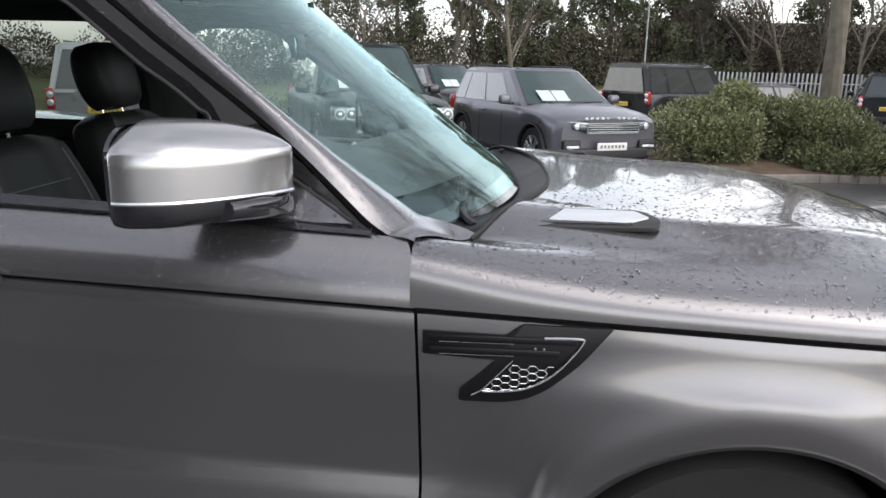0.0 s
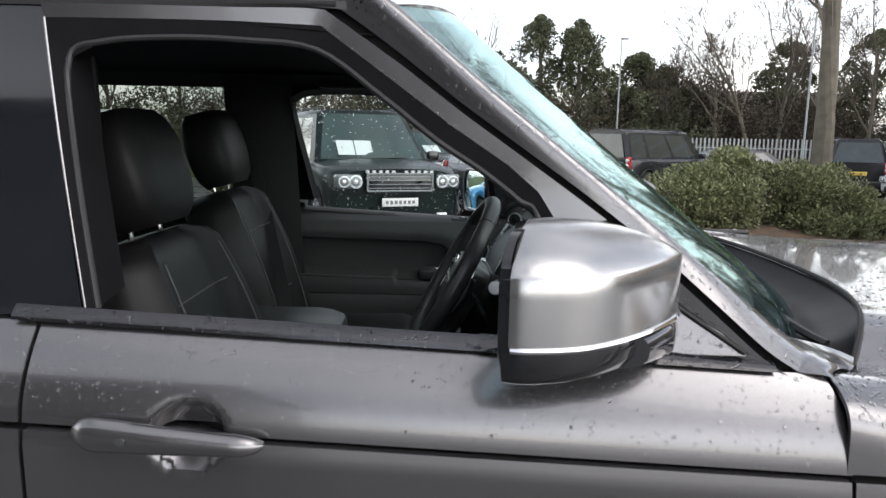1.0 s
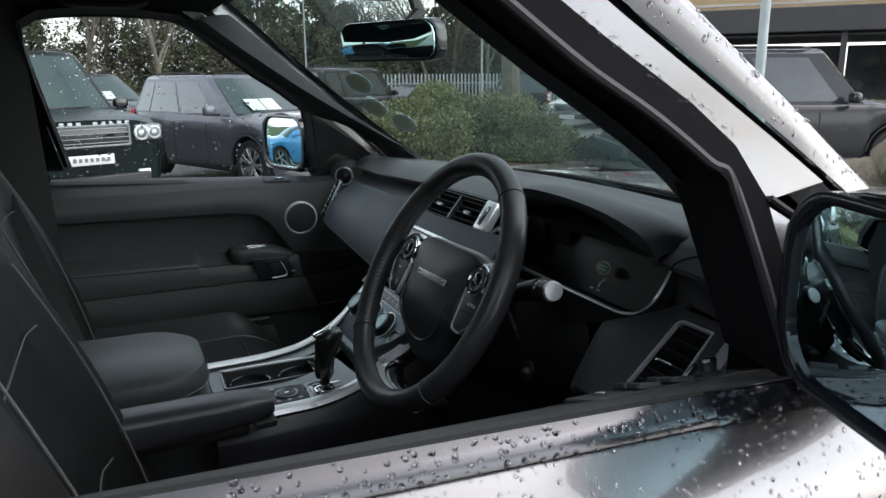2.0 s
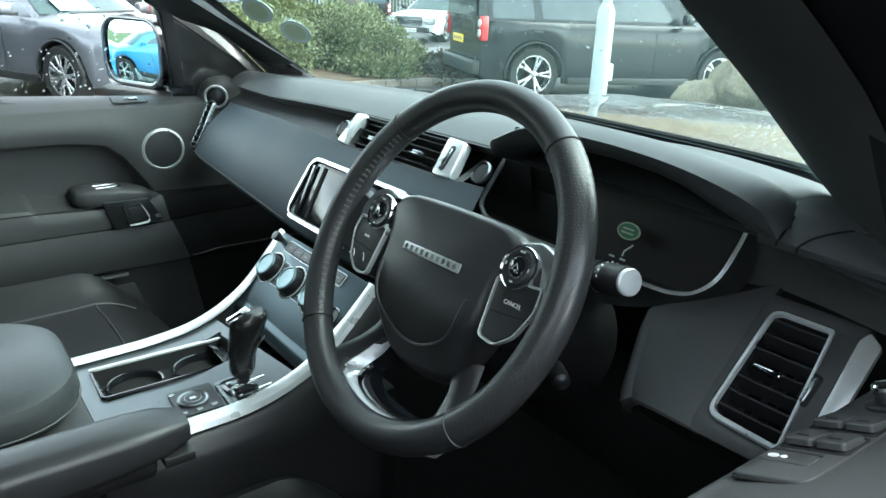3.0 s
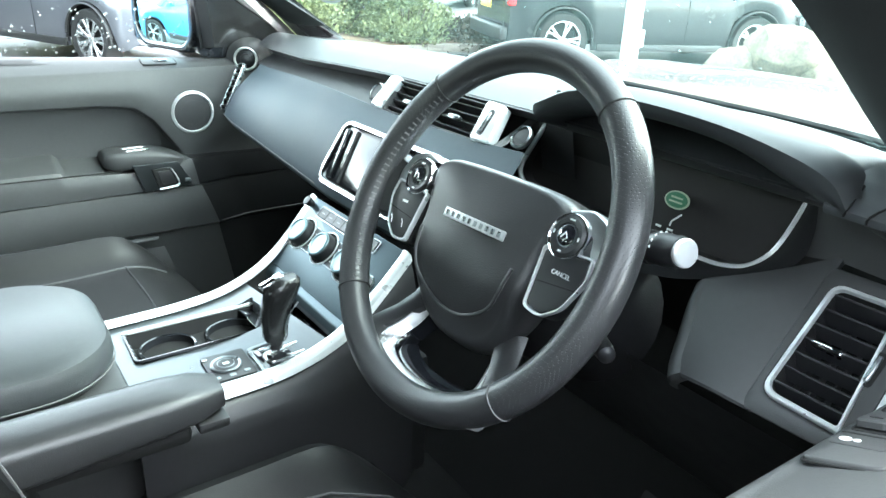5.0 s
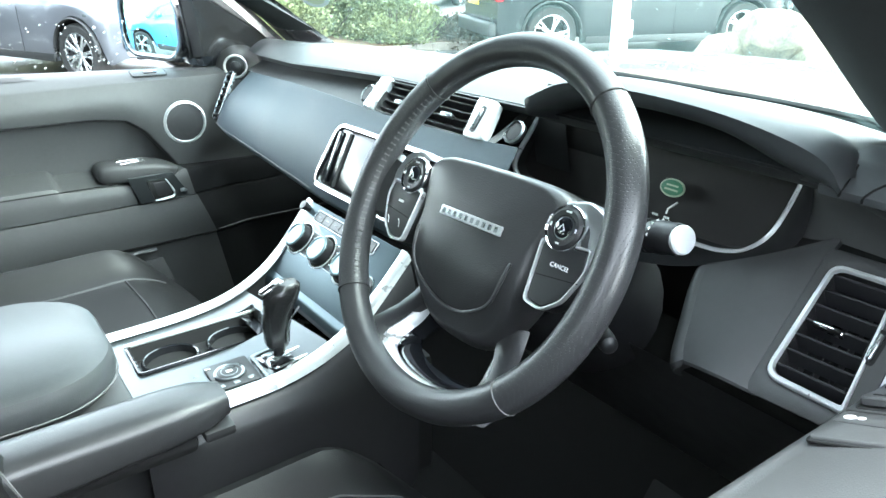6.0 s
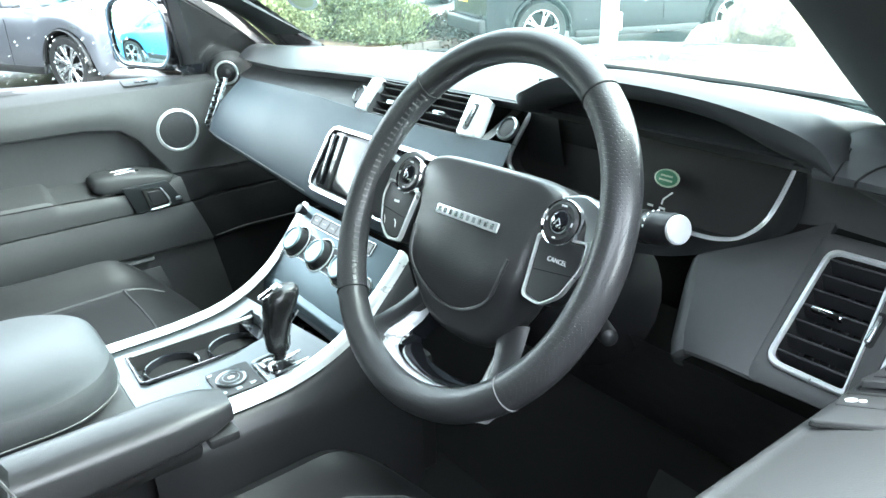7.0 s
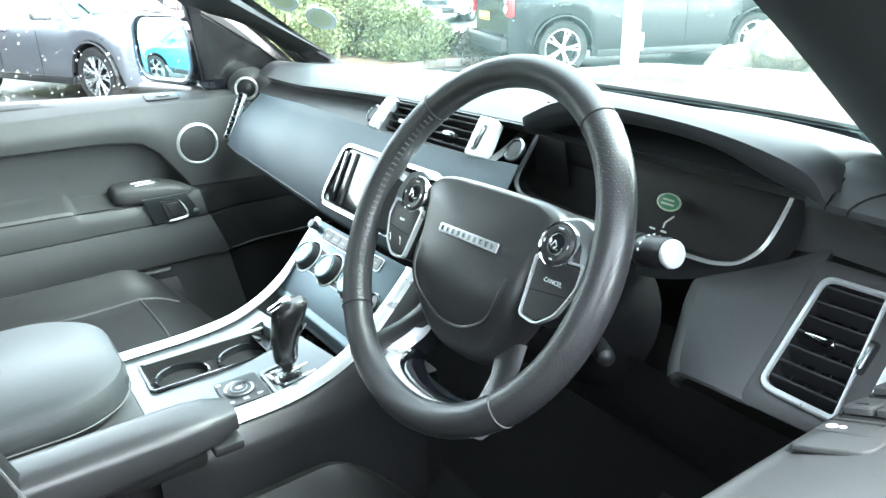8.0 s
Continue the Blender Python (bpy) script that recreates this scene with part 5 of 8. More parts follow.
for sg in (-1, 1):
    def X(v):
        return PX + sg * v
    # upper spoke, switch pod with its silver shoulder, round pad, framed lower buttons
    part("spoke", loft([[(X(x), y0 + yy * w0, zz + z0) for yy, zz in ((-1, -0.010), (-0.85, 0.004), (0, 0.008), (0.85, 0.004), (1, -0.010), (0, -0.016))] for x, y0, w0, z0 in ((0.070, 0.000, 0.042, -0.030), (0.105, 0.002, 0.036, -0.026), (0.138, 0.004, 0.032, -0.020), (0.166, 0.006, 0.038, -0.008))], True, True, None, SH), LEATHER, sw)
    low = [(0.091, 0.012), (0.1415, 0.016), (0.1440, -0.002), (0.1320, -0.030), (0.1150, -0.0425), (0.0955, -0.0400)]
    pod = part("switch_pod", prism(round_poly([(X(x), y) for x, y in [(0.084, 0.036), (0.104, 0.050), (0.132, 0.044), (0.1475, 0.020), (0.1480, -0.006), (0.1350, -0.034), (0.1160, -0.0465), (0.0925, -0.0440)]][::sg], 0.008), 0.016, 0.005, SH @ Matrix.Translation((0, 0, -0.0235))), BUTTON, sw, "black switch pod with silver edging")
    part("pod_shoulder", prism(round_poly([(X(x), y) for x, y in [(0.092, 0.047), (0.120, 0.0545), (0.141, 0.047), (0.1525, 0.024), (0.1500, 0.004), (0.1380, 0.012), (0.134, 0.030), (0.112, 0.046)]][::sg], 0.006), 0.016, 0.006, SH @ Matrix.Translation((0, 0, -0.0215))), POD, pod, "satin silver shoulder of the pod")
    rm0 = SH @ Matrix.Translation((X(0.110), 0.0255, -0.0075))
    part("button_ring", lathe([(0.0208, 0.0), (0.0208, 0.0062), (0.0198, 0.0078), (0.0186, 0.0066)], 32, rm0, caps=False), CHROME, pod)
    part("round_button", lathe([(0.0188, 0.0), (0.0188, 0.0060), (0.0158, 0.0084), (0.0115, 0.0080), (0.0105, 0.0060)], 32, rm0), BUTTON, pod)
    part("centre_button", lathe([(0.0090, 0.0), (0.0090, 0.0085), (0.0070, 0.0096), (0.001, 0.0099)], 24, rm0), BLACK_GLOSS, pod)
    part("centre_ring", lathe([(0.0100, 0.006), (0.0100, 0.0078), (0.0092, 0.0080)], 24, rm0, caps=False), SATIN, pod)
    part("button_mark", tube([(-0.0034, -0.003, 0.0102), (0.0, 0.0026, 0.0102), (0.0034, -0.002, 0.0102), (0.001, -0.0038, 0.0102)], 0.0006, 4, None, rm0), WHITE_INK, pod)
    for dx, dy, wd in ((0, 0.0140, 0.0060), (0, -0.0140, 0.0036), (0.0140, 0, 0.0016), (-0.0140, 0, 0.0016)):
        part("button_mark", rbox((wd, 0.0016 if wd > 0.002 else 0.0036, 0.0004), (dx, dy, 0.0086), 0, 1, rm0), WHITE_INK, pod)
    blk = round_poly([(X(x), y - 0.002) for x, y in low][::sg], [0.003, 0.003, 0.006, 0.006, 0.006, 0.005][::sg])
    cx0, cy0 = X(0.120), -0.014
    rim0 = [(cx0 + (x - cx0) * 1.10, cy0 + (y - cy0) * 1.09) for x, y in blk]
    part("pod_frame", frame_ring(rim0, blk, 0.0055, SH @ Matrix.Translation((0, 0, -0.0080)), None, 0.0015), BRIGHT, pod, "bright silver edging")
    part("lower_button", prism([(cx0 + (x - cx0) * 0.97, cy0 + (y - cy0) * 0.97) for x, y in blk], 0.0060, 0.0012, SH @ Matrix.Translation((0, 0, -0.0092))), BUTTON, pod)
    part("button_gap", rbox((0.046, 0.0009, 0.0006), (X(0.120), -0.0165, -0.0030), 0, 1, SH @ Matrix.Translation((X(0.12), -0.0165, 0)) @ Matrix.Rotation(radians(sg * 6), 4, "Z") @ Matrix.Translation((-X(0.12), 0.0165, 0))), VOID, pod)
    if sg > 0:
        text_part("CANCEL", 0.0056, SH @ Matrix.Translation((X(0.119), -0.0065, -0.0028)), WHITE_INK, pod)
    else:
        part("button_mark", rbox((0.009, 0.0026, 0.0004), (X(0.118), -0.005, -0.0030), 0, 1, SH), WHITE_INK, pod)
        for dx in (-0.010, 0.010):
            part("button_mark", tube([(X(0.119) + dx - 0.002, -0.024, -0.0030), (X(0.119) + dx + 0.001, -0.027, -0.0030), (X(0.119) + dx + 0.003, -0.032, -0.0030)], 0.0007, 4, None, SH), WHITE_INK, pod)
    # lower arm: falls from the cover's foot out to the rim
    arm = []
    for xa, xb, y, z, th in ((0.040, 0.082, -0.078, -0.044, 0.012), (0.052, 0.086, -0.096, -0.041, 0.011), (0.066, 0.094, -0.116, -0.032, 0.010), (0.076, 0.104, -0.134, -0.020, 0.010), (0.070, 0.114, -0.150, -0.010, 0.010), (0.052, 0.108, -0.164, -0.003, 0.010)):
        arm.append([(X(xa), y, z), (X(lerp(xa, xb, 0.15)), y, z + 0.006), (X(lerp(xa, xb, 0.5)), y, z + 0.009), (X(lerp(xa, xb, 0.85)), y + 0.004, z + 0.006), (X(xb), y + 0.006, z), (X(lerp(xa, xb, 0.5)), y, z - th)])
    part("lower_arm", loft(arm, True, True, None, SH), LEATHER, sw)
U_OUT = [(-0.064, -0.094, -0.036), (-0.071, -0.118, -0.028), (-0.080, -0.144, -0.013), (-0.071, -0.160, -0.004), (-0.038, -0.170, 0.001), (0.0, -0.173, 0.002), (0.038, -0.170, 0.001), (0.071, -0.160, -0.004), (0.080, -0.144, -0.013), (0.071, -0.118, -0.028), (0.064, -0.094, -0.036)]
U_IN = [(-0.052, -0.094, -0.046), (-0.055, -0.116, -0.040), (-0.061, -0.137, -0.028), (-0.054, -0.148, -0.020), (-0.029, -0.155, -0.014), (0.0, -0.157, -0.013), (0.029, -0.155, -0.014), (0.054, -0.148, -0.020), (0.061, -0.137, -0.028), (0.055, -0.116, -0.040), (0.052, -0.094, -0.046)]
u_o, u_i = smooth_path(U_OUT, 5), smooth_path(U_IN, 5)
part("spoke_trim", loft([[Vector((PX, 0, 0)) + p for p in (a, a.lerp(b, 0.25) + Vector((0, 0, 0.004)), a.lerp(b, 0.6) + Vector((0, 0, 0.002)), b, b + Vector((0, 0, -0.008)), a + Vector((0, 0, -0.008)))] for a, b in zip(u_o, u_i)], True, True, None, SH), BRIGHT, sw, "satin silver lower spoke trim", 50)
part("spoke_lining", loft([[Vector((PX, 0, 0)) + p for p in (b + Vector((0, 0.001, 0.0005)), b + Vector((-b.x * 0.05, 0.005, -0.006)), b + Vector((-b.x * 0.10, 0.008, -0.026)))] for b in u_i], False, False, None, SH), BLACK_GLOSS, sw)
part("column_shroud", loft([[(rx * math.cos(a), ry * math.sin(a) + oy, z) for a in [2 * math.pi * q / 24 for q in range(24)]] for rx, ry, oy, z in ((0.064, 0.060, -0.010, -0.064), (0.078, 0.072, -0.018, -0.080), (0.084, 0.080, -0.026, -0.14), (0.086, 0.084, -0.03, -0.24))], True, True, None, SW), KICK_BLACK, dash, "black steering column shroud")

# column stalks
STALK_END = mat("brushed_metal", (0.80, 0.82, 0.83), 0.34, 0.5, 0.03, 30)
stk = part("light_stalk", tube(smooth_path([(-1.050, -0.500, 1.178), (-1.050, -0.545, 1.195), (-1.052, -0.585, 1.208)], 4), [0.011, 0.011, 0.012, 0.0125, 0.013, 0.014, 0.0145, 0.015, 0.0155], 14), BLACK_TRIM, dash, "black column stalk with a chrome end")
sm = axes((-1.052, -0.590, 1.2095), (0, 0.24, 0.97), (1, 0, 0))
sm = (Matrix.Translation((-1.052, -0.588, 1.2085)) @ Vector((0, 0, 1)).rotation_difference(Vector((-0.22, -0.92, 0.25)).normalized()).to_matrix().to_4x4())
part("stalk_collar", lathe([(0.0135, -0.002), (0.0145, 0.004), (0.0145, 0.016), (0.0136, 0.018), (0.0140, 0.030), (0.0132, 0.035)], 24, sm), BUTTON, stk)
part("stalk_end", lathe([(0.0115, 0.034), (0.0124, 0.035), (0.0124, 0.038), (0.0110, 0.0395), (0.001, 0.0400)], 28, sm), STALK_END, stk, "bright metal stalk end")
for i in range(6):
    a = radians(40 + 22 * i)
    part("stalk_mark", rbox((0.0022, 0.0022, 0.0008), (0.0146 * math.cos(a), 0.0146 * math.sin(a), 0.009), 0, 1, sm), WHITE_INK, stk)
stl = part("wiper_stalk", tube(smooth_path([(-1.050, -0.400, 1.182), (-1.058, -0.345, 1.194), (-1.066, -0.300, 1.203)], 4), [0.008, 0.008, 0.008, 0.009, 0.009, 0.010, 0.010, 0.010, 0.009], 12), BLACK_TRIM, dash)
part("stalk_end", rbox((0.018, 0.028, 0.015), (-1.068, -0.288, 1.206), 0.005, 3), BRIGHT, stl)
part("gear_paddle", rbox((0.006, 0.016, 0.075), (0, 0, 0), 0.003, 2, Matrix.Translation((-1.085, -0.560, 1.170)) @ Matrix.Rotation(radians(-28), 4, "Y") @ Matrix.Rotation(radians(14), 4, "X")), SATIN, dash)
part("column_adjuster", lathe([(0.010, -0.03), (0.010, 0.0), (0.009, 0.012), (0.006, 0.015), (0.001, 0.016)], 18, Matrix.Translation((-1.044, -0.540, 1.080)) @ Vector((0, 0, 1)).rotation_difference(Vector((-0.5, -0.8, 0.1)).normalized()).to_matrix().to_4x4()), BUTTON, dash)

# ---- centre console ----
L_TRIM = smooth_path([(-1.46, 0.082, 0.912), (-1.392, 0.083, 0.913), (-1.28, 0.085, 0.916), (-1.20, 0.088, 0.930), (-1.125, 0.098, 0.968), (-1.04, 0.124, 1.042)], 6)
R_TRIM = smooth_path([(-1.42, -0.172, 0.914), (-1.33, -0.174, 0.917), (-1.24, -0.175, 0.921), (-1.17, -0.176, 0.940), (-1.115, -0.177, 0.975), (-1.04, -0.172, 1.045)], 6)


def along(path, u):
    i = u * (len(path) - 1)
    j = min(len(path) - 2, int(i))
    return path[j].lerp(path[j + 1], i - j)


def console_bed(u, v):
    u *= 0.64
    p = along(L_TRIM, u).lerp(along(R_TRIM, u), v) + Vector((0, 0, -0.004))
    if -1.378 < p.x < -1.194 and -0.046 < p.y < 0.034:
        p.z -= 0.06
    return p


cons = part("centre_console", surf(console_bed, 90, 60), CONSOLE_BED, car, "satin silver centre console with gear selector and cup holders")
for path, sg in ((L_TRIM, 1), (R_TRIM, -1)):
    part("console_edge", loft([[p + Vector((0, sg * a, b)) for a, b in ((-0.012, 0.000), (-0.010, 0.004), (0.002, 0.0055), (0.010, 0.003), (0.014, -0.004), (0.0, -0.010))] for p in path]), BRIGHT, cons, "polished silver console edge")
    part("console_flank", surf(lambda u, v: along(path, u) + (Vector((0, sg * lerp(0.010, 0.030, v / 0.3), -0.008 - (0.026 + 0.034 * smooth01((u - 0.35) / 0.4)) * (v / 0.3) ** 1.5)) if v < 0.3 else Vector((0, sg * (0.030 - 0.006 * (v - 0.3) / 0.7), -0.034 - 0.034 * smooth01((u - 0.35) / 0.4) - 0.30 * (v - 0.3) / 0.7))), 40, 20), LEATHER, cons, "black leather console flank with a crease")
# cup holder tray
tray_m = axes((-1.287, -0.006, 0.9130), (1, -0.03, 0.02), (0, 1, 0))
tr = part("cup_holder", frame_ring(rrect(0.196, 0.086, 0.008), rrect(0.188, 0.078, 0.006), 0.004, tray_m), BLACK_GLOSS, cons, "black twin cup holder")
part("tray_wall", loft([[(x, y, 0.002) for x, y in rrect(0.188, 0.078, 0.006)], [(x, y, -0.022) for x, y in rrect(0.184, 0.074, 0.006)]], True, False, None, tray_m), BLACK_TRIM, tr)
part("tray_floor", prism(rrect(0.186, 0.076, 0.006), 0.001, 0, tray_m @ Matrix.Translation((0, 0, -0.022))), BLACK_TRIM, tr)
for cx_ in (-0.046, 0.046):
    cup_m = tray_m @ Matrix.Translation((cx_, -0.001, 0)) @ Matrix.Diagonal((1, 0.90, 1, 1))
    part("cup_ring", lathe([(0.0400, -0.021), (0.0405, -0.010), (0.0385, -0.0075), (0.0360, -0.0085), (0.0350, -0.0200)], 32, cup_m, caps=False), BLACK_GLOSS, tr)
    part("cup_well", lathe([(0.0352, -0.0190), (0.0352, -0.0205), (0.001, -0.0205)], 28, cup_m), VOID, tr)
part("tray_slide", rbox((0.196, 0.008, 0.006), (0, 0.043, 0.003), 0.002, 2, tray_m), BRIGHT, tr)
# terrain knob
kb = part("terrain_panel", prism(rrect(0.058, 0.068, 0.003), 0.0015, 0.0006, axes((-1.284, -0.117, 0.9150), (1, -0.04, 0.02), (0, 1, 0))), BUTTON, cons)
km = axes((-1.287, -0.116, 0.9165), (1, 0, 0.02), (0, 1, 0))
part("knob_ring", lathe([(0.0205, 0), (0.0205, 0.0026), (0.0192, 0.0032), (0.0165, 0.0024)], 32, km, caps=False), SATIN, kb)
part("terrain_knob", lathe([(0.0164, 0), (0.0164, 0.0024), (0.0135, 0.0030), (0.001, 0.0032)], 28, km), BUTTON, kb)
part("inner_ring", lathe([(0.0115, 0.0028), (0.0115, 0.0036), (0.0105, 0.0037)], 26, km, caps=False), SATIN, kb)
part("knob_mark", rbox((0.008, 0.005, 0.0005), (0, 0, 0.0034), 0, 1, km), WHITE_INK, kb)
for dx, dy in ((-0.020, -0.026), (0.0, -0.027), (0.020, -0.026), (-0.021, 0.026)):
    part("small_button", rbox((0.008, 0.006, 0.0012), (dx, dy, 0.0006), 0.0004, 1, km), SATIN, kb)
part("console_strip", rbox((0.10, 0.012, 0.004), (-1.385, -0.122, 0.915), 0.0015, 1), SATIN, cons)
# gear selector
GEAR_BLACK = mat("polished_black_leather", (0.014, 0.014, 0.015), 0.26, 0, 0.1, 20, 0.1, 600, spec=0.7)
gm = axes((-1.208, -0.138, 0.9200), (1, -0.02, 0.10), (0, 1, 0))
lm_ = gm @ Matrix.Translation((-0.012, 0.018, 0.0)) @ Matrix.Rotation(radians(9), 4, "Y")
gs = part("gear_selector", prism(rrect(0.080, 0.070, 0.005), 0.004, 0.001, gm), BLACK_GLOSS, cons, "black gear selector lever with a chrome button")
part("gate_plate", frame_ring(rrect(0.092, 0.082, 0.008), rrect(0.078, 0.068, 0.005), 0.006, gm), SATIN, gs)
part("gate_slot", frame_ring(rrect(0.066, 0.030, 0.010), rrect(0.056, 0.020, 0.007), 0.007, gm), CHROME, gs)
for sx_, sy_ in ((-0.024, 0.024), (0.0, -0.025), (0.024, 0.024)):
    part("gate_insert", rbox((0.015, 0.012, 0.005), (sx_, sy_, 0.004), 0.002, 2, gm), SATIN, gs)
lev = []
for w_, d_, ox, oz in ((0.008, 0.008, 0.002, 0.0), (0.009, 0.009, 0.002, 0.012), (0.0135, 0.0150, 0.0, 0.016), (0.0150, 0.0170, 0.0, 0.022), (0.0158, 0.0180, 0.0, 0.044), (0.0165, 0.0195, 0.002, 0.062), (0.0178, 0.0235, 0.006, 0.078), (0.0180, 0.0245, 0.009, 0.090), (0.0165, 0.0225, 0.011, 0.099), (0.0120, 0.0165, 0.012, 0.1045), (0.004, 0.006, 0.012, 0.1065)):
    lev.append([lm_ @ Vector((ox + d_ * math.copysign(abs(math.cos(a)) ** 0.8, math.cos(a)), w_ * math.copysign(abs(math.sin(a)) ** 0.8, math.sin(a)), oz + 0.004 + (0.20 * d_ * math.cos(a) if oz > 0.05 else 0))) for a in [2 * math.pi * q / 24 for q in range(24)]])
part("gear_knob", loft(lev), GEAR_BLACK, gs, "black leather pistol-grip gear knob")
kbm = lm_ @ Matrix.Translation((-0.003, 0.006, 0.1025)) @ Matrix.Rotation(radians(-24), 4, "Y")
part("knob_button", rbox((0.036, 0.014, 0.008), (0, 0, 0), 0.0036, 3, kbm), CHROME, gs)
part("button_inset", rbox((0.011, 0.011, 0.003), (0.010, 0, 0.0035), 0.001, 2, kbm), BRIGHT, gs)
part("knob_spine", tube([lm_ @ Vector(p) for p in ((0.008, -0.0165, 0.03), (0.008, -0.0170, 0.045), (0.014, -0.0178, 0.064), (0.026, -0.0160, 0.078))], 0.0014, 5), SATIN, gs)
# climate panel
cm = axes((-1.083, -0.024, 0.998), (0, -1, 0.012), (0.707, 0, 0.707))
cp = part("climate_panel", prism([(x, y) for x, y in round_poly([(-0.128, -0.066), (0.148, -0.066), (0.140, 0.064), (-0.136, 0.064)], 0.004)], 0.006, 0.0015, cm), CLIMATE, cons, "satin grey climate control panel with rotary dials")
for xx in (-0.095, -0.018, 0.058):
    part("dial_ring", lathe([(0.0295, 0.0055), (0.0295, 0.0075), (0.0275, 0.0080), (0.0265, 0.006)], 32, cm @ Matrix.Translation((xx, 0.002, 0)), caps=False), BRIGHT, cp)
    part("dial_gap", lathe([(0.0268, 0.0058), (0.0268, 0.0066), (0.020, 0.0066)], 28, cm @ Matrix.Translation((xx, 0.002, 0))), VOID, cp)
    part("dial", lathe([(0.0228, 0.006), (0.0222, 0.019), (0.0205, 0.0200)], 32, cm @ Matrix.Translation((xx, 0.002, 0))), BUTTON, cp)
    part("dial_face", lathe([(0.0212, 0.0195), (0.0205, 0.0215), (0.0178, 0.0222), (0.0170, 0.0205), (0.001, 0.0200)], 32, cm @ Matrix.Translation((xx, 0.002, 0))), DIAL, cp, "satin silver dial face")
for xx in (-0.0565, 0.020):
    for k in (-1, 1):
        part("dial_link", rbox((0.040, 0.002, 0.002), (xx, 0.002 + k * 0.021, 0.007), 0.0006, 1, cm), SATIN, cp)
    part("link_panel", rbox((0.026, 0.038, 0.001), (xx, 0.002, 0.0063), 0, 1, cm), BUTTON, cp)
    for k in range(3):
        part("link_mark", rbox((0.010, 0.0016, 0.0004), (xx, 0.013 - 0.011 * k, 0.0070), 0, 1, cm), WHITE_INK, cp)
part("button_row", frame_ring(rrect(0.190, 0.022, 0.004), rrect(0.186, 0.018, 0.003), 0.003, cm @ Matrix.Translation((-0.002, 0.047, 0.005))), SATIN, cp)
for i in range(7):
    part("climate_button", rbox((0.0255, 0.016, 0.003), (-0.080 + 0.026 * i, 0.047, 0.007), 0.0008, 1, cm), BUTTON, cp)
    part("climate_mark", rbox((0.009, 0.0022, 0.0004), (-0.080 + 0.026 * i, 0.047, 0.0087), 0, 1, cm), INK, cp)
part("vent_button", lathe([(0.004, 0), (0.008, 0.012), (0.008, 0.018), (0.001, 0.019)], 14, cm @ Matrix.Translation((-0.126, 0.050, 0.004))), BUTTON, cp)
sb = part("start_button", lathe([(0.0165, 0), (0.0165, 0.004), (0.0145, 0.005), (0.0135, 0.002)], 26, cm @ Matrix.Translation((0.122, -0.006, 0.005)), caps=False), SATIN, cp)
part("start_face", lathe([(0.0138, 0.0), (0.0138, 0.002), (0.001, 0.0025)], 22, cm @ Matrix.Translation((0.122, -0.006, 0.005))), BUTTON, sb)
CL_PROFILE = [(-0.066, 0.0), (-0.078, 0.001), (-0.088, -0.003), (-0.094, -0.012), (-0.093, -0.024), (-0.086, -0.040), (-0.07, -0.07)]
CL_Y = [(k / 6, p[0]) for k, p in enumerate(CL_PROFILE)]
CL_Z = [(k / 6, p[1]) for k, p in enumerate(CL_PROFILE)]
part("panel_roll", surf(lambda u, v: cm @ Vector((lerp(-0.126, 0.150, u), table(CL_Y, v), table(CL_Z, v) + 0.005)), 8, 24), CLIMATE, cons, "satin blue-grey roll under the climate panel")
part("stowage_recess", surf(lambda u, v: Vector((lerp(-1.215, -0.99, u), lerp(0.082, -0.172, v), 0.9155 - 0.018 * math.sin(min(1, u * 2) * math.pi / 2) + 0.03 * max(0, u - 0.5))), 14, 8), BLACK_GLOSS, cons, "gloss black stowage recess")
for path, sg in ((L_TRIM, -1), (R_TRIM, 1)):
    part("recess_side", surf(lambda u, v: along(path, lerp(0.60, 0.97, u)) + Vector((0, sg * 0.004, -0.002 - 0.11 * v)), 14, 4), BLACK_TRIM, cons)
part("recess_lid_edge", rbox((0.010, 0.215, 0.010), (-1.118, -0.045, 0.912), 0.003, 2), SATIN, cons)
# armrest box lid
lid_ring = []
for t_ in range(9):
    s = t_ / 8
    inset = 0.020 * (1 - math.sin(s * math.pi) ** 0.35)
    lid_ring.append([(x, y, lerp(0.945, 0.998, s) ) for x, y in [(-1.60 + (px * (1 - inset * 5)), -0.030 + py * (1 - inset * 5)) for px, py in rrect(0.374, 0.270, 0.095, 8)]])
ar = part("armrest_lid", loft(lid_ring), ARM_LEATHER, cons, "padded leather armrest lid")
part("armrest_seam", tube([(-1.60 + x * 1.002, -0.030 + y * 1.003, 0.960) for x, y in rrect(0.374, 0.270, 0.095, 8)], 0.0012, 5, close=True), THREAD, ar)
part("armrest_box", rbox((0.40, 0.25, 0.16), (-1.61, -0.033, 0.862), 0.012), SOFT, cons)
part("console_body", rbox((0.55, 0.20, 0.22), (-1.25, -0.045, 0.74), 0.01), BLACK_TRIM, cons)


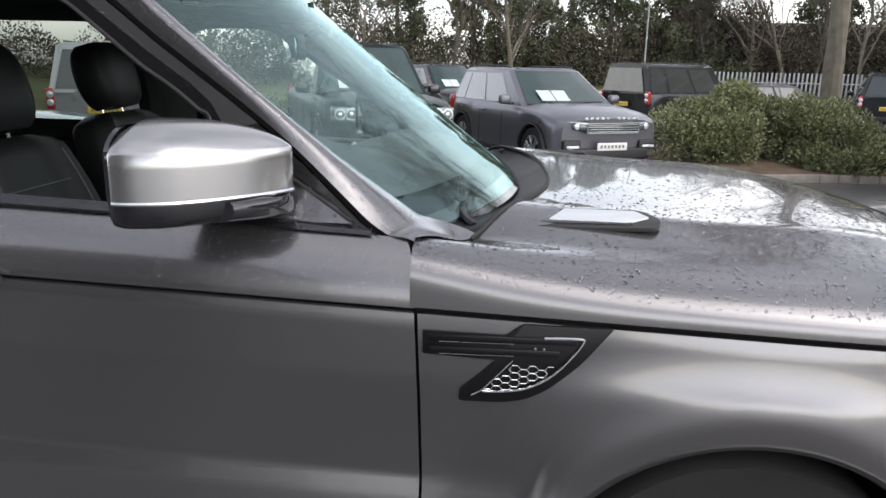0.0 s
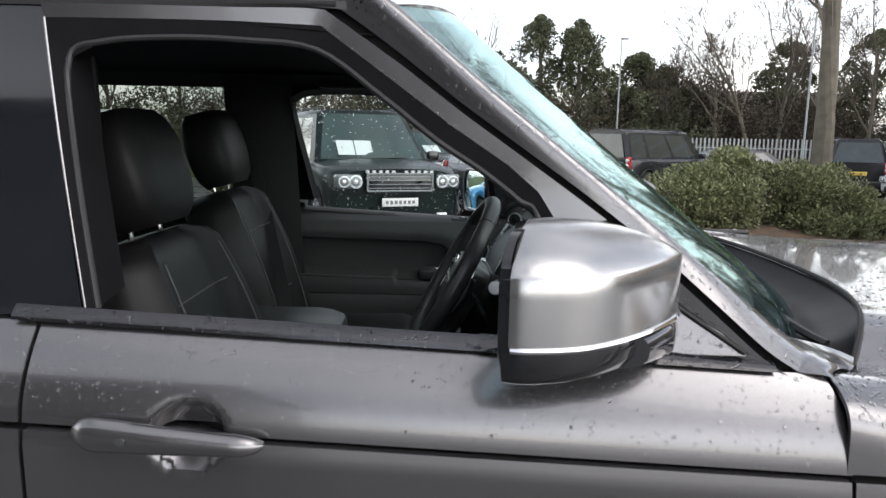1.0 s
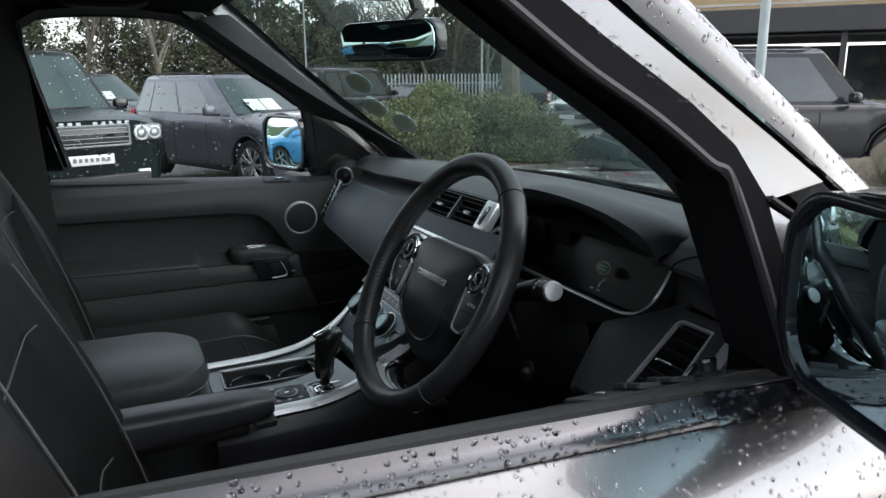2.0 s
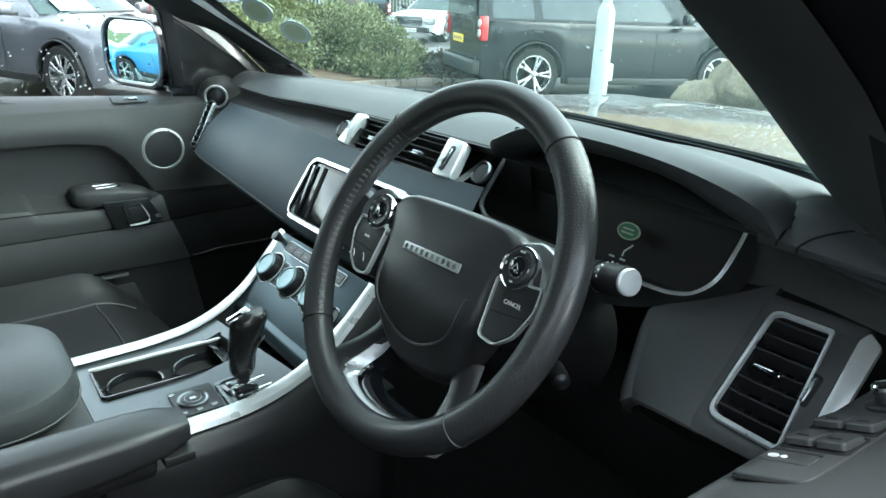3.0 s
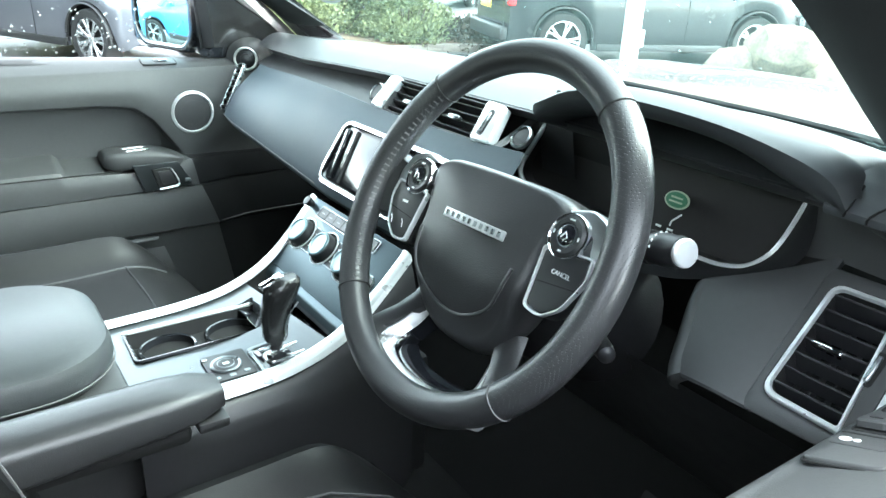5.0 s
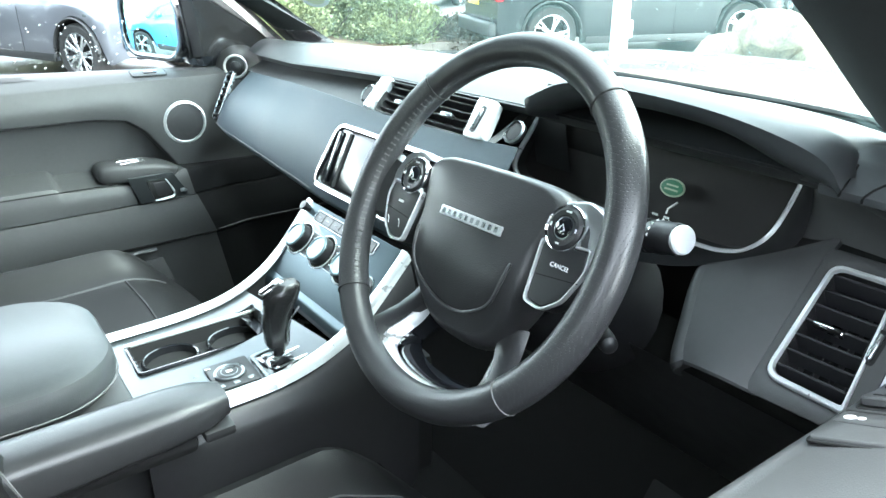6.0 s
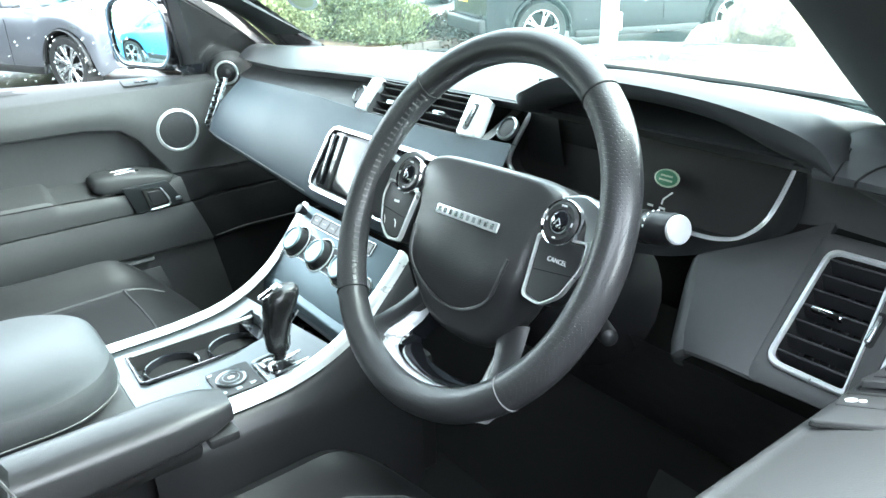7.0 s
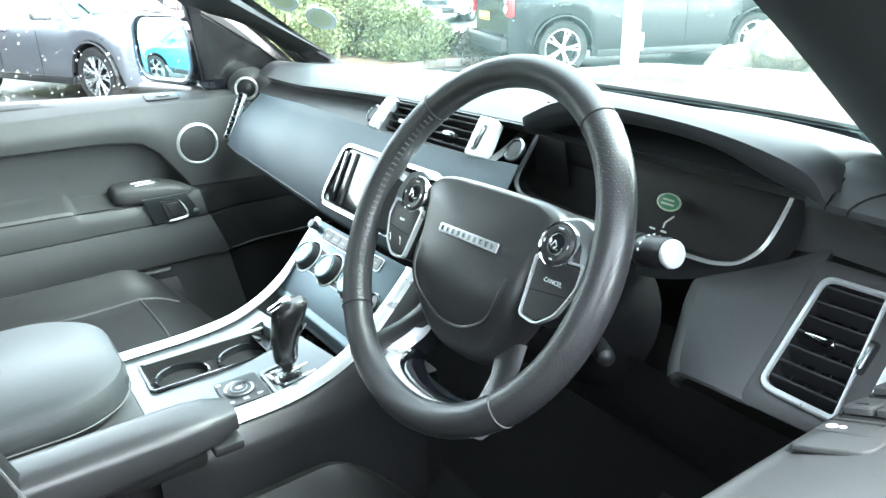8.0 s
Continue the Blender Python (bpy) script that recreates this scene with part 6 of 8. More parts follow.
# ---- seats ----
def cushion(m, w, d, h, lip=0.03, mat_=SEAT_LEATHER, parent=None, name="cushion"):
    """A seat pad: width along y, depth along x, domed on top with side bolsters."""
    def f(u, v):
        y = 2 * u - 1
        bol = 0.045 * math.exp(-((abs(y) - 0.80) / 0.16) ** 2)
        edge = 1 - max(0, (abs(y) - 0.86) / 0.14) ** 2
        x = lerp(0.0, -d, v)
        fr = math.sin(min(1, v / 0.22) * math.pi / 2)
        z = (h * (0.30 + 0.70 * fr) + bol * fr) * (0.35 + 0.65 * max(0, edge)) - 0.02 * math.sin(v * math.pi) * (1 - y * y)
        x += 0.03 * (1 - y * y) * (1 - v)
        return Vector((x, y * w / 2, z))
    t = surf(f, 30, 30)
    low = surf(lambda u, v: Vector((lerp(0.01, -d, v), (2 * u - 1) * w / 2, -0.10 if 0 < v < 1 and 0 < u < 1 else 0.02)), 6, 6)
    add(t, low)
    bmesh.ops.transform(t, matrix=m, verts=t.verts)
    c = part(name, t, mat_, parent)
    for u in (0.24, 0.76):
        part("pad_piping", tube([m @ (f(u, v / 30) + Vector((0, 0, 0.0006))) for v in range(2, 29)], 0.0026, 6), LEATHER, c)
    for v in (0.20, 0.55):
        part("pad_piping", tube([m @ (f(u / 30, v) + Vector((0, 0, 0.0006))) for u in range(7, 24)], 0.0022, 6), LEATHER, c)
    return c


def seat(cx, cy, label, dx=-0.055, dz=-0.03, lift=0.025):
    s = part("front_seat", rbox((0.50, 0.46, 0.20), (cx - 0.27, cy, 0.62), 0.03, 3), BLACK_TRIM, car, label)
    cushion(Matrix.Translation((cx, cy, 0.70 + lift)), 0.50, 0.55, 0.085, parent=s)
    bk = Matrix.Translation((cx - 0.50 + dx, cy, 0.76 + dz)) @ Matrix.Rotation(radians(-16), 4, "Y")

    def back(u, v):
        y = 2 * u - 1
        z = v * 0.56
        w = 0.255 - 0.05 * max(0, v - 0.55) ** 2 / 0.2
        bol = 0.082 * math.exp(-((abs(y) - 0.80) / 0.17) ** 2) * (1 - 0.55 * v)
        lum = 0.02 * math.sin(v * math.pi)
        e = max(0, (abs(y) - 0.88) / 0.12)
        top = max(0, (v - 0.9) / 0.1)
        return Vector((0.075 + bol + lum - 0.07 * e * e - 0.05 * top * top, y * w, z))
    rings = []
    for i in range(29):
        v = i / 28
        w = 0.262 - 0.05 * max(0, v - 0.55) ** 2 / 0.2
        cap = 1 - 0.35 * max(0, (v - 0.90) / 0.10) ** 3
        row = []
        for q in [2 * math.pi * k_ / 56 for k_ in range(56)]:
            c, sn = math.cos(q), math.sin(q)
            y = math.copysign(abs(sn) ** 0.72, sn)
            front = 0.075 + 0.082 * math.exp(-((abs(y) - 0.78) / 0.17) ** 2) * (1 - 0.55 * v) + 0.02 * math.sin(v * math.pi)
            x = 0.012 + (front - 0.012) * abs(c) ** 0.42 if c > 0 else 0.012 - 0.068 * abs(c) ** 0.5
            row.append((x * cap, y * w * cap, v * 0.56))
        rings.append(row)
    b = loft(rings)
    bmesh.ops.transform(b, matrix=bk, verts=b.verts)
    bp = part("backrest", b, SEAT_LEATHER, s)
    for k in (0.20, 0.42):
        part("back_seam", tube([bk @ (back(u / 20, k / 0.56) + Vector((0.001, 0, 0))) for u in range(4, 17)], 0.0016, 5), THREAD, s)
    for sg in (0.16, 0.84):
        part("back_seam", tube([bk @ (back(sg, v / 20) + Vector((0.0012, 0, 0))) for v in range(2, 19)], 0.0016, 5), THREAD, s)
    hr = []
    for t_ in range(11):
        a = t_ / 10
        r = math.sin(math.pi * (0.03 + 0.94 * a)) ** 0.16
        hr.append([bk @ Vector((0.048 + 0.068 * r * math.copysign(abs(math.cos(q)) ** 0.45, math.cos(q)), 0.140 * r * math.copysign(abs(math.sin(q)) ** 0.45, math.sin(q)), 0.575 + 0.225 * a)) for q in [2 * math.pi * i / 24 for i in range(24)]])
    part("head_restraint", loft(hr), SEAT_LEATHER, s, "padded leather head restraint")
    for sg in (-1, 1):
        part("restraint_post", tube([bk @ Vector((0.02, sg * 0.07, 0.53)), bk @ Vector((0.03, sg * 0.07, 0.60))], 0.006, 8), CHROME, s)
    return s


ds = seat(-1.125, -0.455, "black leather driver's seat with head restraint", 0.004)
seat(-1.190, 0.375, "black leather passenger seat with head restraint", -0.035, -0.01, 0.038)
part("cushion_seam", tube([(-1.125 - 0.005 + x, -0.455 + y, 0.727 + z) for x, y, z in ((0.02, 0.11, 0.03), (-0.03, 0.13, 0.065), (-0.10, 0.15, 0.088), (-0.20, 0.16, 0.098))], 0.0016, 5), THREAD, ds)
fa = []
for t_ in range(15):
    a = t_ / 14
    x = lerp(-1.335, -1.72, a)
    r = (0.62, 0.90, 0.98)[t_] if t_ < 3 else 1
    wv, hv = 0.035 * r, lerp(0.022, 0.034, a) * r
    cy_ = lerp(-0.238, -0.246, a)
    fa.append([(x, cy_ + wv * math.copysign(abs(math.cos(q)) ** 0.55, math.cos(q)), lerp(0.965, 0.958, a) + hv * math.copysign(abs(math.sin(q)) ** 0.55, math.sin(q))) for q in [2 * math.pi * i / 22 for i in range(22)]])
part("seat_armrest", loft(fa), LEATHER, ds, "folded-down black leather seat armrest")
part("armrest_base", rbox((0.32, 0.050, 0.022), (-1.535, -0.243, 0.936), 0.008), SEAT_LEATHER, ds)
part("armrest_catch", rbox((0.035, 0.066, 0.012), (-1.352, -0.240, 0.942), 0.003), BLACK_TRIM, ds)
# rear bench, belts
rb = part("rear_bench", rbox((0.50, 1.40, 0.22), (-2.30, YC, 0.70), 0.06, 4), SEAT_LEATHER, car, "black leather rear bench")
part("bench_back", rbox((0.16, 1.40, 0.62), (-2.60, YC, 1.02), 0.05, 4), SEAT_LEATHER, rb)
for yy in (-0.42, 0.36):
    part("rear_restraint", rbox((0.09, 0.25, 0.17), (-2.66, yy, 1.42), 0.035, 4), SEAT_LEATHER, rb)
for sg, sx in ((-1, -1.80), (1, -1.86)):
    y0 = YC + sg * 0.74
    blt = part("seat_belt", surf(lambda u, v: Vector((lerp(sx - 0.02, -1.62, u) + lerp(-0.022, 0.022, v), lerp(y0, YC + sg * 0.30, u ** 1.2), lerp(1.50, 0.86, u))), 14, 2, 0.0015), BLACK_TRIM, car, "black webbing seat belt")
    part("belt_buckle", rbox((0.030, 0.018, 0.06), (-1.62, YC + sg * 0.27, 0.85), 0.006), BLACK_GLOSS, blt)


# ---- door trims ----
HANDLE_PLATE = mat("dark_satin_plate", (0.045, 0.050, 0.053), 0.30, 0.6, 0.06, 14)
def smoothstep01(t):
    t = max(0.0, min(1.0, t))
    return t * t * (3 - 2 * t)


AR_TOP = [(-1.75, 0.984), (-1.36, 0.980), (-1.345, 0.979), (-1.332, 0.966), (-1.24, 0.962), (-1.20, 0.960), (-1.08, 0.958), (-1.06, 0.955), (-0.90, 0.950)]
HOLLOW = [(-1.75, 1.090), (-1.41, 1.084), (-1.237, 1.081), (-1.166, 1.071), (-1.129, 1.042), (-1.095, 0.994), (-1.068, 0.959), (-1.05, 0.956), (-0.90, 0.952)]
DOOR_END = [(0.45, -0.94), (0.64, -0.978), (0.781, -1.006), (0.876, -1.045), (0.960, -1.070)]


def turn_in(x, z):
    """How far the front end of the trim falls back towards the hinge."""
    t = x - table(DOOR_END, z)
    return 0.022 * smoothstep01(t / 0.10)


def front_edge(v):
    """Where the door pad ends and the dark front panel begins."""
    return table(DOOR_END, table([(0.56, 0.955), (0.74, 0.8945), (0.86, 0.790), (0.90, 0.778), (1.0, 0.45)], v)) if v > 0.56 else -1.066


def trim_pt(u, v, front=False):
    x = lerp(front_edge(v), -0.58, u) if front else lerp(-1.76, front_edge(v), u)
    at = table(AR_TOP, x)
    ht = max(table(HOLLOW, x), at + 0.002)
    if v < 0.12:      # sill
        s = v / 0.12
        return Vector((x, lerp(0.872, 0.806, s), lerp(1.186 - 0.047 * (x + 1.3), 1.158, s) + 0.005 * math.sin(s * math.pi)))
    if v < 0.36:      # upper roll
        s = (v - 0.12) / 0.24
        return Vector((x, lerp(0.806, 0.7937, s) - 0.010 * math.sin(s * math.pi), lerp(1.158, ht + 0.008, s)))
    deep = min(1.0, max(0.0, (ht - at - 0.002) / 0.05))
    if v < 0.42:      # lip of the hollow
        s = (v - 0.36) / 0.06
        return Vector((x, 0.7937 + 0.028 * s ** 2 * deep, ht + 0.008 - 0.010 * s))
    if v < 0.56:      # hollow
        s = (v - 0.42) / 0.14
        return Vector((x, 0.7937 + lerp(0.028, 0.044, math.sin(s * 1.57)) * deep, lerp(ht - 0.002, at, s)))
    if v < 0.64:      # arm-rest top
        s = (v - 0.56) / 0.08
        y, z = lerp(0.7937 + 0.044 * deep, 0.752, s), at - 0.022 * s ** 0.8 * deep
    elif v < 0.74:    # arm-rest face
        s = (v - 0.64) / 0.10
        y, z = 0.742 + 0.010 * (1 - s) ** 4, lerp(at - 0.022 * deep, 0.8945, s)
    elif v < 0.76:    # joint
        s = (v - 0.74) / 0.02
        y, z = 0.742 + 0.005 * math.sin(s * math.pi), lerp(0.8945, 0.890, s)
    elif v < 0.86:    # lower band
        s = (v - 0.76) / 0.10
        y, z = 0.742 - 0.006 * math.sin(s * math.pi), lerp(0.890, 0.790, s)
    elif v < 0.90:
        s = (v - 0.86) / 0.04
        y, z = 0.742 + 0.022 * s, lerp(0.790, 0.778, s)
    else:
        s = (v - 0.90) / 0.10
        y, z = lerp(0.764, 0.79, s), lerp(0.778, 0.45, s)
    return Vector((x, y + turn_in(x, z), z))


dt = part("door_trim", surf(trim_pt, 120, 150), SOFT, car, "grey soft door trim with silver handle and speaker")
part("upper_front_trim", surf(lambda u, v: trim_pt(u, v * 0.559, True), 40, 80), SOFT, dt)
# near-black colour carries the shadow at the front of the door
part("lower_front_trim", surf(lambda u, v: trim_pt(u, lerp(0.561, 1, v), True), 40, 70), KICK_BLACK, dt, "lower front panel of the door, its shadow put into the near-black colour")
part("trim_seam", tube([(x / 100, 0.7405, 0.953 - 0.0002 * (x + 144)) for x in range(-174, -119, 4)], 0.0016, 5), VOID, dt)
part("door_pocket", surf(lambda u, v: Vector((lerp(-1.72, -1.145 + 0.055 * v, u), 0.760 - 0.02 * math.sin(v * math.pi), lerp(0.745, 0.55, v))), 20, 8, 0.006), BLACK_TRIM, dt)
part("door_pocket_lip", tube([(x / 100, 0.740, 0.7805 - 0.0001 * (x + 172)) for x in range(-172, -114, 4)], 0.006, 8), LEATHER, dt)
for z0, x0, b0 in ((0.952, -1.05, 0.7930), (0.797, -1.005, 0.7385)):
    part("kick_seam", tube([(x, b0 + turn_in(x, z0) - 0.0015, z0 - 0.002) for x in [x0 + 0.012 * k for k in range(30)]], 0.0016, 5), BLACK_TRIM, dt)
sp_m = Matrix(((1, 0, 0, -1.037), (0, 0, -1, 0.797), (0, 1, 0, 1.057), (0, 0, 0, 1)))
spk = part("door_speaker", lathe([(0.050, -0.004), (0.0505, 0.008), (0.0455, 0.012), (0.0430, 0.008)], 44, sp_m, caps=False), BRIGHT, dt, "round door speaker with a silver ring")
part("speaker_grille", lathe([(0.0445, 0.006), (0.0435, 0.009), (0.02, 0.012), (0.001, 0.0125)], 36, sp_m), LEATHER_PERF, spk)
tw_m = Matrix.Translation((-0.893, 0.806, 1.172)) @ Vector((0, 0, 1)).rotation_difference(Vector((-0.40, -0.90, 0.12)).normalized()).to_matrix().to_4x4() @ Matrix.Scale(0.76, 4)
tw = part("tweeter", lathe([(0.040, -0.02), (0.038, 0.004), (0.034, 0.010), (0.030, 0.006)], 36, tw_m, caps=False), BRIGHT, dt, "round tweeter with a silver ring")
part("tweeter_grille", lathe([(0.031, -0.002), (0.029, 0.003), (0.018, 0.006), (0.016, 0.010), (0.001, 0.014)], 28, tw_m), BUTTON, tw)
part("tweeter_housing", loft([[tw_m @ Vector((r * math.cos(a), r * math.sin(a), z)) for a in [2 * math.pi * q / 24 for q in range(24)]] for r, z in ((0.075, -0.07), (0.060, -0.03), (0.046, -0.006), (0.040, 0.0))]), SOFT, dt)
part("mirror_corner", loft([[(x, y, z) for x, z in round_poly([(-0.992, 1.392), (-0.968, 1.165), (-0.78, 1.10), (-0.800, 1.225), (-0.850, 1.305), (-0.950, 1.392)], 0.01)] for y in (0.884, 0.866)]), SOFT, dt, "grey quarter panel with the tweeter")
part("mirror_corner_edge", tube([(-0.996, 0.870, 1.392), (-0.985, 0.870, 1.290), (-0.971, 0.868, 1.165)], 0.010, 8), BLACK_TRIM, dt)
hm2 = Matrix(((1, 0, 0, -1.135), (0, 0, -1, 0.741), (0, 1, 0, 0.925), (0, 0, 0, 1)))
ph = part("inner_door_handle", prism(round_poly([(-0.064, 0.033), (0.038, 0.032), (0.068, -0.025), (-0.042, -0.032)], [0.004, 0.006, 0.008, 0.004]), 0.006, 0.002, hm2), HANDLE_PLATE, dt, "dark satin inner door handle plate")
CUP = [(-0.023, 0.020), (0.018, 0.020), (0.034, -0.012), (0.034, -0.024), (-0.010, -0.025)]
part("handle_cup", prism(round_poly(CUP, 0.004), 0.003, 0.001, hm2 @ Matrix.Translation((0, 0, 0.0045))), VOID, ph)
part("cup_rim", frame_ring(round_poly([(x * 1.10, y * 1.12) for x, y in CUP], 0.005), round_poly(CUP, 0.004), 0.002, hm2 @ Matrix.Translation((0, 0, 0.006))), SATIN, ph)
part("handle_lever", tube([hm2 @ Vector((x, y, 0.009)) for x, y in ((0.019, 0.019), (0.027, 0.005), (0.034, -0.011), (0.0345, -0.020), (0.030, -0.0245), (0.010, -0.0265), (-0.010, -0.027))], [0.0015, 0.0024, 0.0032, 0.0036, 0.0036, 0.0034, 0.0022], 10, flat=0.8), BRIGHT, ph, "chrome pull lever")
part("lever_pad", prism(round_poly([(x * 0.72 + 0.004, y * 0.74) for x, y in CUP], 0.004), 0.003, 0.0015, hm2 @ Matrix.Translation((0, 0, 0.006))), BUTTON, ph)
part("lock_knob", rbox((0.014, 0.010, 0.008), (0.056, -0.014, 0.006), 0.003, 2, hm2), SATIN, ph)
gp = []
for x, top, bot, y0 in ((-1.252, 0.968, 0.955, 0.772), (-1.250, 0.977, 0.950, 0.764), (-1.243, 0.984, 0.945, 0.757), (-1.226, 0.987, 0.940, 0.751), (-1.19, 0.987, 0.940, 0.746), (-1.14, 0.983, 0.938, 0.744), (-1.11, 0.976, 0.938, 0.745), (-1.09, 0.967, 0.940, 0.750), (-1.078, 0.961, 0.944, 0.760), (-1.072, 0.957, 0.948, 0.775)):
    hy, hz, cy0, cz0 = (0.834 - y0) / 2, (top - bot) / 2, (0.834 + y0) / 2, (top + bot) / 2
    gp.append([(x, cy0 + hy * math.copysign(abs(math.cos(q)) ** 0.5, math.cos(q)), cz0 + hz * math.copysign(abs(math.sin(q)) ** 0.5, math.sin(q))) for q in [2 * math.pi * i / 28 for i in range(28)]])
part("grab_pod", loft(gp), SOFT, dt, "soft padded pull grip with chrome switches")
for k in range(2):
    part("seat_switch", rbox((0.055, 0.007, 0.005), (-1.180 + 0.004 * k, 0.788 - 0.022 * k, 0.9868 - 0.0004 * k), 0.002, 2, None), CHROME, dt)
lk_m = axes((-1.093, 0.836, 1.1715), (1, 0, -0.02), (0, 0.955, 0.29))
part("lock_switch_plate", prism(rrect(0.076, 0.034, 0.006), 0.002, 0.0008, lk_m), SOFT, dt)
part("lock_joint", frame_ring(rrect(0.080, 0.038, 0.008), rrect(0.076, 0.034, 0.006), 0.0010, lk_m, None, 0.0003), VOID, dt)
part("lock_switch", rbox((0.030, 0.013, 0.005), (0.004, 0, 0.002), 0.002, 2, lk_m), BLACK_GLOSS, dt)
part("lock_mark", rbox((0.010, 0.004, 0.0005), (0.006, 0, 0.0047), 0, 1, lk_m), WHITE_INK, dt)

# driver's door top with switches
def door_top(u, v):
    x = lerp(-1.74, -0.93, u)
    drop = -0.030 * (x + 1.1)
    if v < 0.5:
        q = v / 0.5
        return Vector((x, lerp(-0.893, -0.792, q), lerp(1.203, 1.1605, q) + 0.004 * math.sin(q * math.pi) + drop))
    if v < 0.7:
        q = (v - 0.5) / 0.2 * math.pi / 2
        return Vector((x, -0.792 + 0.012 * math.sin(q), 1.1605 - 0.014 * (1 - math.cos(q)) + drop))
    q = (v - 0.7) / 0.3
    return Vector((x, lerp(-0.780, -0.745, q), lerp(1.1465 + drop, 0.62, q)))


dd = part("driver_door_trim", surf(door_top, 60, 40), SOFT, car, "grey soft driver's door top with switches")
sk_m = axes((-1.064, -0.8365, 1.1800), (1, 0, -0.030), (0, 1, -0.40))
pk = part("switch_pack", prism(round_poly([(-0.086, 0.002), (0.118, -0.004), (0.112, 0.046), (-0.090, 0.049)], [0.010, 0.008, 0.008, 0.006]), 0.0035, 0.0015, sk_m), SOFT, dd, "grey window and mirror switch pack")
part("pack_joint", frame_ring(round_poly([(-0.0875, 0.0005), (0.1195, -0.0055), (0.1135, 0.0475), (-0.0915, 0.0505)], [0.010, 0.008, 0.008, 0.006]), round_poly([(-0.086, 0.002), (0.118, -0.004), (0.112, 0.046), (-0.090, 0.049)], [0.010, 0.008, 0.008, 0.006]), 0.0012, sk_m, None, 0.0003), VOID, pk)
part("memory_panel", prism(rrect(0.018, 0.034, 0.003), 0.0010, 0.0004, sk_m @ Matrix.Translation((-0.054, 0.030, 0.0032))), SOFT, pk)
part("memory_slot", rbox((0.0022, 0.034, 0.0008), (-0.0440, 0.030, 0.0040), 0, 1, sk_m), VOID, pk)
for j in range(2):
    part("switch_mark", lathe([(0.0024 + 0.0014 * j, 0.0), (0.0024 + 0.0014 * j, 0.0006)], 14, sk_m @ Matrix.Translation((-0.055, 0.0325 + 0.007 * j, 0.0042)) @ Matrix.Diagonal((0.8, 1, 1, 1))), WHITE_INK, pk)
for i in range(2):
    part("switch_well", frame_ring(rrect(0.036, 0.046, 0.004), rrect(0.031, 0.042, 0.003), 0.0010, sk_m @ Matrix.Translation((-0.020 + 0.040 * i, 0.0235, 0.0032))), VOID, pk)
    for j in range(2):
        part("window_switch", loft([[(-0.020 + 0.040 * i + x, 0.0130 + 0.0210 * j + y, z + 0.0035 * (0.5 - x / 0.030)) for x, y in rrect(0.029 * k, 0.0195 * k, 0.003)] for z, k in ((0.002, 1.0), (0.0060, 0.98), (0.0072, 0.90))], True, True, None, sk_m), SOFT, pk)
        part("switch_ridge", rbox((0.0012, 0.008, 0.0010), (-0.026 + 0.040 * i, 0.0130 + 0.0210 * j, 0.0100), 0, 1, sk_m), BUTTON, pk)
part("knob_base", lathe([(0.0150, 0), (0.0150, 0.0030), (0.0120, 0.0045)], 22, sk_m @ Matrix.Translation((0.068, 0.020, 0.0030))), BUTTON, pk)
part("mirror_knob", lathe([(0.0085, 0), (0.0085, 0.0075), (0.0095, 0.0080), (0.0095, 0.0110)], 20, sk_m @ Matrix.Translation((0.068, 0.020, 0.0060))), BUTTON, pk)
part("knob_cap", lathe([(0.0095, 0), (0.0095, 0.0030), (0.0080, 0.0048), (0.001, 0.0056)], 20, sk_m @ Matrix.Translation((0.068, 0.020, 0.0168))), CHROME, pk)

# pillars' inner trim, head lining, visors, rear-view mirror
PILLAR_IN = [(-0.66, -0.694, 1.17), (-0.74, -0.674, 1.232), (-0.815, -0.647, 1.286), (-0.96, -0.642, 1.382), (-1.087, -0.637, 1.461), (-1.21, -0.632, 1.545), (-1.3, -0.627, 1.61)]


def edge_path(e):
    return smooth_path(e, 5)


def frame_edge(z, far=False):
    """Inner edge of the door's window frame at a height, along the screen pillar."""
    x = table(([(1.10, -0.76), (1.262, -0.80), (1.33, -0.90)] if far else [(1.10, -0.93), (1.22, -0.955)]) + [(b, a) for a, b in OPEN_IN[1:7]], z)
    return Vector((x, glass_y(z, x) + 0.075, z))


for mir in (False, True):
    fl = flip if mir else (lambda b: b)
    edge = PILLAR_IN if not mir else [(-0.745, -0.725, 1.262)] + [(x, y - 0.053, z) for x, y, z in PILLAR_IN[3:]]
    part("pillar_trim", fl(surf(lambda u, v: (lambda n: (lambda o, w: o.lerp(n, v / 0.6) + Vector((-0.006, 0.004, -0.004)) * math.sin(v / 0.6 * math.pi) if v < 0.6 else n.lerp(w, (v - 0.6) / 0.4) + Vector((0.004, 0.006, 0.004)) * math.sin((v - 0.6) / 0.4 * math.pi))(frame_edge(n.z, mir), ws_pt(0.0, max(0.0, (n.z + 0.03 - 1.155) / 0.52)) + Vector((-0.01, 0.012, -0.012))))(along(edge_path(edge), u)), 30, 20)), PILLAR_BLACK, car, "black screen pillar trim")
    part("centre_post_trim", fl(surf(lambda u, v: Vector((lerp(-1.66, -1.90, u) - 0.04 * v, glass_y(lerp(1.2, 1.66, v)) + 0.06 + 0.02 * math.sin(u * 3.1), lerp(0.5, 1.69, v))), 8, 12)), HEADLINER, car)
    part("roof_side_trim", fl(surf(lambda u, v: Vector((lerp(-1.28, -3.45, u), glass_y(1.62, lerp(-1.28, -3.45, u)) + lerp(0.04, 0.16, v), lerp(1.632, 1.672, v))), 16, 4)), HEADLINER, car)
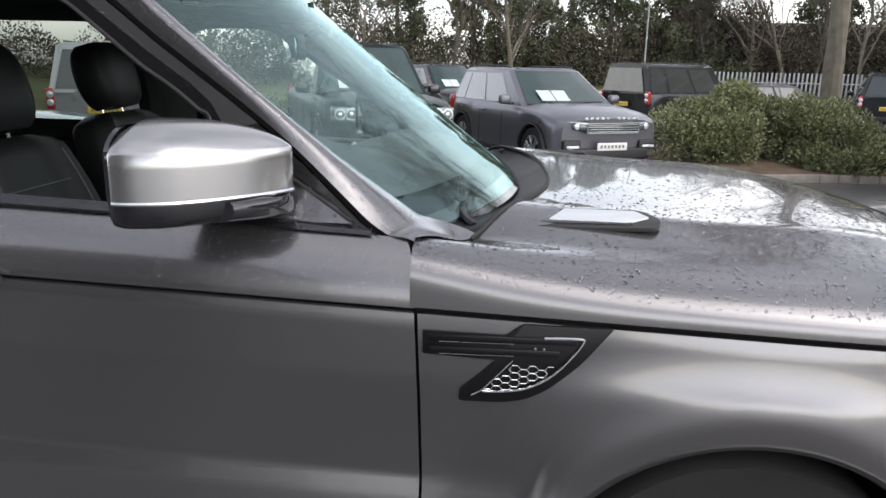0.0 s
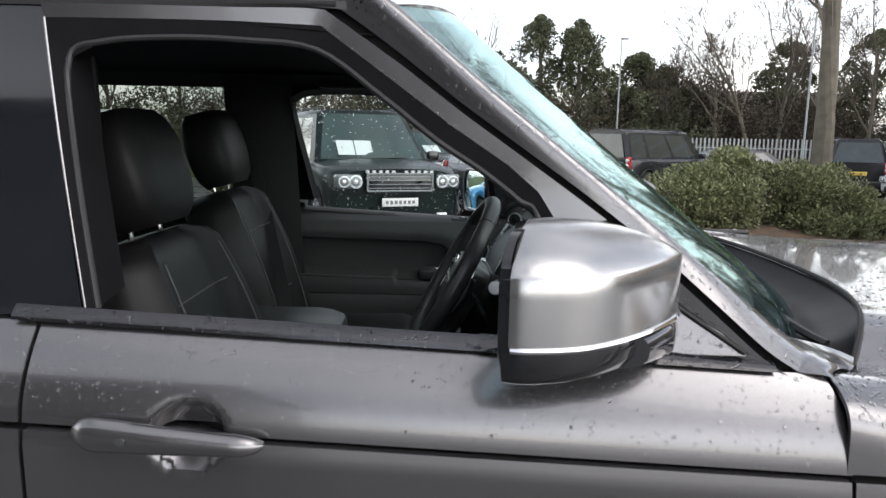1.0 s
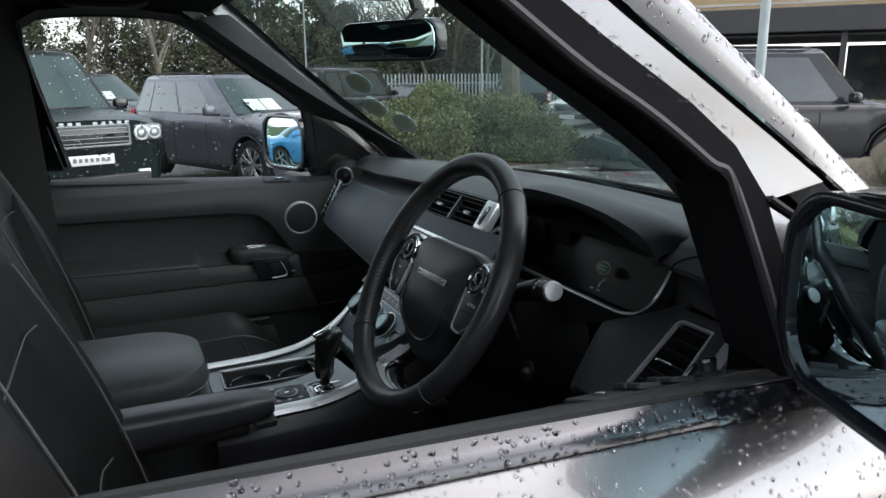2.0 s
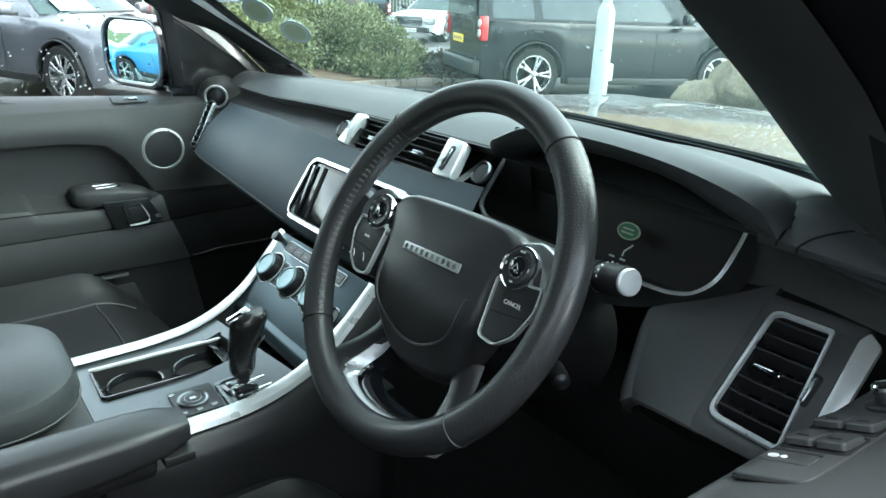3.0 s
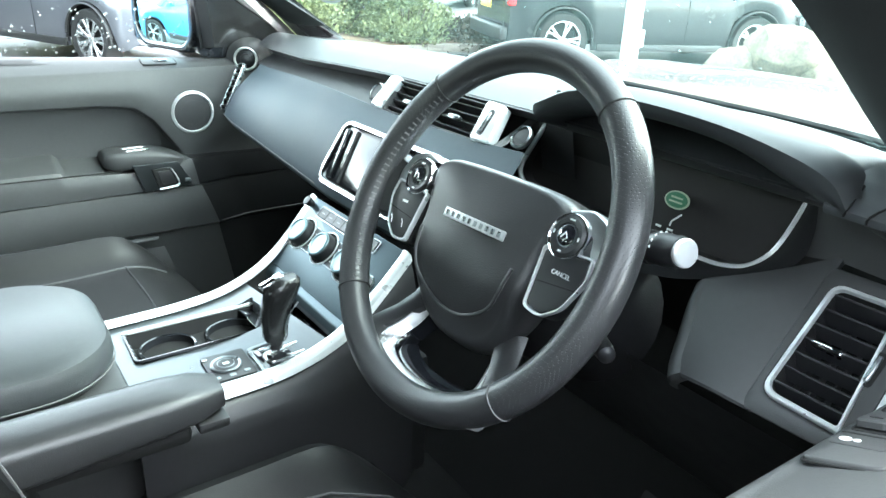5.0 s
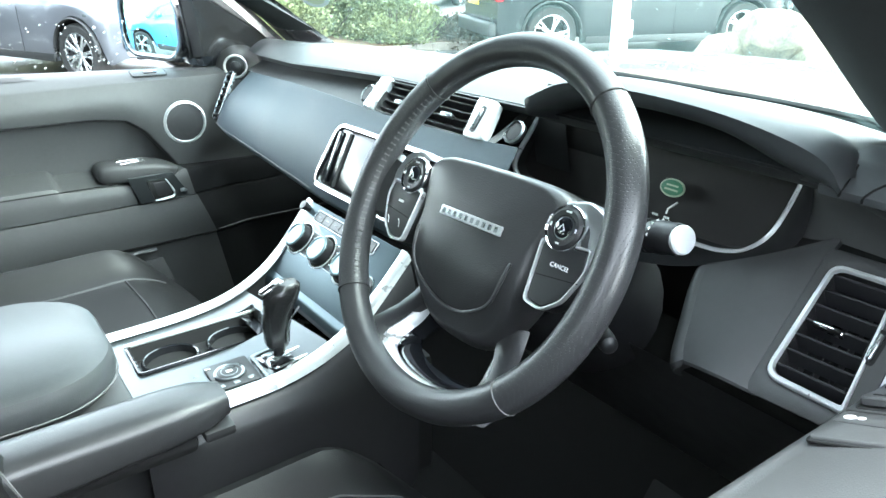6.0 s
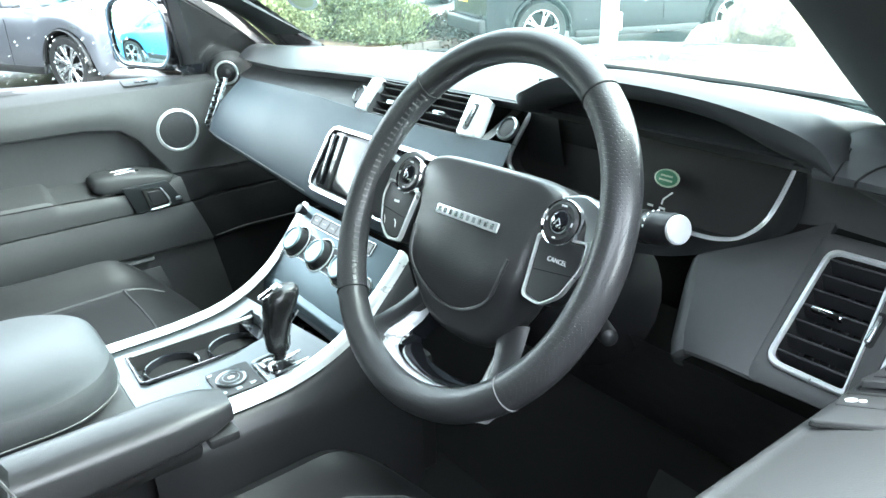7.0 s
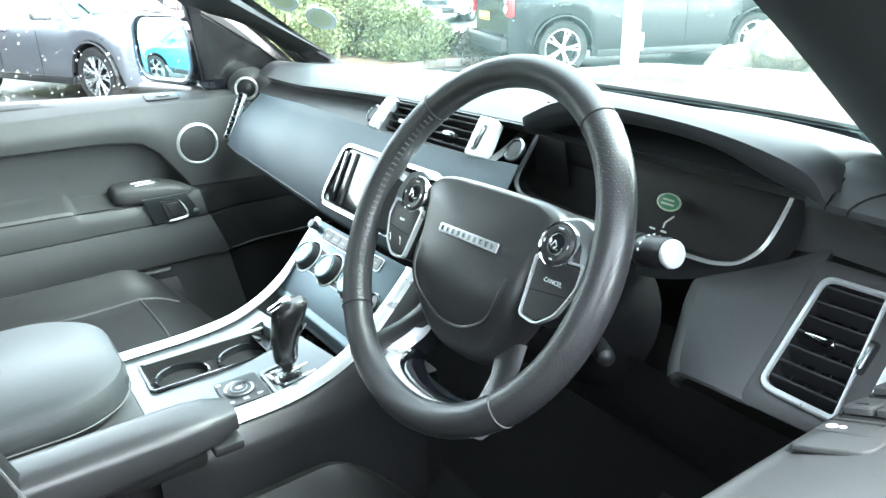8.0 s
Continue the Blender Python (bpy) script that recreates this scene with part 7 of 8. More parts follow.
part("head_lining", surf(lambda u, v: roof_pt(u, lerp(0.01, 0.98, v)) + Vector((0.0, 0, -0.045)), 24, 24), HEADLINER, car, "black head lining")
for yy in (-0.42, 0.36):
    part("sun_visor", rbox((0.20, 0.40, 0.02), (-1.275, yy, 1.668), 0.008, 2, None), HEADLINER, car)
part("roof_console", rbox((0.26, 0.16, 0.03), (-1.30, YC, 1.668), 0.012, 3), BLACK_TRIM, car)
for yy in (YC - 0.05, YC + 0.05):
    part("map_light", rbox((0.05, 0.03, 0.006), (-1.36, yy, 1.651), 0.003, 2), LAMP_CLEAR, car)
gh = part("grab_handle", tube(smooth_path([(-1.42, 0.655, 1.662), (-1.44, 0.640, 1.642), (-1.58, 0.640, 1.642), (-1.60, 0.655, 1.662)], 6), 0.010, 8), BLACK_TRIM, car)
rm_ = Matrix.Translation((-1.065, -0.075, 1.530)) @ Matrix.Rotation(radians(24), 4, "Z") @ Matrix.Rotation(radians(-4), 4, "Y")
mm = rm_ @ Matrix(((0, 0, -1, 0), (-1, 0, 0, 0), (0, 1, 0, 0), (0, 0, 0, 1)))
rv_ = part("rear_view_mirror", prism(rrect(0.245, 0.070, 0.026, 6), 0.026, 0.010, mm @ Matrix.Translation((0, 0, -0.022))), BLACK_GLOSS, car, "frameless black rear-view mirror")
part("mirror_glass", prism(rrect(0.236, 0.062, 0.024, 6), 0.002, 0.0005, mm @ Matrix.Translation((0, 0, 0.0035))), MIRROR, rv_)
part("mirror_stem", tube([rm_ @ Vector((0.02, 0, 0)), (-0.99, -0.045, 1.585), (-1.02, -0.03, 1.655)], 0.014, 10), BLACK_TRIM, rv_)
part("sensor_housing", rbox((0.10, 0.11, 0.05), (-1.065, -0.035, 1.63), 0.02, 3), BLACK_TRIM, rv_)
# pedals and carpet
part("carpet", surf(lambda u, v: Vector((lerp(-0.62, -2.6, u), lerp(-0.80, 0.74, v), 0.40 if u > 0.08 else 0.40 + (0.08 - u) * 6)), 24, 12), CARPET, car)
for px_, w_ in ((-0.655, 0.060), (-0.432, 0.100)):
    pd = part("pedal", rbox((0.012, w_, 0.09), (0, 0, 0), 0.004, 2, Matrix.Translation((-0.70, px_, 0.625)) @ Matrix.Rotation(radians(35), 4, "Y")), RUBBER, car, "rubber foot pedal with steel edge")
    part("pedal_edge", rbox((0.014, w_ * 0.9, 0.007), (-0.003, 0, 0.036), 0.002, 1, Matrix.Translation((-0.70, px_, 0.625)) @ Matrix.Rotation(radians(35), 4, "Y")), CHROME, pd)
# tax and permit discs on the glass
for k, (uu, vv) in enumerate(((0.895, 0.55), (0.93, 0.43), (0.905, 0.345))):
    p = ws_pt(uu, vv)
    dm = Matrix.Translation(p + Vector((-0.006, 0, -0.004))) @ Vector((0, 0, 1)).rotation_difference(Vector((-0.55, -0.45, -0.7)).normalized()).to_matrix().to_4x4()
    dc = part("permit_disc", lathe([(0.036, 0), (0.036, 0.001)], 28, dm), CARD, ws, "round paper disc on the glass")
    part("disc_print", lathe([(0.026, 0.001), (0.026, 0.0016)], 24, dm), PALE_INK, dc)



# ---- parked cars ----
HEADLAMP = mat("smoked_lamp", (0.16, 0.18, 0.185), 0.22, 0.5, 0.2, 20, coat=0.6)
def parked_car(name, label, pos, heading, L, W, H, paint, kind="suv", plate=PLATE_W, belt=0.98, hood=0.98, xws=0.28, xrf=0.08, xrr=-0.44, xtl=-0.49,
               wheel=0.36, clear=0.25, card=False, oh=0.18, front_detail=True, rake=0.10, spokes=5):
    """A parked car: dense lofted body with cut arches, glasshouse, panes, lights, wheels. Lengths along x as fractions of L."""
    h = Vector((heading[0], heading[1], 0)).normalized()
    m = Matrix(((h.x, -h.y, 0, pos[0]), (h.y, h.x, 0, pos[1]), (0, 0, 1, ground_z(*pos)), (0, 0, 0, 1)))
    c = thing(name, m, label, "car", "parked cars")
    hw = W / 2
    fx, rx = L / 2 - oh * L, -L / 2 + oh * L
    ra = wheel * 1.16

    def half(x):
        t = max(0, abs(x) / (L / 2) - 0.72) / 0.28
        return hw * (1 - 0.16 * t ** 2.2)

    def low(x):
        z = clear + 0.10 * max(0, abs(x) / (L / 2) - 0.86) / 0.14
        for ax in (fx, rx):
            d = abs(x - ax)
            if d < ra:
                z = max(z, wheel + math.sqrt(ra * ra - d * d))
        return z

    def shoulder(x):
        f = x / L
        if f > xws:
            s = (f - xws) / (0.5 - xws)
            return lerp(belt - 0.02, hood - 0.02, s) - rake * s ** 2.2
        return belt - 0.02 + 0.03 * (xws - f)

    def crown(x):
        f = x / L
        return 0.075 if f > xws else 0.03
    n = 84
    rings = []
    for i in range(n + 1):
        x = -L / 2 + L * i / n
        zl, zs, w, cr = low(x), shoulder(x), half(x), crown(x)
        prof = [(0.93, 0.0), (0.975, 0.12), (0.99, 0.3), (1.0, 0.55), (1.0, 0.72), (0.985, 0.86), (0.955, 0.96), (0.91, 1.0)]
        side = [(w * a, lerp(zl, zs, b)) for a, b in prof] + [(w * 0.72, zs + cr * 0.6), (w * 0.4, zs + cr * 0.9), (0, zs + cr)]
        bow = 0.10 * max(0, (abs(x) / (L / 2) - 0.9) / 0.1)
        pts = [(x - math.copysign(bow * (y / w) ** 2, x), y, z) for y, z in side] + [(x - math.copysign(bow * (y / w) ** 2, x), -y, z) for y, z in side[-2::-1]]
        rings.append(pts)
    bm = loft(rings, False, False)
    for r in (rings[0], rings[-1]):
        poly(bm, r, [tuple(range(len(r)))])
    body = part("body", bm, paint, c)
    part("underside", rbox((L * 0.92, W * 0.80, 0.30), (0, 0, clear + 0.22), 0.02), VOID, c)
    for ax in (fx, rx):
        for sg in (-1, 1):
            wheel_parts(c, ax, sg * (hw - 0.13), wheel, wheel, sg, spokes, 0.24)
            part("arch_trim", tube([(ax + ra * math.cos(radians(a)), sg * (half(ax) * 0.985 + 0.004), wheel + ra * math.sin(radians(a))) for a in range(-8, 189, 7)], 0.028, 6, flat=0.5), BLACK_TRIM if kind != "saloon" else paint, c)
            part("arch_liner", surf(lambda u, v: Vector((ax + ra * math.cos(math.pi * u), sg * lerp(hw - 0.03, hw - 0.40, v), wheel + ra * math.sin(math.pi * u))), 16, 2), VOID, c)
    # glasshouse
    bx = [xws * L + 0.06, xrf * L, xrr * L, xtl * L]
    tz = H - 0.03
    bw, tw_ = hw * 0.90, hw * (0.70 if kind != "van" else 0.80)

    def side_pt(x, s):
        """Point on the glasshouse flank: s from 0 at the belt to 1 at the roof."""
        return Vector((x, lerp(bw, tw_, s), lerp(shoulder(x) + 0.005, tz - 0.035, s)))
    ring_b = [(bx[0] , y * bw, shoulder(bx[0]) + 0.02) for y in (-0.92, 0.92)] + [(bx[3], y * bw, shoulder(bx[3]) + 0.02) for y in (1, -1)]
    gh_rings = []
    for s in (0, 0.25, 0.5, 0.75, 0.92, 0.985, 1.0):
        xf_, xb_ = lerp(bx[0], bx[1], s), lerp(bx[3], bx[2], s)
        w = lerp(bw, tw_, s) * (1 if s < 0.95 else 0.93 if s < 0.99 else 0.80)
        z = lerp(belt - 0.02, tz, min(1, s / 0.985)) + (0.018 if s > 0.99 else 0)
        gh_rings.append([(xf_ + 0.10 * (1 - s) * 0.5 - (0.02 if s > 0.95 else 0), 0.0, z), (xf_ , -w * 0.5, z), (xf_ - 0.10, -w * 0.92, z), (xf_ - 0.16, -w, z), (lerp(xf_, xb_, 0.5), -w, z), (xb_ + 0.10, -w, z), (xb_ + 0.02, -w * 0.9, z), (xb_, 0, z),
                         (xb_ + 0.02, w * 0.9, z), (xb_ + 0.10, w, z), (lerp(xf_, xb_, 0.5), w, z), (xf_ - 0.16, w, z), (xf_ - 0.10, w * 0.92, z), (xf_, w * 0.5, z)])
    cab = part("cabin", loft(gh_rings), paint if kind != "evoque" else paint, c)
    part("roof_skin", rbox(((bx[1] - bx[2]) * 0.93, tw_ * 1.62, 0.02), ((bx[1] + bx[2]) / 2, 0, tz + 0.012), 0.008, 2), paint, c)
    scr_ = part("windscreen", surf(lambda u, v: Vector((lerp(bx[0], bx[1], lerp(0.05, 0.93, v)) + 0.016 + 0.05 * (1 - (2 * u - 1) ** 2) * (1 - 0.5 * v) - 0.10 * max(0, abs(2 * u - 1) - 0.55) / 0.45, (2 * u - 1) * lerp(bw, tw_, v) * 0.90, lerp(belt - 0.02, tz, lerp(0.05, 0.93, v)) + 0.012)), 16, 8), CAR_SCREEN, c)
    if card:
        for u0, u1 in ((-0.62, -0.33), (-0.31, -0.02)):
            part("price_card", surf(lambda u, v: Vector((lerp(bx[0], bx[1], lerp(0.13, 0.40, v)) + 0.058, lerp(u0, u1, u) * bw, lerp(belt - 0.02, tz, lerp(0.13, 0.40, v)) + 0.016)), 2, 2, 0.002), CARD, scr_, "pale price card")
    for sg in (-1, 1):
        part("wiper", tube([(bx[0] + 0.10 - 0.02 * abs(k - 2), sg * 0.05 + (k - 2) * 0.22, shoulder(bx[0]) + 0.065 + 0.02 * (k / 4)) for k in range(5)], 0.012, 5), BLACK_TRIM, c)
    cuts = [0.10, 0.40, 0.44, 0.74, 0.78, 0.97] if kind in ("suv", "van") else [0.14, 0.46, 0.49, 0.80, 0.82, 0.97]
    for sg in (-1, 1):
        for a, b in zip(cuts[::2], cuts[1::2]):
            if kind == "van" and a > 0.3 and b < 0.75:
                pass
            def pane(u, v):
                s = lerp(0.06, 0.86, v)
                xf_, xb_ = lerp(bx[0], bx[1], s) - 0.16, lerp(bx[3], bx[2], s) + 0.10
                x = lerp(xf_, xb_, lerp(a, b, u))
                return Vector((x, sg * (lerp(bw, tw_, s) + 0.006), lerp(belt - 0.02, tz, s)))
            part("side_window", surf(pane, 5, 5), CAR_GLASS, c)
        for fx_ in (0.055, -0.155, -0.375):
            x = fx_ * L + 0.10
            part("door_seam", rbox((0.008, 0.004, belt - clear - 0.22), (x, sg * (half(x) * 1.0 + 0.0005), (belt + clear) / 2 - 0.02), 0, 1), VOID, body)
            if fx_ < 0.05:
                part("door_handle", rbox((0.16, 0.03, 0.03), (x + 0.18, sg * (half(x) + 0.008), belt - 0.14), 0.01, 2), paint if kind != "suv" else BLACK_TRIM, c)
        mir = part("mirror", rbox((0.12, 0.20, 0.15), (bx[0] - 0.42, sg * (hw + 0.08), belt + 0.08), 0.045, 3), paint if kind == "evoque" else BLACK_GLOSS, c)
        part("mirror_stalk", rbox((0.05, 0.10, 0.04), (bx[0] - 0.40, sg * (hw - 0.02), belt + 0.02), 0.01), BLACK_TRIM, mir)
        if kind == "evoque":
            rings = []
            for i in range(9):
                t = i / 8
                x = L / 2 + 0.004 - 0.50 * t ** 1.7
                y = min(half(x) + 0.006, lerp(0.45, hw, t ** 0.8))
                hz = lerp(0.052, 0.060, t) * (1 - max(0, t - 0.6) ** 2 * 4.5)
                rings.append([(x - 0.03 + 0.034 * math.cos(a), sg * y, hood - 0.215 + 0.045 * t + hz * math.sin(a)) for a in [2 * math.pi * q / 12 for q in range(12)]])
            hl = part("headlight", loft(rings), HEADLAMP, c, "swept clear headlamp")
            for t in (0.22, 0.48):
                x = L / 2 + 0.004 - 0.50 * t ** 1.7
                part("lamp_lens", lathe([(0.046, -0.02), (0.046, 0.012), (0.030, 0.018), (0.004, 0.020)], 16, Matrix.Translation((x, sg * min(half(x), lerp(0.45, hw, t ** 0.8)), hood - 0.212 + 0.045 * t)) @ Matrix.Rotation(radians(90), 4, "Y")), LAMP_CLEAR, hl)
            part("lamp_brow", tube([(L / 2 + 0.012 - 0.50 * (t / 8) ** 1.7, sg * min(half(L / 2 + 0.004 - 0.50 * (t / 8) ** 1.7) + 0.012, lerp(0.45, hw, (t / 8) ** 0.8)), hood - 0.160 + 0.045 * t / 8) for t in range(8)], 0.010, 6), LAMP_CLEAR, hl)
            fs = part("fog_surround", rbox((0.10, 0.30, 0.15), (L / 2 - 0.075, sg * (hw - 0.30), clear + 0.27), 0.03, 2), BLACK_TRIM, c)
            part("day_lamp", rbox((0.06, 0.22, 0.045), (L / 2 - 0.030, sg * (hw - 0.30), clear + 0.245), 0.015, 2), LAMP_CLEAR, fs)
        else:
            hl = part("headlight", rbox((0.26, 0.36, 0.20), (L / 2 - 0.135, sg * (hw - 0.29), hood - 0.22), 0.04, 3), HEADLAMP, c, "dark headlamp with round reflectors")
            for dy, rr in ((0.090, 0.092), (-0.070, 0.080)):
                lm = Matrix.Translation((L / 2 - 0.008, sg * (hw - 0.29) - sg * dy, hood - 0.22)) @ Matrix.Rotation(radians(90), 4, "Y")
                part("lamp_lens", lathe([(rr, -0.02), (rr, 0.010), (rr * 0.82, 0.014), (rr * 0.70, 0.0)], 22, lm, caps=False), LAMP_CLEAR, hl)
                part("reflector", lathe([(rr * 0.74, 0.002), (rr * 0.4, -0.004), (rr * 0.3, 0.010), (0.004, 0.014)], 20, lm), CHROME, hl)
        tl = part("tail_light", rbox((0.12, 0.13, 0.34), (-L / 2 + 0.10, sg * (hw - 0.12), belt - 0.12), 0.03, 3), LAMP_RED, c)
        for k in range(2):
            part("lamp_lens", lathe([(0.055, 0), (0.055, 0.02), (0.02, 0.03)], 18, Matrix.Translation((-L / 2 + 0.045, sg * (hw - 0.12), belt - 0.05 - 0.13 * k)) @ Matrix.Rotation(radians(-90), 4, "Y")), LAMP_CLEAR, tl)
        part("fog_lamp", rbox((0.06, 0.16, 0.06), (L / 2 - 0.075, sg * (hw - 0.36), clear + 0.22), 0.02, 2), LAMP_CLEAR, c)
        part("sill_trim", rbox((L * 0.42, 0.04, 0.10), (0, sg * (hw * 0.965), clear + 0.04), 0.015, 2), BLACK_TRIM, c)
    gh = 0.24 if kind != "evoque" else 0.15
    gr = part("grille", rbox((0.05, W * 0.47, gh), (L / 2 - 0.015, 0, hood - 0.23), 0.02, 2), BLACK_GLOSS, c)
    part("grille_frame", frame_ring(rrect(W * 0.48, gh + 0.02, 0.03), rrect(W * 0.45, gh - 0.03, 0.02), 0.015, axes((L / 2 + 0.004, 0, hood - 0.23), (0, 1, 0), (0, 0, 1))), HEADLAMP, gr)
    for k in range(4):
        part("grille_bar", rbox((0.02, W * 0.45, 0.014), (L / 2 + 0.008, 0, hood - 0.23 + (k - 1.5) * gh * 0.22), 0.005, 2), GALV if kind == "evoque" else HEADLAMP, gr)
    if front_detail:
        for k in range(11):
            if k != 5:
                part("bonnet_badge", rbox((0.012, 0.052, 0.034), (L / 2 - 0.015, lerp(-0.46, 0.46, k / 10), hood - 0.085), 0.003, 1), LAMP_CLEAR, c)
    part("front_valance", rbox((0.10, W * 0.70, 0.16), (L / 2 - 0.05, 0, clear + 0.14), 0.03, 3), BLACK_TRIM, c)
    part("rear_valance", rbox((0.12, W * 0.84, 0.20), (-L / 2 + 0.03, 0, clear + 0.20), 0.04, 3), BLACK_TRIM, c)
    for x, pm in ((L / 2 + 0.012, PLATE_W), (-L / 2 - 0.012, PLATE_Y)):
        pl = part("number_plate", rbox((0.012, 0.52, 0.115), (x, 0, hood - 0.50 if x > 0 else belt - 0.30), 0.004, 2), pm, c)
        for k in range(7):
            part("plate_bar", rbox((0.002, 0.040, 0.045), (x + math.copysign(0.0068, x), lerp(-0.19, 0.19, k / 6), hood - 0.50 if x > 0 else belt - 0.30), 0, 1), INK, pl)
    part("rear_window", surf(lambda u, v: Vector((lerp(bx[3], bx[2], lerp(0.08, 0.88, v)) - 0.012, (2 * u - 1) * lerp(bw, tw_, v) * 0.86, lerp(belt - 0.02, tz, lerp(0.08, 0.88, v)))), 6, 6), CAR_GLASS, c)
    if kind in ("suv", "van", "evoque"):
        for sg in (-1, 1):
            part("roof_bar", tube([(bx[1] - 0.25, sg * tw_ * 0.86, tz + 0.02), (bx[1] - 0.40, sg * tw_ * 0.88, tz + 0.05), (bx[2] + 0.4, sg * tw_ * 0.88, tz + 0.05), (bx[2] + 0.25, sg * tw_ * 0.86, tz + 0.02)], 0.014, 6), BLACK_TRIM, c)
    return c


P_GREEN = mat("dark_green_paint", (0.004, 0.011, 0.011), 0.30, 0.0, 0.1, 3, coat=0.0, spec=0.22)
P_STEEL = mat("steel_grey_paint", (0.165, 0.170, 0.192), 0.32, 0.5, 0.06, 3, coat=0.3, spec=0.3)
P_BLACK = mat("black_paint", (0.022, 0.024, 0.026), 0.25, 0.1, 0.1, 3, coat=0.3, spec=0.3)
P_WHITE = mat("white_paint", (0.74, 0.75, 0.76), 0.3, 0.0, 0.03, 3, coat=1.0)
P_SILVER = mat("silver_paint", (0.46, 0.47, 0.48), 0.3, 0.6, 0.05, 3, coat=1.0)
P_BLUE = mat("blue_paint", (0.05, 0.22, 0.42), 0.3, 0.2, 0.06, 3, coat=1.0)

parked_car("off_road_car", "dark green off-road car with a silver grille, nose on", (-2.71, 10.30), (0.371, -0.929), 4.95, 2.00, 1.95, P_GREEN, "suv", belt=1.16, hood=1.16, card=True, wheel=0.38, xws=0.24, xrf=0.10)
parked_car("crossover_car", "steel grey coupe-style crossover with a price card", (0.46, 10.75), (0.42, -0.907), 4.36, 1.92, 1.63, P_STEEL, "evoque", belt=1.04, hood=1.00, card=True, wheel=0.365, xws=0.22, xrf=0.02, rake=0.14, spokes=7)
parked_car("estate_off_roader", "black square-backed off-road car parked broadside", (7.75, 7.08), (0.93, -0.37), 4.83, 1.96, 1.90, P_BLACK, "suv", belt=1.12, hood=1.08, wheel=0.385, xws=0.24, xrf=0.12, xrr=-0.485, xtl=-0.495)
parked_car("estate_off_roader", "black square-backed off-road car beyond the shrubs", (5.15, 20.2), (0.80, 0.60), 4.83, 1.96, 1.92, P_BLACK, "suv", belt=1.12, hood=1.08, wheel=0.385, xws=0.24, xrf=0.12, xrr=-0.485, xtl=-0.495)
parked_car("saloon_car", "white saloon car parked by the fence", (13.8, 19.6), (-0.86, -0.51), 4.96, 1.88, 1.46, P_WHITE, "saloon", belt=0.92, hood=0.88, wheel=0.34, xws=0.20, xrf=0.03, xrr=-0.26, xtl=-0.44, rake=0.16)
parked_car("small_car", "black hatchback beside the white saloon", (16.0, 18.4), (-0.80, -0.60), 4.1, 1.76, 1.48, P_BLACK, "saloon", belt=0.92, hood=0.88, wheel=0.32, xws=0.22, xrf=0.05, xrr=-0.40, xtl=-0.47)
parked_car("compact_off_roader", "dark compact off-road car seen from behind", (12.3, 22.5), (0.40, 0.92), 4.4, 1.80, 1.84, P_BLACK, "suv", belt=1.08, hood=1.02, wheel=0.36)
parked_car("silver_off_roader", "silver off-road car with a yellow rear plate", (-7.86, 11.86), (-0.40, 0.917), 4.6, 1.86, 1.90, P_SILVER, "suv", belt=1.10, hood=1.05, wheel=0.37, xrr=-0.48, xtl=-0.495)
parked_car("dark_off_roader", "dark grey off-road car in the far row", (-2.0, 21.0), (0.5, -0.85), 4.7, 1.9, 1.80, P_BLACK, "suv", belt=1.08, hood=1.04, wheel=0.37, card=True)
parked_car("silver_estate_car", "silver off-road car outside the showroom", (17.5, 9.2), (0.72, 0.69), 4.8, 1.95, 1.82, P_SILVER, "suv", belt=1.10, hood=1.05, wheel=0.38)
parked_car("blue_car", "bright blue crossover in the row behind", (-5.6, 3.2), (0.80, 0.60), 4.36, 1.92, 1.63, P_BLUE, "evoque", belt=1.04, hood=1.00, wheel=0.365, xws=0.22, xrf=0.02)
parked_car("saloon_car", "black saloon car parked behind the shrubs", (8.6, 21.6), (0.95, 0.30), 4.7, 1.82, 1.42, P_BLACK, "saloon", belt=0.92, hood=0.86, wheel=0.33, xws=0.20, xrf=0.03, xrr=-0.28, xtl=-0.44, rake=0.14)


# ---- ground ----
def ground_sheet(name, x0, x1, y0, y1, dz, material, nx=20, ny=20, wob=0.0, label="", kind="structure"):
    b = surf(lambda u, v: (lambda x, y: Vector((x, y, ground_z(x, y) + dz + wob * noise.noise((x * 1.7, y * 1.7, 0)))))(lerp(x0, x1, u), lerp(y0, y1, v)), nx, ny)
    ob = part(name, b, material)
    return tagged(ob, label, name, "", kind)


ground_sheet("ground", -400, 400, -400, 400, 0.0, ASPHALT, 60, 60, label="wet dark asphalt car park")
for k, (xa, ya, xb, yb) in enumerate(((2.2, 2.6, 4.6, 4.1), (2.0, 5.4, 5.2, 7.3), (-4.6, 6.2, -4.2, 11.0), (3.4, -3.0, 5.8, -1.6))):
    d = Vector((xb - xa, yb - ya, 0))
    mm_ = axes((xa, ya, ground_z(xa, ya) + 0.004), d, (0, 0, 1)) @ Matrix.Rotation(radians(-90), 4, "X")
    b = bmesh.new()
    n_ = Vector((-d.y, d.x, 0)).normalized() * 0.05
    poly(b, [(xa - n_.x, ya - n_.y, ground_z(xa, ya) + 0.004), (xb - n_.x, yb - n_.y, ground_z(xb, yb) + 0.004), (xb + n_.x, yb + n_.y, ground_z(xb, yb) + 0.004), (xa + n_.x, ya + n_.y, ground_z(xa, ya) + 0.004)], [(0, 1, 2, 3)])
    tagged(part("bay_line", b, WHITE_LINE), "worn white parking bay line on asphalt", "bay line", "bay lines", "structure")
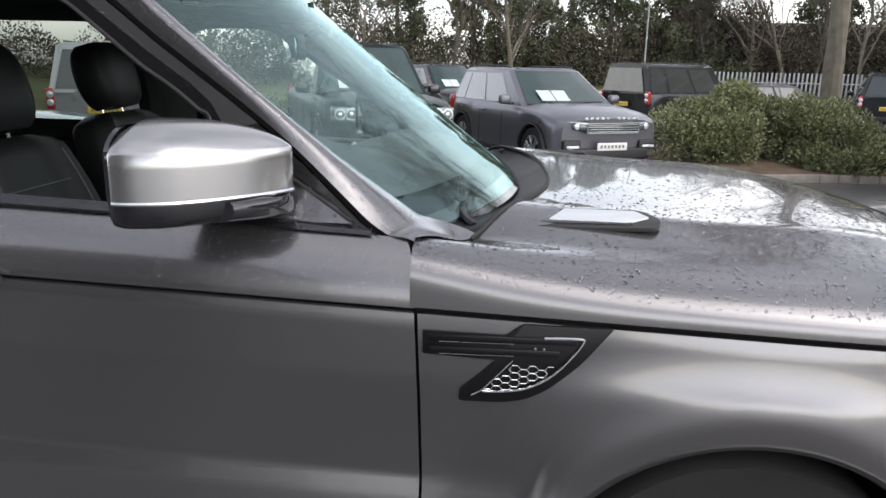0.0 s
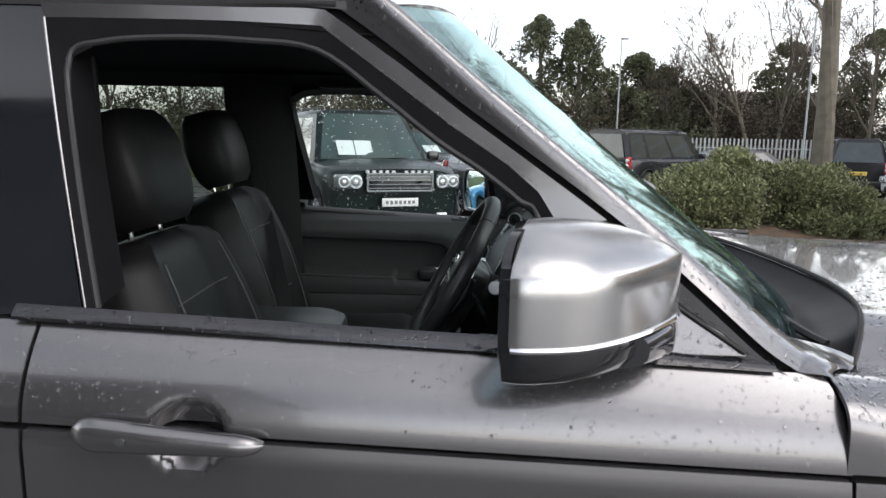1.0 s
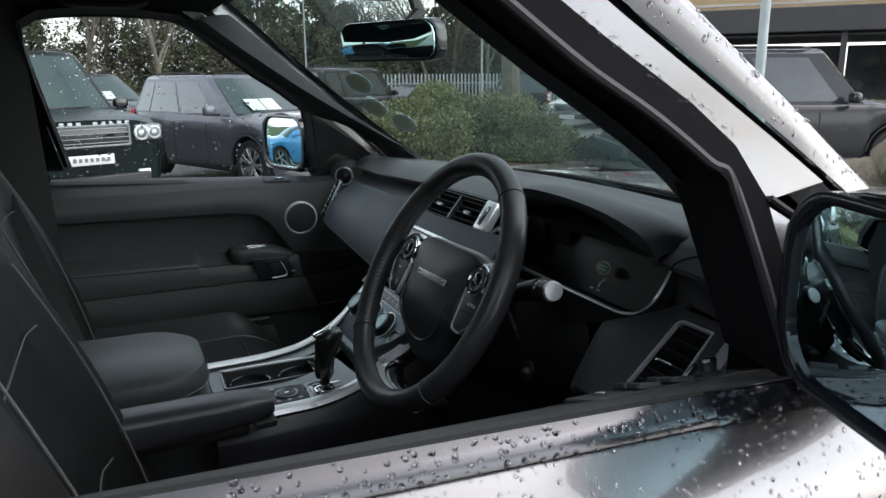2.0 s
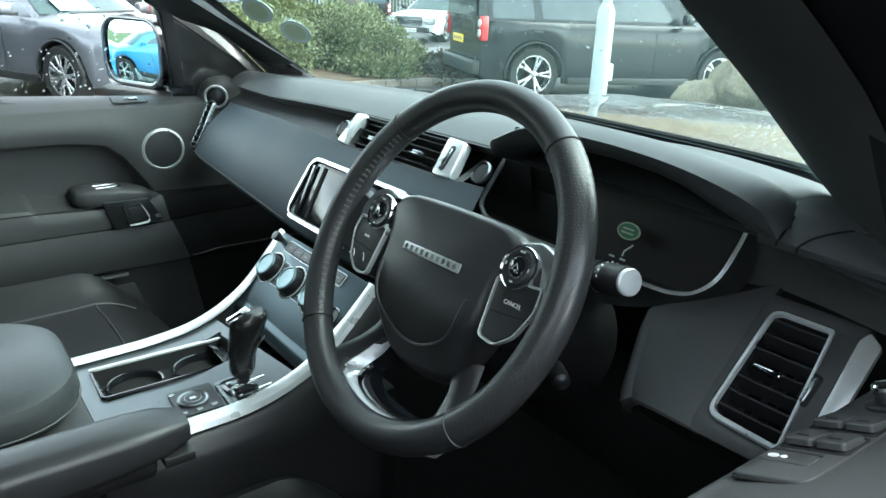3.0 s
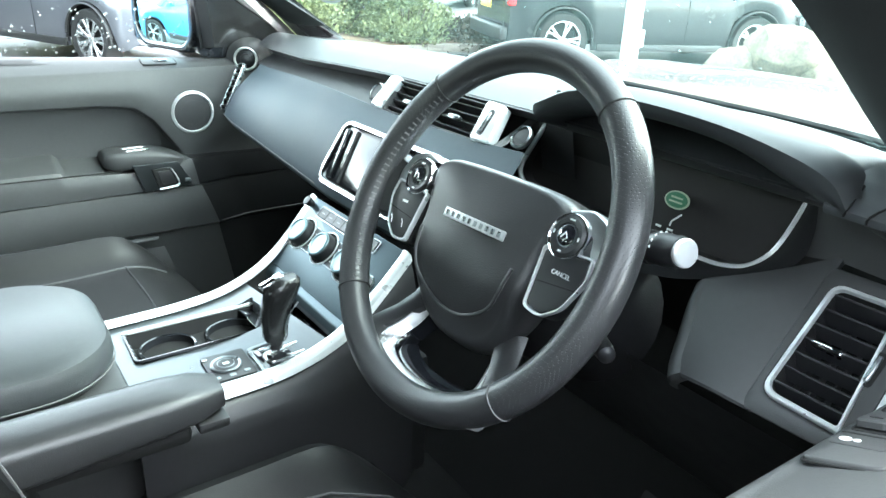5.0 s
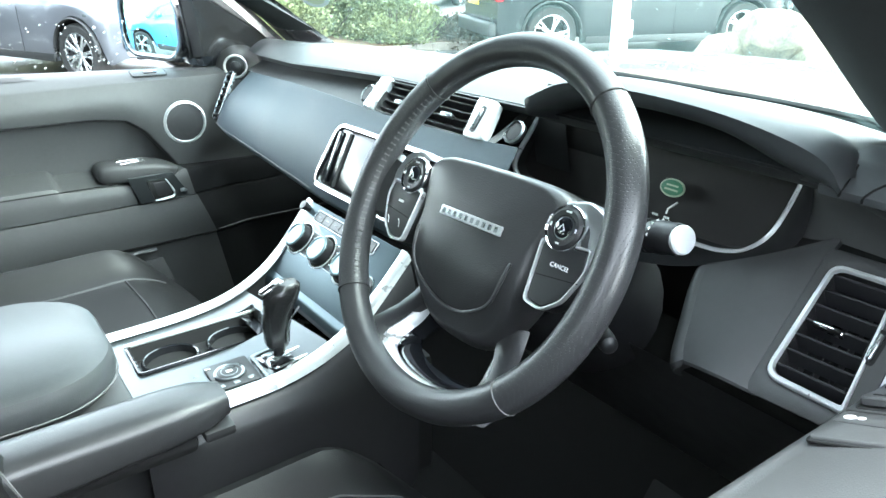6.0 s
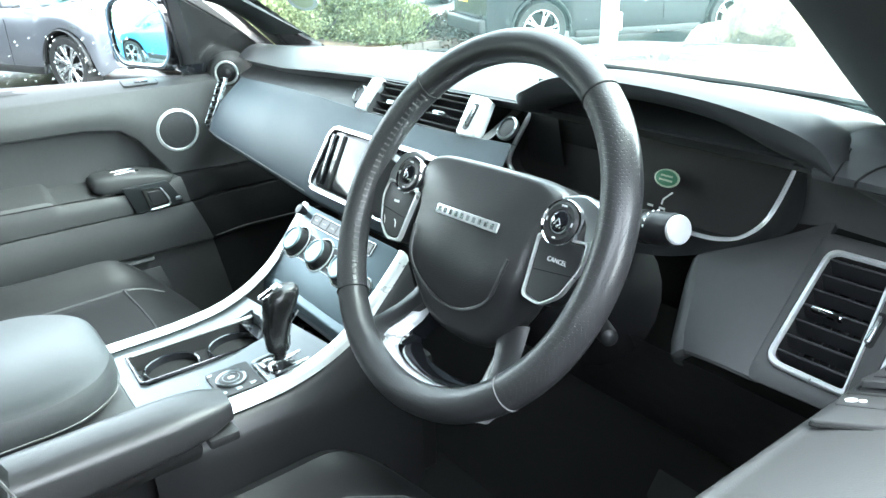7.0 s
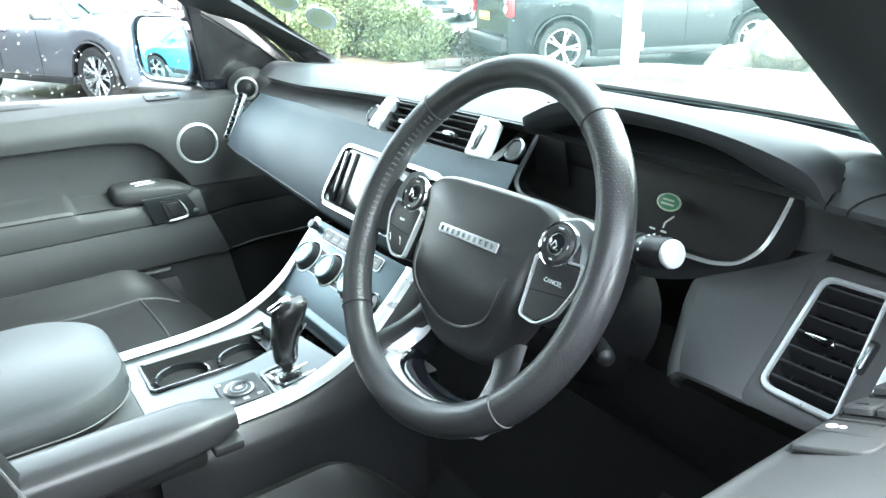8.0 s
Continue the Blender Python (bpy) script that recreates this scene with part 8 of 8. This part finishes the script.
# planting bed with stone kerb
BED = [(1.9, 8.35), (5.3, 9.15), (7.4, 8.0), (8.6, 10.5), (7.2, 13.6), (2.6, 13.2), (1.6, 10.6)]
bed_o = round_poly(BED, 0.8, 5)
tagged(part("planting_bed", loft([[(x, y, ground_z(x, y) + 0.004) for x, y in bed_o], [(x, y, ground_z(x, y) + 0.09) for x, y in bed_o], [(4.8 + (x - 4.8) * 0.94, 10.8 + (y - 10.8) * 0.94, ground_z(x, y) + 0.13) for x, y in bed_o], [(4.8 + (x - 4.8) * 0.5, 10.8 + (y - 10.8) * 0.5, ground_z(x, y) + 0.22) for x, y in bed_o]]), MULCH), "planting bed covered with brown bark mulch", "planting bed", "", "structure")
kpts = [Vector((x, y, 0)) for x, y in bed_o]
kerb = tagged(new("kerb"), "low concrete kerb round the planting bed", "kerb", "", "structure")
acc = []
for a, b in zip(kpts, kpts[1:] + kpts[:1]):
    nseg = max(1, int((b - a).length / 0.7))
    for i in range(nseg):
        acc.append((a.lerp(b, i / nseg), a.lerp(b, (i + 1) / nseg)))
for a, b in acc:
    d = b - a
    if d.length > 0.05:
        part("kerb_stone", rbox((d.length - 0.012, 0.12, 0.14), (0, 0, 0.05), 0.015, 2, Matrix.Translation(((a.x + b.x) / 2, (a.y + b.y) / 2, ground_z((a.x + b.x) / 2, (a.y + b.y) / 2))) @ Matrix.Rotation(math.atan2(d.y, d.x), 4, "Z")), KERB, kerb)
# grass bank at the back
tagged(part("grass_bank", surf(lambda u, v: (lambda x: Vector((x, 24 + 14 * v, ground_z(x, 24 + 14 * v) + 0.02 + 1.6 * v ** 0.8 + 0.25 * noise.noise((x * 0.3, v * 3, 1)))))(lerp(-60, 9, u)), 80, 14), GRASS), "rough grassy bank behind the car park", "grass bank", "", "structure")
tagged(part("grass_bank", surf(lambda u, v: Vector((-13 - 12 * v, lerp(2, 24, u), ground_z(0, lerp(2, 24, u)) + 0.02 + 2.2 * v ** 0.8)), 30, 12), GRASS), "rough grassy bank beside the car park", "grass bank", "", "structure")


# ---- plants ----
def leaf_cloud(centres, n, size, seed, flat=0.6):
    """Many small leaf blades round clump centres (x, y, z, rx, ry, rz)."""
    rnd = random.Random(seed)
    vs, fs = [], []
    for _ in range(n):
        cx, cy, cz, rx, ry, rz = rnd.choice(centres)
        while True:
            p = Vector((rnd.uniform(-1, 1), rnd.uniform(-1, 1), rnd.uniform(-1, 1)))
            if 0.35 < p.length < 1:
                break
        p = p * (p.length ** -0.45)
        if p.length > 1.12:
            p *= 1.1 / p.length
        o = Vector((cx + p.x * rx, cy + p.y * ry, cz + p.z * rz))
        d = (p + Vector((rnd.gauss(0, 0.5), rnd.gauss(0, 0.5), 0.4 + rnd.gauss(0, 0.4)))).normalized()
        s = d.cross(Vector((rnd.gauss(0, 1), rnd.gauss(0, 1), rnd.gauss(0, 1))))
        if s.length < 1e-3:
            continue
        s = s.normalized() * size * rnd.uniform(0.25, 0.4)
        L = size * rnd.uniform(0.7, 1.3)
        k = len(vs)
        vs += [o, o + d * L * 0.45 + s, o + d * L, o + d * L * 0.45 - s]
        fs.append((k, k + 1, k + 2, k + 3))
    me = bpy.data.meshes.new("leaves")
    me.from_pydata([tuple(v) for v in vs], [], fs)
    return me


def mesh_part(name, me, material, parent, label=""):
    me.materials.append(material)
    ob = new(name, me)
    ob.parent = parent
    if label:
        ob["label"] = label
    return ob


def shrub(pos, rx, ry, h, n, leaf, seed, label, size=0.07):
    x, y = pos
    s = thing("shrub", Matrix.Translation((x, y, ground_z(x, y) + 0.08)), label, "shrub", "shrubs in the bed")
    rnd = random.Random(seed)
    cl = []
    for i in range(34):
        a, r = rnd.uniform(0, 2 * math.pi), math.sqrt(rnd.uniform(0, 1)) * 0.86
        top = h * (1 - 0.45 * r * r) * rnd.uniform(0.82, 1.05)
        q = rnd.uniform(0.16, 0.30)
        cl.append((r * rx * math.cos(a), r * ry * math.sin(a), top - q * 1.0, q * rx * 0.55 + 0.12, q * ry * 0.55 + 0.12, q * 1.1))
        cl.append((r * rx * math.cos(a), r * ry * math.sin(a), top * 0.45, q * rx * 0.5 + 0.1, q * ry * 0.5 + 0.1, top * 0.42))
    mesh_part("foliage", leaf_cloud(cl, n, size, seed), leaf, s)
    st_ = bmesh.new()
    for i in range(26):
        a, r = rnd.uniform(0, 2 * math.pi), rnd.uniform(0.2, 0.85)
        tube([(0.3 * r * rx * math.cos(a), 0.3 * r * ry * math.sin(a), -0.05), (0.7 * r * rx * math.cos(a), 0.7 * r * ry * math.sin(a), h * 0.4), (r * rx * math.cos(a), r * ry * math.sin(a), h * 0.8)], [0.02, 0.014, 0.006], 5, st_)
    part("stems", st_, TWIG, s)
    return s


shrub((3.75, 10.35), 1.75, 1.15, 1.38, 42000, LEAF, 3, "dense grey-green evergreen shrub in the planting bed", 0.055)
shrub((4.75, 10.15), 1.15, 0.85, 1.20, 24000, LEAF, 4, "rounded grey-green evergreen shrub in the planting bed", 0.055)
shrub((5.15, 9.6), 0.9, 0.6, 0.72, 12000, LEAF, 5, "low grey-green shrub at the bed's edge", 0.055)
shrub((6.3, 9.2), 0.9, 0.6, 0.45, 8000, LEAF_BROWN, 6, "brown bare winter shrub at the bed's edge", 0.06)
shrub((-4.6, 14.6), 2.4, 0.9, 1.0, 14000, LEAF, 7, "clipped green hedge behind the cars", 0.08)


def branch_tree(pos, height, trunk_r, seed, label, spread=1.0, levels=5, name="bare_tree", lean=0.0, clear=0.0):
    """A leafless tree: tapered trunk, limbs and twigs."""
    x, y = pos
    t = thing(name, Matrix.Translation((x, y, ground_z(x, y) - 0.05)), label, "tree", "bare trees")
    rnd = random.Random(seed)
    wood, twigs = bmesh.new(), bmesh.new()

    def grow(p, d, L, r, lv):
        pts, rad = [p.copy()], [r]
        q, e = p.copy(), d.copy()
        k = 4 if lv > 1 else 3
        mast = clear > 0 and lv == levels
        if mast:
            k = 8
        for i in range(k):
            wv = 0.02 if mast else 0.12
            e = (e + Vector((rnd.gauss(0, wv), rnd.gauss(0, wv), rnd.gauss(0.03, 0.08)))).normalized()
            q = q + e * (L / k)
            pts.append(q.copy())
            rad.append(r * (1 - 0.5 * (i + 1) / k))
        tube(pts, rad, 10 if lv == levels else 5 if lv > 1 else 3, wood if lv >= levels - 1 else twigs)
        if lv == 0:
            return
        n = 24 if mast else rnd.randint(3, 5) if lv < levels else rnd.randint(6, 8)
        for _ in range(n):
            s = rnd.uniform(clear if mast else 0.35, 1.0)
            i = min(k - 1, int(s * k))
            o = pts[i].lerp(pts[i + 1], s * k - i)
            side = Vector((rnd.gauss(0, 1), rnd.gauss(0, 1), rnd.gauss(0.2, 0.5)))
            if lv >= levels - 1:
                side.z = abs(side.z)
            side = side.normalized()
            grow(o, (e * (0.45 if mast else 0.9) + side * 0.8 * spread).normalized(), L * (rnd.uniform(0.26, 0.46) if mast else rnd.uniform(0.42, 0.62)), max(0.006, rad[i] * (0.30 if mast else 0.55)), lv - 1)
    grow(Vector((0, 0, 0)), Vector((lean, 0, 1)).normalized(), height * 0.55, trunk_r, levels)
    part("trunk", wood, BARK, t)
    part("twig_crown", twigs, TWIG, t)
    return t


def conifer(pos, height, width, seed, label="tall dark evergreen conifer in the far row"):
    x, y = pos
    t = thing("conifer", Matrix.Translation((x, y, ground_z(x, y) - 0.05)), label, "tree", "conifers")
    rnd = random.Random(seed)
    part("trunk", tube([(0, 0, 0), (0.1, 0, height * 0.5), (0, 0, height * 0.96)], [0.22, 0.14, 0.03], 7), BARK, t)
    cl = []
    for i in range(120):
        s = rnd.random() ** 1.1 * 0.96 + 0.04
        r = width * (1 - s) ** 0.62 * rnd.uniform(0.3, 1.15) * (0.95 + 0.10 * math.sin(s * 13 + seed * 1.7))
        a = rnd.uniform(0, 2 * math.pi)
        q = rnd.uniform(0.25, 0.55) * (1.2 - 0.6 * s)
        cl.append((r * math.cos(a), r * math.sin(a), height * s * 0.95, q * 1.2, q * 1.2, q * 1.3))
    mesh_part("crown", leaf_cloud(cl, 22000, 0.135, seed), NEEDLE, t)
    return t


branch_tree((5.35, 10.75), 14.0, 0.185, 11, "mature bare tree with a thick trunk in the planting bed", 1.15, 5, clear=0.42)
rnd_ = random.Random(5)
for k, (x, y, h, w) in enumerate(((-14, 33, 9.0, 2.6), (-9, 36, 8.0, 2.4), (-1.5, 36, 6.4, 2.2), (1.2, 35, 6.6, 2.3), (3.4, 36, 7.2, 2.0), (5.2, 35, 6.8, 2.2), (8.0, 34, 5.8, 2.8), (9.6, 35, 5.2, 2.4), (13.6, 37, 3.4, 2.4), (16.6, 37, 7.4, 2.4), (20.5, 36, 7.0, 2.5), (-5.5, 37, 6.8, 2.4), (24, 33, 9.5, 2.8), (27, 33, 9.0, 2.8))):
    conifer((x, y), h * rnd_.uniform(0.9, 1.15), w * rnd_.uniform(1.3, 1.8), 40 + k)
for k, (x, y, h) in enumerate(((-18, 34, 9), (-6.5, 33, 9), (-2.5, 33, 8.5), (0.5, 31, 9), (22.5, 30, 10), (26, 27, 9), (7.0, 37, 8))):
    branch_tree((x, y), h, 0.13, 70 + k, "bare winter tree in the far row", 0.9, 4)
for k, (x, y, h) in enumerate(((9.6, 33, 6.6), (11.2, 32, 8.6), (12.6, 31, 10.0), (13.8, 32, 11.0), (15.0, 30, 10.5), (17.5, 31, 11.0))):
    branch_tree((x, y), h, 0.10, 90 + k, "twiggy bare winter tree behind the fence", 0.8, 5)
# scrubby undergrowth below the far trees
ug = []
for k in range(150):
    x = rnd_.uniform(-40, 34)
    y = rnd_.uniform(31, 36)
    ug.append((x, y, ground_z(x, y) + rnd_.uniform(1.2, 2.6), 1.6, 0.8, rnd_.uniform(0.8, 1.8)))
for k in range(90):
    x = rnd_.uniform(7.2, 19)
    y = rnd_.uniform(33, 37)
    top = 4.6 if x < 12.5 else 3.4
    ug.append((x, y, ground_z(x, y) + rnd_.uniform(1.6, top), 1.1, 0.8, rnd_.uniform(0.6, 1.3)))
tagged(mesh_part("undergrowth", leaf_cloud(ug, 100000, 0.13, 9), LEAF_BROWN, None), "brown scrubby undergrowth below the trees", "undergrowth", "", "stuff")

# palisade fence
fence = thing("palisade_fence", Matrix.Identity(4), "grey steel palisade fence along the car park", "fence")
x = 6.0
while x < 24:
    y = 27.5 - 0.10 * (x - 6)
    part("pale", rbox((0.07, 0.02, 1.75), (x, y, ground_z(x, y) + 0.95), 0.006, 1), GALV, fence)
    x += 0.16
for z in (0.45, 1.45):
    part("fence_rail", tube([(6, 27.53, ground_z(6, 27.5) + z), (24, 25.73, ground_z(24, 25.7) + z)], 0.025, 6), GALV, fence)

# lamp posts
lp = thing("lamp_post", Matrix.Translation((5.27, 4.93, ground_z(5.27, 4.93))), "pale grey-green steel lamp post by the rocks", "lamp post")
part("lower_post", lathe([(0.105, 0), (0.102, 1.28), (0.090, 1.34), (0.058, 1.40)], 20), POLE_GREEN, lp)
part("upper_post", lathe([(0.055, 1.38), (0.050, 3.4), (0.042, 6.2)], 16), POLE_GREEN, lp)
part("band", lathe([(0.056, 2.62), (0.056, 2.95)], 16), mat("teal_band", (0.02, 0.36, 0.28), 0.5, 0, 0.1, 20), lp, "teal band on the post")
part("socket_box", rbox((0.10, 0.09, 0.20), (0.10, -0.03, 0.62), 0.015, 2), CARD, lp, "white socket box")
part("lamp_head", rbox((0.50, 0.20, 0.10), (0.22, 0, 6.2), 0.03, 3), GALV, lp)
for px_, py_ in ((9.47, 20.0), (5.24, 26.0)):
    l2 = thing("lamp_post", Matrix.Translation((px_, py_, ground_z(px_, py_))), "slim pale steel lamp post in the car park", "lamp post")
    part("post", lathe([(0.034, 0), (0.030, 3.0), (0.022, 5.4)], 12), GALV, l2)
    part("lamp_head", rbox((0.30, 0.14, 0.07), (0.12, 0, 5.4), 0.02, 2), GALV, l2)


# rocks
def rock(pos, size, seed, rot, label):
    x, y, z = pos
    t = bmesh.new()
    bmesh.ops.create_icosphere(t, subdivisions=5, radius=1.0)
    off = Vector((seed * 7.3, seed * 3.1, seed))
    rnd = random.Random(seed)
    planes = [(Vector((rnd.gauss(0, 1), rnd.gauss(0, 1), rnd.gauss(0, 0.8))).normalized(), rnd.uniform(0.62, 0.9)) for _ in range(12)]
    for v in t.verts:
        p = v.co.copy()
        for nn, dd_ in planes:
            e = p.dot(nn) - dd_
            if e > 0:
                p -= nn * e * 0.88
        p *= 1 + 0.05 * noise.noise(p * 2.2 + off) + 0.025 * noise.noise(p * 6 + off) + 0.012 * noise.noise(p * 17 + off)
        v.co = Vector((p.x * size[0], p.y * size[1], p.z * size[2]))
    bmesh.ops.transform(t, matrix=Matrix.Translation((x, y, z)) @ Matrix.Rotation(rot, 4, "Z"), verts=t.verts)
    return tagged(part("boulder", t, STONE, None, "", 25), label, "boulder", "boulders by the lamp post")


rock((5.14, 3.45, 0.26), (0.40, 0.38, 0.40), 1, 0.3, "large lichened sandstone boulder on the asphalt")
rock((5.51, 2.82, 0.26), (0.38, 0.36, 0.42), 2, 1.1, "grey sandstone boulder on the asphalt")
rock((5.35, 3.10, 0.60), (0.42, 0.38, 0.30), 3, 2.0, "yellowish sandstone boulder lying on two others")

# ---- showroom and far buildings ----
bm0 = Matrix(((0.72, -0.69, 0, 16.5), (0.69 * -1 * -1, 0.72, 0, 17.5), (0, 0, 1, -0.30), (0, 0, 0, 1)))
bm0 = Matrix.Translation((16.0, 19.5, -0.30)) @ Matrix.Rotation(radians(-52), 4, "Z")
show = thing("showroom", bm0, "buff brick showroom with dark canopy and large windows", "building")
part("upper_wall", rbox((34, 0.4, 5.0), (17, 6.0, 6.2), 0.02, 1), BRICK, show)
part("side_wall", rbox((0.4, 9.0, 5.0), (0.0, 10.5, 6.2), 0.02, 1), BRICK, show)
for k in range(6):
    part("brick_band", rbox((34, 0.03, 0.10), (17, 5.79, 4.4 + 0.8 * k), 0.005, 1), RENDER_WALL, show)
part("canopy", rbox((36, 7.0, 0.75), (17.0, 2.5, 3.35), 0.03, 1), FASCIA_DARK, show)
part("soffit_shadow", rbox((35, 6.4, 0.10), (17.0, 2.6, 2.90), 0.02, 1), FASCIA_DARK, show)
for k in range(12):
    part("window", rbox((2.6, 0.06, 2.6), (1.6 + 2.85 * k, 5.7, 1.45), 0.01, 1), SHOP_GLASS, show)
    part("mullion", rbox((0.14, 0.16, 2.75), (0.15 + 2.85 * k, 5.66, 1.45), 0.02, 1), FASCIA_DARK, show)
for k in range(7):
    part("canopy_post", rbox((0.18, 0.18, 3.0), (0.4 + 5.4 * k, -0.6, 1.5), 0.02, 1), FASCIA_DARK, show)
part("base_wall", rbox((34, 0.3, 0.25), (17, 5.75, 0.12), 0.02, 1), FASCIA_DARK, show)
part("back_volume", rbox((33.6, 8.5, 4.8), (17, 10.4, 6.2), 0.02, 1), BRICK, show)
part("roof_slab", rbox((34.4, 9.6, 0.3), (17, 10.2, 8.8), 0.02, 1), FASCIA_DARK, show)

hs = thing("far_house", Matrix.Translation((15.0, 44, -0.6)), "low pale house with a tiled roof beyond the trees", "house")
part("wall", rbox((14, 6, 3.0), (0, 0, 1.5), 0.02, 1), RENDER_WALL, hs)
part("roof", loft([[(-7.4, -3.5, 3.0), (7.4, -3.5, 3.0), (7.4, 3.5, 3.0), (-7.4, 3.5, 3.0)], [(-7.2, -0.1, 5.0), (7.2, -0.1, 5.0), (7.2, 0.1, 5.0), (-7.2, 0.1, 5.0)]]), ROOF_TILE, hs)
for k in range(5):
    part("window", rbox((1.1, 0.08, 1.1), (-5.4 + 2.7 * k, -3.02, 1.7), 0.01, 1), SHOP_GLASS, hs)
# plain building behind the walk, mirrored in the paintwork
bh = thing("workshop", Matrix.Translation((-17.0, -13, 0.1)), "plain dark workshop building with a pitched roof", "building")
part("wall", rbox((26, 8, 6.6), (0, 0, 3.3), 0.03, 1), FASCIA_DARK, bh)
part("roof", loft([[(-13.4, -4.5, 6.6), (13.4, -4.5, 6.6), (13.4, 4.5, 6.6), (-13.4, 4.5, 6.6)], [(-10, -0.1, 9.0), (10, -0.1, 9.0), (10, 0.1, 9.0), (-10, 0.1, 9.0)]]), ROOF_TILE, bh)
for k in range(7):
    part("window", rbox((1.6, 0.08, 1.2), (-10.2 + 3.4 * k, 4.02, 2.0), 0.01, 1), SHOP_GLASS, bh)


# ---- rain ----
def beads(name, pts, parent, r0, r1, seed, flat=0.5, material=None):
    """Rain beads: flattened drops on (place, normal) pairs, one mesh."""
    rnd = random.Random(seed)
    vs, fs = [], []
    for p, n_ in pts:
        r = rnd.uniform(r0, r1) * (1.6 if rnd.random() < 0.07 else 1)
        n_ = n_.normalized()
        s = n_.cross(Vector((0.3, 0.2, 0.9))).normalized()
        w = n_.cross(s)
        k = len(vs)
        for zz, rr in ((0.0, 1.0), (0.55, 0.78)):
            for q in range(7):
                a = 2 * math.pi * q / 7
                vs.append(p + s * (r * rr * math.cos(a)) + w * (r * rr * 1.15 * math.sin(a)) + n_ * (r * flat * zz))
        vs.append(p + n_ * r * flat)
        for q in range(7):
            q2 = (q + 1) % 7
            fs.append((k + q, k + q2, k + 7 + q2, k + 7 + q))
            fs.append((k + 7 + q, k + 7 + q2, k + 14))
    me = bpy.data.meshes.new(name)
    me.from_pydata([tuple(v) for v in vs], [], fs)
    me.polygons.foreach_set("use_smooth", [True] * len(me.polygons))
    ob = mesh_part(name, me, material or DROP, parent)
    ob["kind"] = "stuff"
    return ob


rr_ = random.Random(21)


def on_side(n, x0, x1, d0, d1):
    out = []
    for _ in range(n):
        x, d = rr_.uniform(x0, x1), lerp(d0, d1, rr_.random() ** 0.8)
        z = feat_z(x) + d
        y = side_y(x, z)
        e = (side_y(x, z + 0.004) - y) / 0.004
        out.append((Vector((x, y - 0.0003, z)), Vector((0, -1, e))))
    return out


def on_surf(n, f, u0, u1, v0, v1, sign=1):
    out = []
    for _ in range(n):
        u, v = rr_.uniform(u0, u1), rr_.uniform(v0, v1)
        p = f(u, v)
        nn = (f(u + 0.002, v) - p).cross(f(u, v + 0.002) - p).normalized() * sign
        out.append((p + nn * 0.0004, nn))
    return out


beads("rain_film", on_side(900, -1.74, -0.62, 0.01, 0.118), car, 0.0007, 0.0019, 1)
beads("rain_film", [(Vector((x, lerp(-0.933, -0.916, v) - 0.004 * math.sin(v * math.pi) - 0.0002, belt_z(x) + lerp(0.002, 0.021, v))), Vector((0, -0.8, 0.6))) for x, v in [(rr_.uniform(-1.74, -0.72), rr_.random()) for _ in range(420)]], car, 0.0010, 0.0024, 2)
k = len(shut_path) - 1


def pil_near(u, v):
    i = u * k
    a = shut_path[min(k, int(i))].lerp(shut_path[min(k, int(i) + 1)], i - int(i))
    b = shut_path[min(k, int(i) + 1)] - shut_path[max(0, int(i) - 1)]
    L = math.hypot(b.z, b.x)
    nx, nz = b.z / L, -b.x / L
    o = Vector((a.x + nx * 0.010, glass_y(a.z, a.x) - 0.002, a.z + nz * 0.010))
    e = ws_pt(0, max(0.0, min(1.0, (a.z + 0.02 - 1.155) / 0.52)))
    e = Vector((e.x + 0.012, e.y - 0.004, e.z + 0.004))
    return o.lerp(e, v) + Vector((nx * 0.016, -0.014, nz * 0.012)) * math.sin(v * math.pi)


def outward(pts, d):
    return [(p, n_ if n_.dot(Vector(d)) > 0 else -n_) for p, n_ in pts]


beads("rain_film", outward(on_surf(520, pil_near, 0.0, 0.97, 0.05, 0.8), (0.3, -1, 0.4)), car, 0.0010, 0.0025, 3)
beads("rain_film", outward(on_surf(5600, bonnet_pt, 0.0, 0.75, 0.06, 0.94), (0, 0, 1)), car, 0.0010, 0.0032, 4, 0.38)
beads("rain_film", outward(on_surf(420, ws_pt, 0.02, 0.98, 0.0, 0.95), (0.7, 0, 0.7)), car, 0.0008, 0.0020, 5)
beads("rain_film", [(MIRR @ Vector((lerp(-1.70, lerp(-0.97, -1.38, v), u), glass_y(lerp(1.20, 1.62, v), lerp(-1.70, lerp(-0.97, -1.38, v), u)) + 0.0105, lerp(1.20, 1.62, v))), Vector((0, 1, 0.2))) for u, v in [(rr_.random(), rr_.random() ** 1.5) for _ in range(420)]], car, 0.0010, 0.0030, 6)
beads("rain_film", outward(on_surf(420, lambda u, v: (lambda a: Vector((a.x - 0.004 - 0.020 * v, glass_y(a.z - 0.014 * v, a.x) - 0.0032, a.z - 0.004 - 0.016 * v)))(along(shut_path, u)), 0.02, 0.97, 0.1, 1.0), (0.0, -1, 0.2)), car, 0.0008, 0.0019, 8)
beads("rain_film", [(Vector((x, glass_y(z, x) - 0.0014, z)), Vector((0, -1, 0.3))) for x, z in [(lerp(OPEN_OUT[1][0] + 0.012, -0.74, a), lerp(1.205, lerp(OPEN_OUT[1][1], 1.20, a) - 0.012, b)) for a, b in [(rr_.random() ** 1.4, rr_.random()) for _ in range(160)]]], car, 0.0008, 0.0020, 9)
